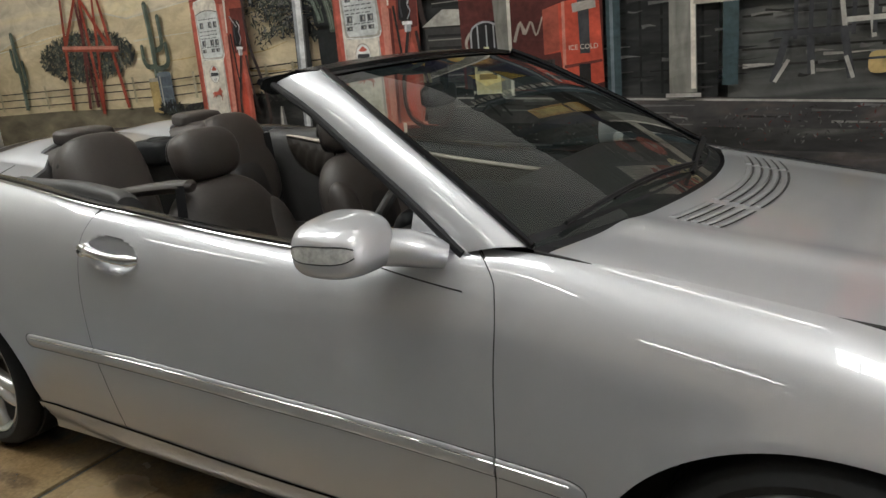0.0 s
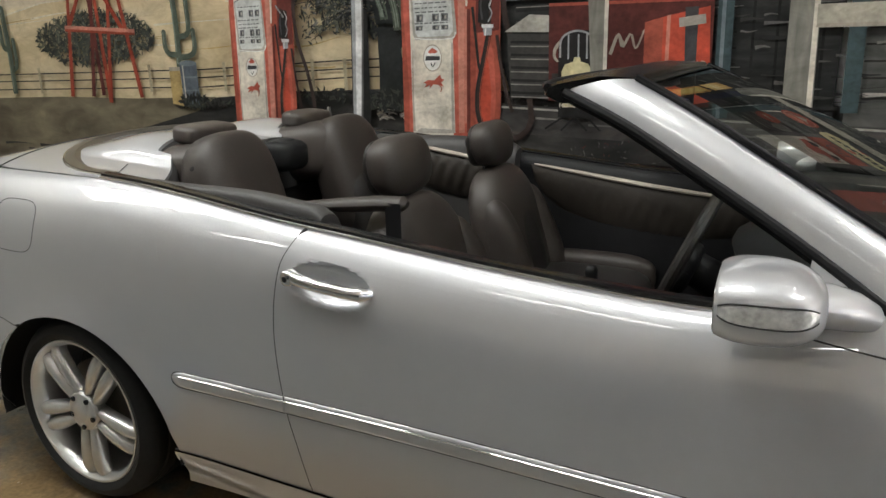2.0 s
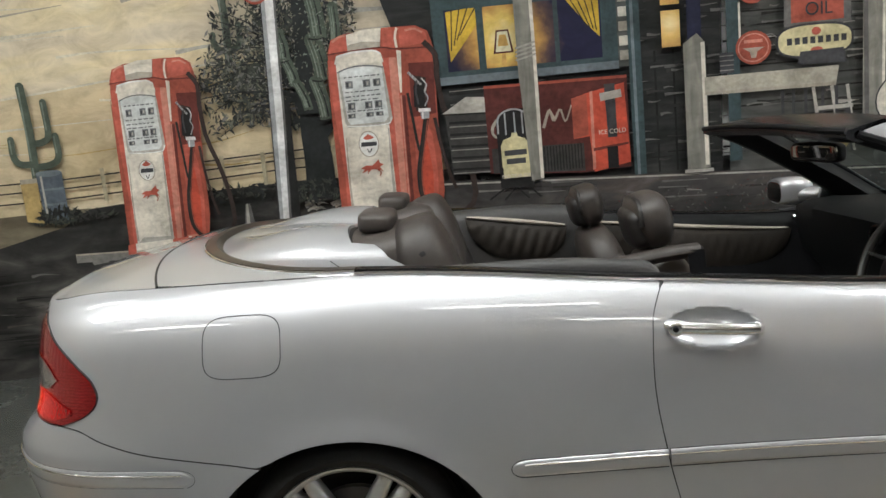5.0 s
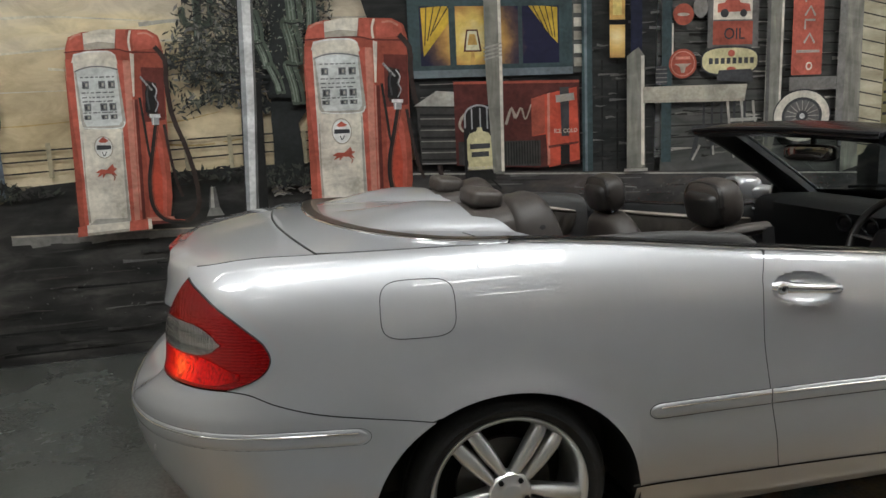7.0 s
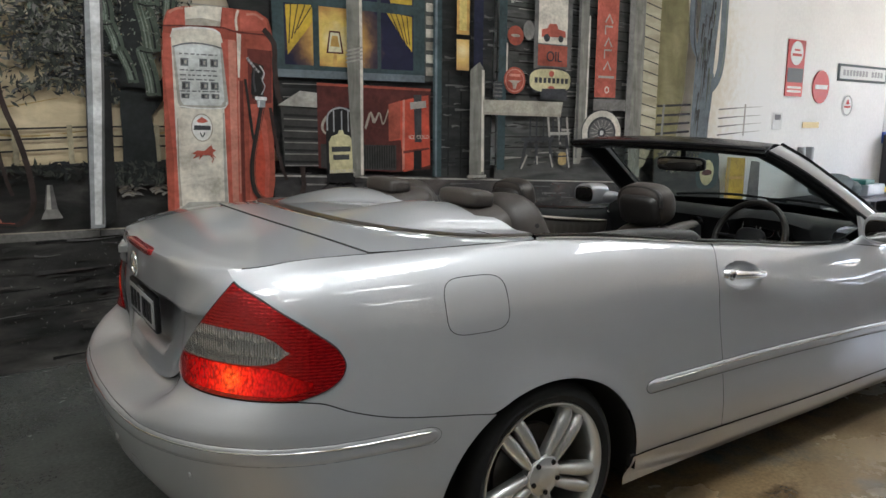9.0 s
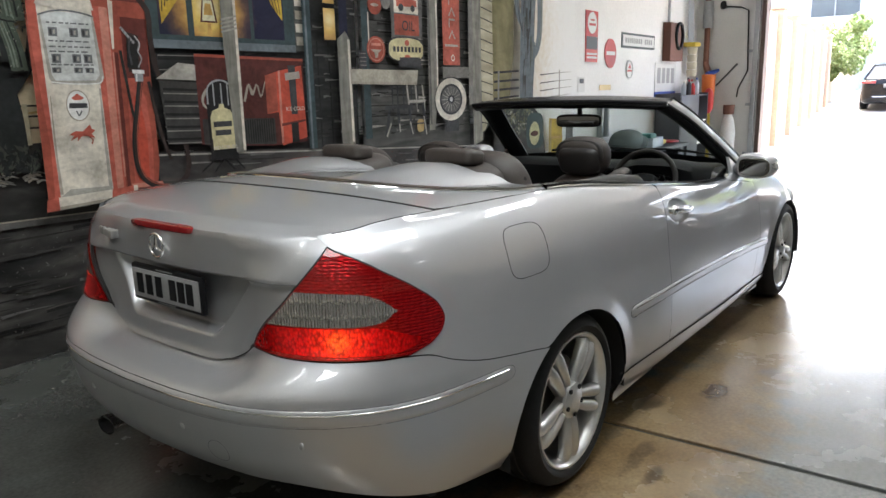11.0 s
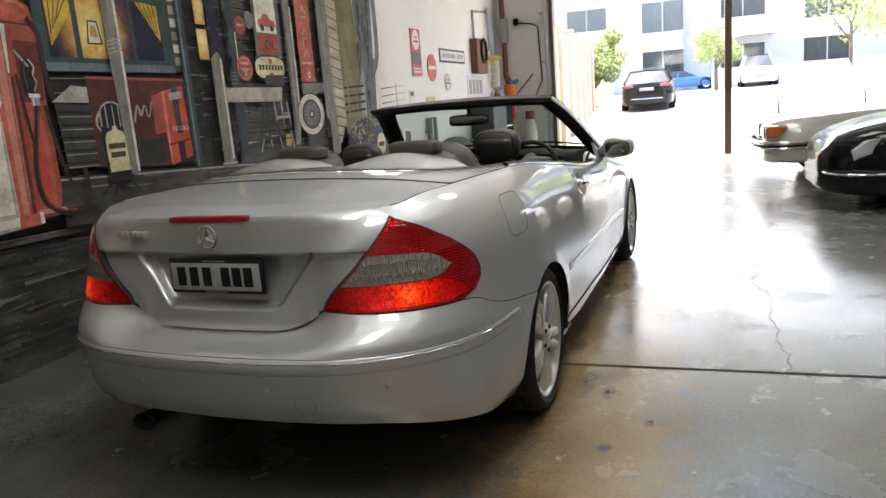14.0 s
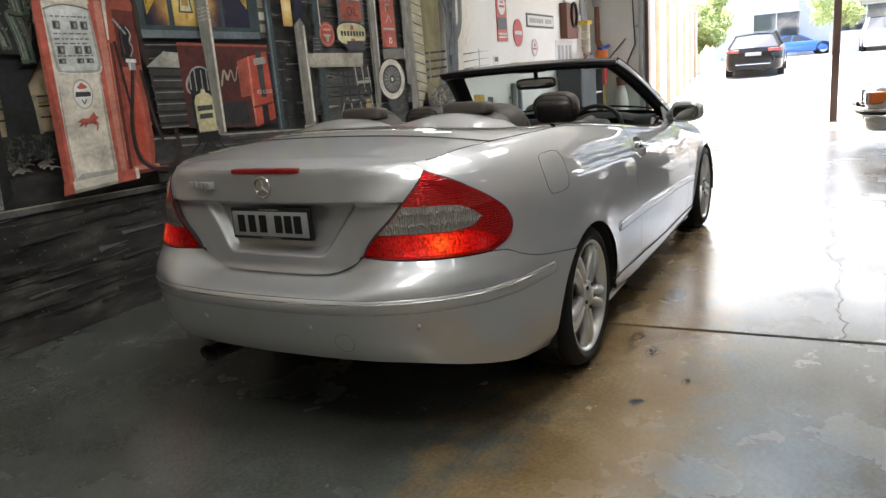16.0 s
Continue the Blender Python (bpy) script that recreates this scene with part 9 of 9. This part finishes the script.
s = wall_sign("fuse_box", "dark brown switch box with cables", 6.40, 1.77, 7.04, 2.36, RUST, 0.13, "switch box")
part("cable_coil", Geo().tube([(6.78 + 0.16 * math.cos(a), -0.15, 2.16 + 0.20 * math.sin(a)) for a in np.linspace(0, 2 * math.pi, 30)], 0.025, 8), BLACK, s)
part("conduit", Geo().tube([(6.55, -0.04, 2.36), (6.55, -0.04, 2.83), (7.6, -0.04, 2.89), (7.6, -0.04, 2.2)], 0.022, 8), GALV, s)
s = wall_sign("notice_sheet", "white printed notice sheet with a blue lower edge", 6.08, 1.29, 7.08, 1.74, SIGNWHITE, 0.01, "notice")
part("blue_edge", Geo().box((6.08, -0.014, 1.13), (7.08, -0.003, 1.287)), BLUE, s, smooth=False)
for k in range(4):
    part("print_bar", Geo().box((6.18 + 0.22 * k, -0.014, 1.42), (6.32 + 0.22 * k, -0.010, 1.66)), STONE_GREY, s, smooth=False)
s = thing("wall_pipes", "pair of short galvanised pipes on the wall", "pipe", at=pose(0, WY, 0))
for x in (3.88, 4.08):
    part("pipe", Geo().tube([(x, -0.05, 0.72), (x, -0.05, 1.12)], 0.045, 12), GALV, s)
part("bracket", Geo().box((3.78, -0.03, 0.90), (4.18, -0.001, 0.94)), GALV, s, smooth=False)

bench = thing("workbench", "low grey workbench along the white wall", "workbench", at=pose(0, WY, 0))
part("top", Geo().box((3.3, -0.62, 0.47), (6.0, -0.003, 0.52), 0, 0.006), DARKMETAL, bench)
for x in (3.36, 5.94):
    for y in (-0.58, -0.05):
        part("leg", Geo().box((x - 0.025, y - 0.025, 0.0), (x + 0.025, y + 0.025, 0.47)), DARKMETAL, bench, smooth=False)
tagged(part("covered_bundle", Geo().blob((4.05, WY - 0.35, 0.66), (0.28, 0.20, 0.15), 0.8, 0.8, 16, shape=lambda p: (p[0] + 0.1 * math.sin(4 * p[2]), p[1], p[2] * (1 + 0.2 * p[0]))).blob((4.42, WY - 0.33, 0.62), (0.20, 0.18, 0.11), 0.8, 0.8, 14), GREYCLOTH, None), "grey-green cloth bundle on the workbench", "cloth")
tagged(part("storage_box", Geo().box((4.70, WY - 0.50, 0.52), (5.15, WY - 0.15, 0.66), 0, 0.015), CLEARP, None), "translucent plastic storage box on the workbench", "box")
tagged(part("storage_tub", Geo().box((4.66, WY - 0.48, 0.66), (4.90, WY - 0.2, 0.72), 0, 0.015), TEALP, None), "small teal plastic tub on the storage box", "tub")
tagged(part("yellow_tool", Geo().blob((5.45, WY - 0.35, 0.555), (0.16, 0.06, 0.035), 0.6, 0.6, 12), YELLOW, None), "yellow hand tool lying on the workbench", "tool")
tagged(part("red_cloth", Geo().blob((5.72, WY - 0.40, 0.545), (0.20, 0.12, 0.025), 0.8, 0.8, 12), REDP, None), "crumpled red cloth on the workbench", "cloth")

shelf = thing("bottle_shelf", "dark metal shelf half filled with bottles", "shelf", at=pose(6.1, WY - 0.02, 0))
part("side", Geo().box((0, -0.40, 0), (0.03, 0, 1.25)), DARKMETAL, shelf, smooth=False)
part("side", Geo().box((1.47, -0.40, 0), (1.50, 0, 1.25)), DARKMETAL, shelf, smooth=False)
part("back", Geo().box((0.03, -0.02, 0), (1.47, 0, 1.25)), DARKMETAL, shelf, smooth=False)
part("door", Geo().box((0.03, -0.41, 0.03), (0.95, -0.39, 1.22), 0, 0.004), DARKMETAL, shelf)
for z in (0.05, 0.42, 0.80, 1.22):
    part("board", Geo().box((0.03, -0.39, z - 0.02), (1.47, -0.02, z)), SIGNWHITE if z < 1 else DARKMETAL, shelf, smooth=False)


def bottle(x, y, z, h, r, mat, cap, label):
    b = thing("bottle", label, "bottle", "bottles in the corner", at=pose(x, y, z))
    part("body", Geo().tube([(0, 0, 0), (0, 0, 0.02), (0, 0, h * 0.62), (0, 0, h * 0.78), (0, 0, h * 0.88)], [r * 0.96, r, r, r * 0.55, r * 0.36], 14), mat, b)
    part("cap", Geo().tube([(0, 0, h * 0.87), (0, 0, h)], r * 0.38, 12), cap, b)


for k, (m, c, lab) in enumerate([(CLEARP, BLUE, "clear spray bottle with a blue cap"), (SIGNWHITE, REDP, "white bottle with a red cap"), (CLEARP, SIGNWHITE, "clear bottle with a white cap"), (SIGNWHITE, SIGNDARK, "white bottle with a dark cap")]):
    bottle(7.16 + 0.10 * k, WY - 0.26, 0.80, 0.26, 0.04, m, c, lab)
    bottle(7.15 + 0.105 * k, WY - 0.26, 0.42, 0.27, 0.042, [SIGNWHITE, CLEARP, BLUE, SIGNWHITE][k], c, lab)
for k, (m, c, lab) in enumerate([(CLEARP, SIGNWHITE, "clear bottle with a white cap"), (SIGNDARK, REDP, "dark bottle with a red cap"), (SIGNWHITE, SIGNDARK, "white bottle with a dark cap"), (REDP, SIGNWHITE, "red bottle with a white cap"), (SIGNWHITE, REDP, "white bottle with a red cap"), (CLEARP, BLUE, "clear spray bottle with a blue cap")]):
    bottle(6.95 + 0.105 * k, WY - 0.2 - 0.05 * (k % 2), 1.22, 0.22 + 0.03 * (k % 3), 0.042, m, c, lab)

rack = thing("cup_dispenser", "stack of cream paper cups under a yellow holder on the wall", "dispenser", at=pose(7.55, WY, 0))
part("holder", Geo().box((-0.16, -0.22, 2.02), (0.16, -0.001, 2.09), 0, 0.01), YELLOW, rack)
for k in range(4):
    part("cup_stack", Geo().tube([(0.0, -0.13, 1.52 + 0.125 * k), (0, -0.13, 1.635 + 0.125 * k)], [0.075, 0.09], 16), CUPS, rack)
for k in range(5):
    part("hanging_tube", Geo().tube([(-0.12 + 0.06 * k, -0.10, 2.09), (-0.12 + 0.06 * k, -0.07, 2.95)], 0.012, 8), GALV, rack)

stand = thing("cleaning_tools", "orange bucket, red cloth and yellow handles standing in the corner", "cleaning tools", at=pose(7.95, 4.05, 0))
part("orange_body", Geo().tube([(0, 0, 0.95), (0, 0, 1.55)], [0.10, 0.12], 16), ORANGEP, stand, "orange plastic tube")
part("blue_top", Geo().tube([(-0.08, 0, 1.55), (0.14, -0.12, 1.62)], [0.05, 0.03], 10), BLUE, stand, "blue brush head")
part("red_cloth", Geo().blob((-0.12, -0.05, 1.10), (0.09, 0.08, 0.22), 0.8, 0.8, 12), REDP, stand, "hanging red cloth")
part("yellow_handle", Geo().tube([(0.02, -0.02, 0.0), (0.0, 0.0, 1.0)], 0.05, 10), YELLOW, stand, "yellow handle")
part("brush_arm", Geo().tube([(0.1, -0.1, 1.35), (0.2, -0.42, 1.72)], 0.015, 8), SIGNDARK, stand)
ext = thing("red_pipe_valve", "red-brown riser pipe with a grey valve", "pipe", at=pose(8.12, 4.16, 0))
part("pipe", Geo().tube([(0, 0, 1.7), (0, 0, 2.35), (0, 0.02, 3.3)], 0.05, 12), RUST, ext)
part("valve", Geo().tube([(0, 0, 2.35), (0, 0, 2.80)], 0.085, 14), GALV, ext)
part("outlet", Geo().tube([(-0.02, 0, 1.75), (-0.14, -0.1, 1.55)], [0.05, 0.07], 12), RUST, ext)
jug = thing("white_jug", "white plastic jug with a dark red lid hanging by the door", "jug", at=pose(8.03, 3.70, 0.0))
part("body", Geo().tube([(0, 0, 0.10), (0, 0, 0.55), (0, 0, 0.75), (0, 0, 0.86)], [0.12, 0.13, 0.10, 0.05], 16), SIGNWHITE, jug)
part("lid", Geo().tube([(0, 0, 0.86), (0, 0, 1.02)], [0.09, 0.10], 14), RUST, jug)
part("stand_leg", Geo().box((-0.06, -0.06, 0.0), (0.06, 0.06, 0.11)), SIGNDARK, jug, smooth=False)
cab = thing("wall_cables", "black cable looping down the grey wall by the door", "cable", at=pose(8.2, 0, 0))
part("cable", Geo().tube([(-0.02, 3.90, 2.70), (-0.03, 3.62, 2.66), (-0.03, 3.50, 2.60), (-0.02, 3.46, 1.6), (-0.03, 3.60, 1.30), (-0.02, 3.62, 1.15)], 0.012, 8), BLACK, cab)
part("hook", Geo().blob((-0.04, 3.92, 2.72), (0.04, 0.05, 0.07), 0.7, 0.7, 10), BLACK, cab)
part("door_guide", Geo().box((-0.09, 3.30, 0.0), (-0.003, 3.38, 3.34), 0, 0.006), GALV, cab)
for z in (0.15, 1.0, 1.9, 2.8):
    part("guide_bracket", Geo().box((-0.06, 3.38, z), (-0.003, 3.46, z + 0.05)), GALV, cab, smooth=False)

# crack and small marks on the floor
CRACK = material("dark_crack", (0.035, 0.03, 0.026), 0.85)
r2 = random.Random(4)
pts, x, y = [], JOINT_X + 0.02, 0.335
while x < 1.2:
    pts.append((x, y, -0.0004))
    x += r2.uniform(0.012, 0.06)
    y += r2.uniform(-0.022, 0.022) - 0.10 * (y - 0.33)
tagged(part("floor_crack", Geo().tube(pts, 0.0030, 5, squash=0.6), CRACK, None), "jagged crack in the concrete slab", "crack", "", "structure")
DRAIN = material("dark_floor_plug", (0.03, 0.03, 0.032), 0.5)


def stain(name, cx, cy, rx, ry, mat, seed, label):
    r = random.Random(seed)
    ph = [r.uniform(0, 6.28) for _ in range(6)]
    n = 60
    v = []
    for k in range(n):
        a = 2 * math.pi * k / n
        f = 1 + 0.20 * math.sin(2 * a + ph[0]) + 0.16 * math.sin(3 * a + ph[1]) + 0.12 * math.sin(5 * a + ph[2]) + 0.09 * math.sin(9 * a + ph[3]) + 0.06 * math.sin(14 * a + ph[4])
        v.append((cx + rx * f * math.cos(a), cy + ry * f * math.sin(a), 0.0008))
    return tagged(part(name, Geo().add(v, [tuple(range(n))]), mat, None, smooth=False), label, "stain", "", "structure")


stain("floor_plug", -3.58, 1.065, 0.030, 0.024, DRAIN, 5, "dark plug set in the concrete")
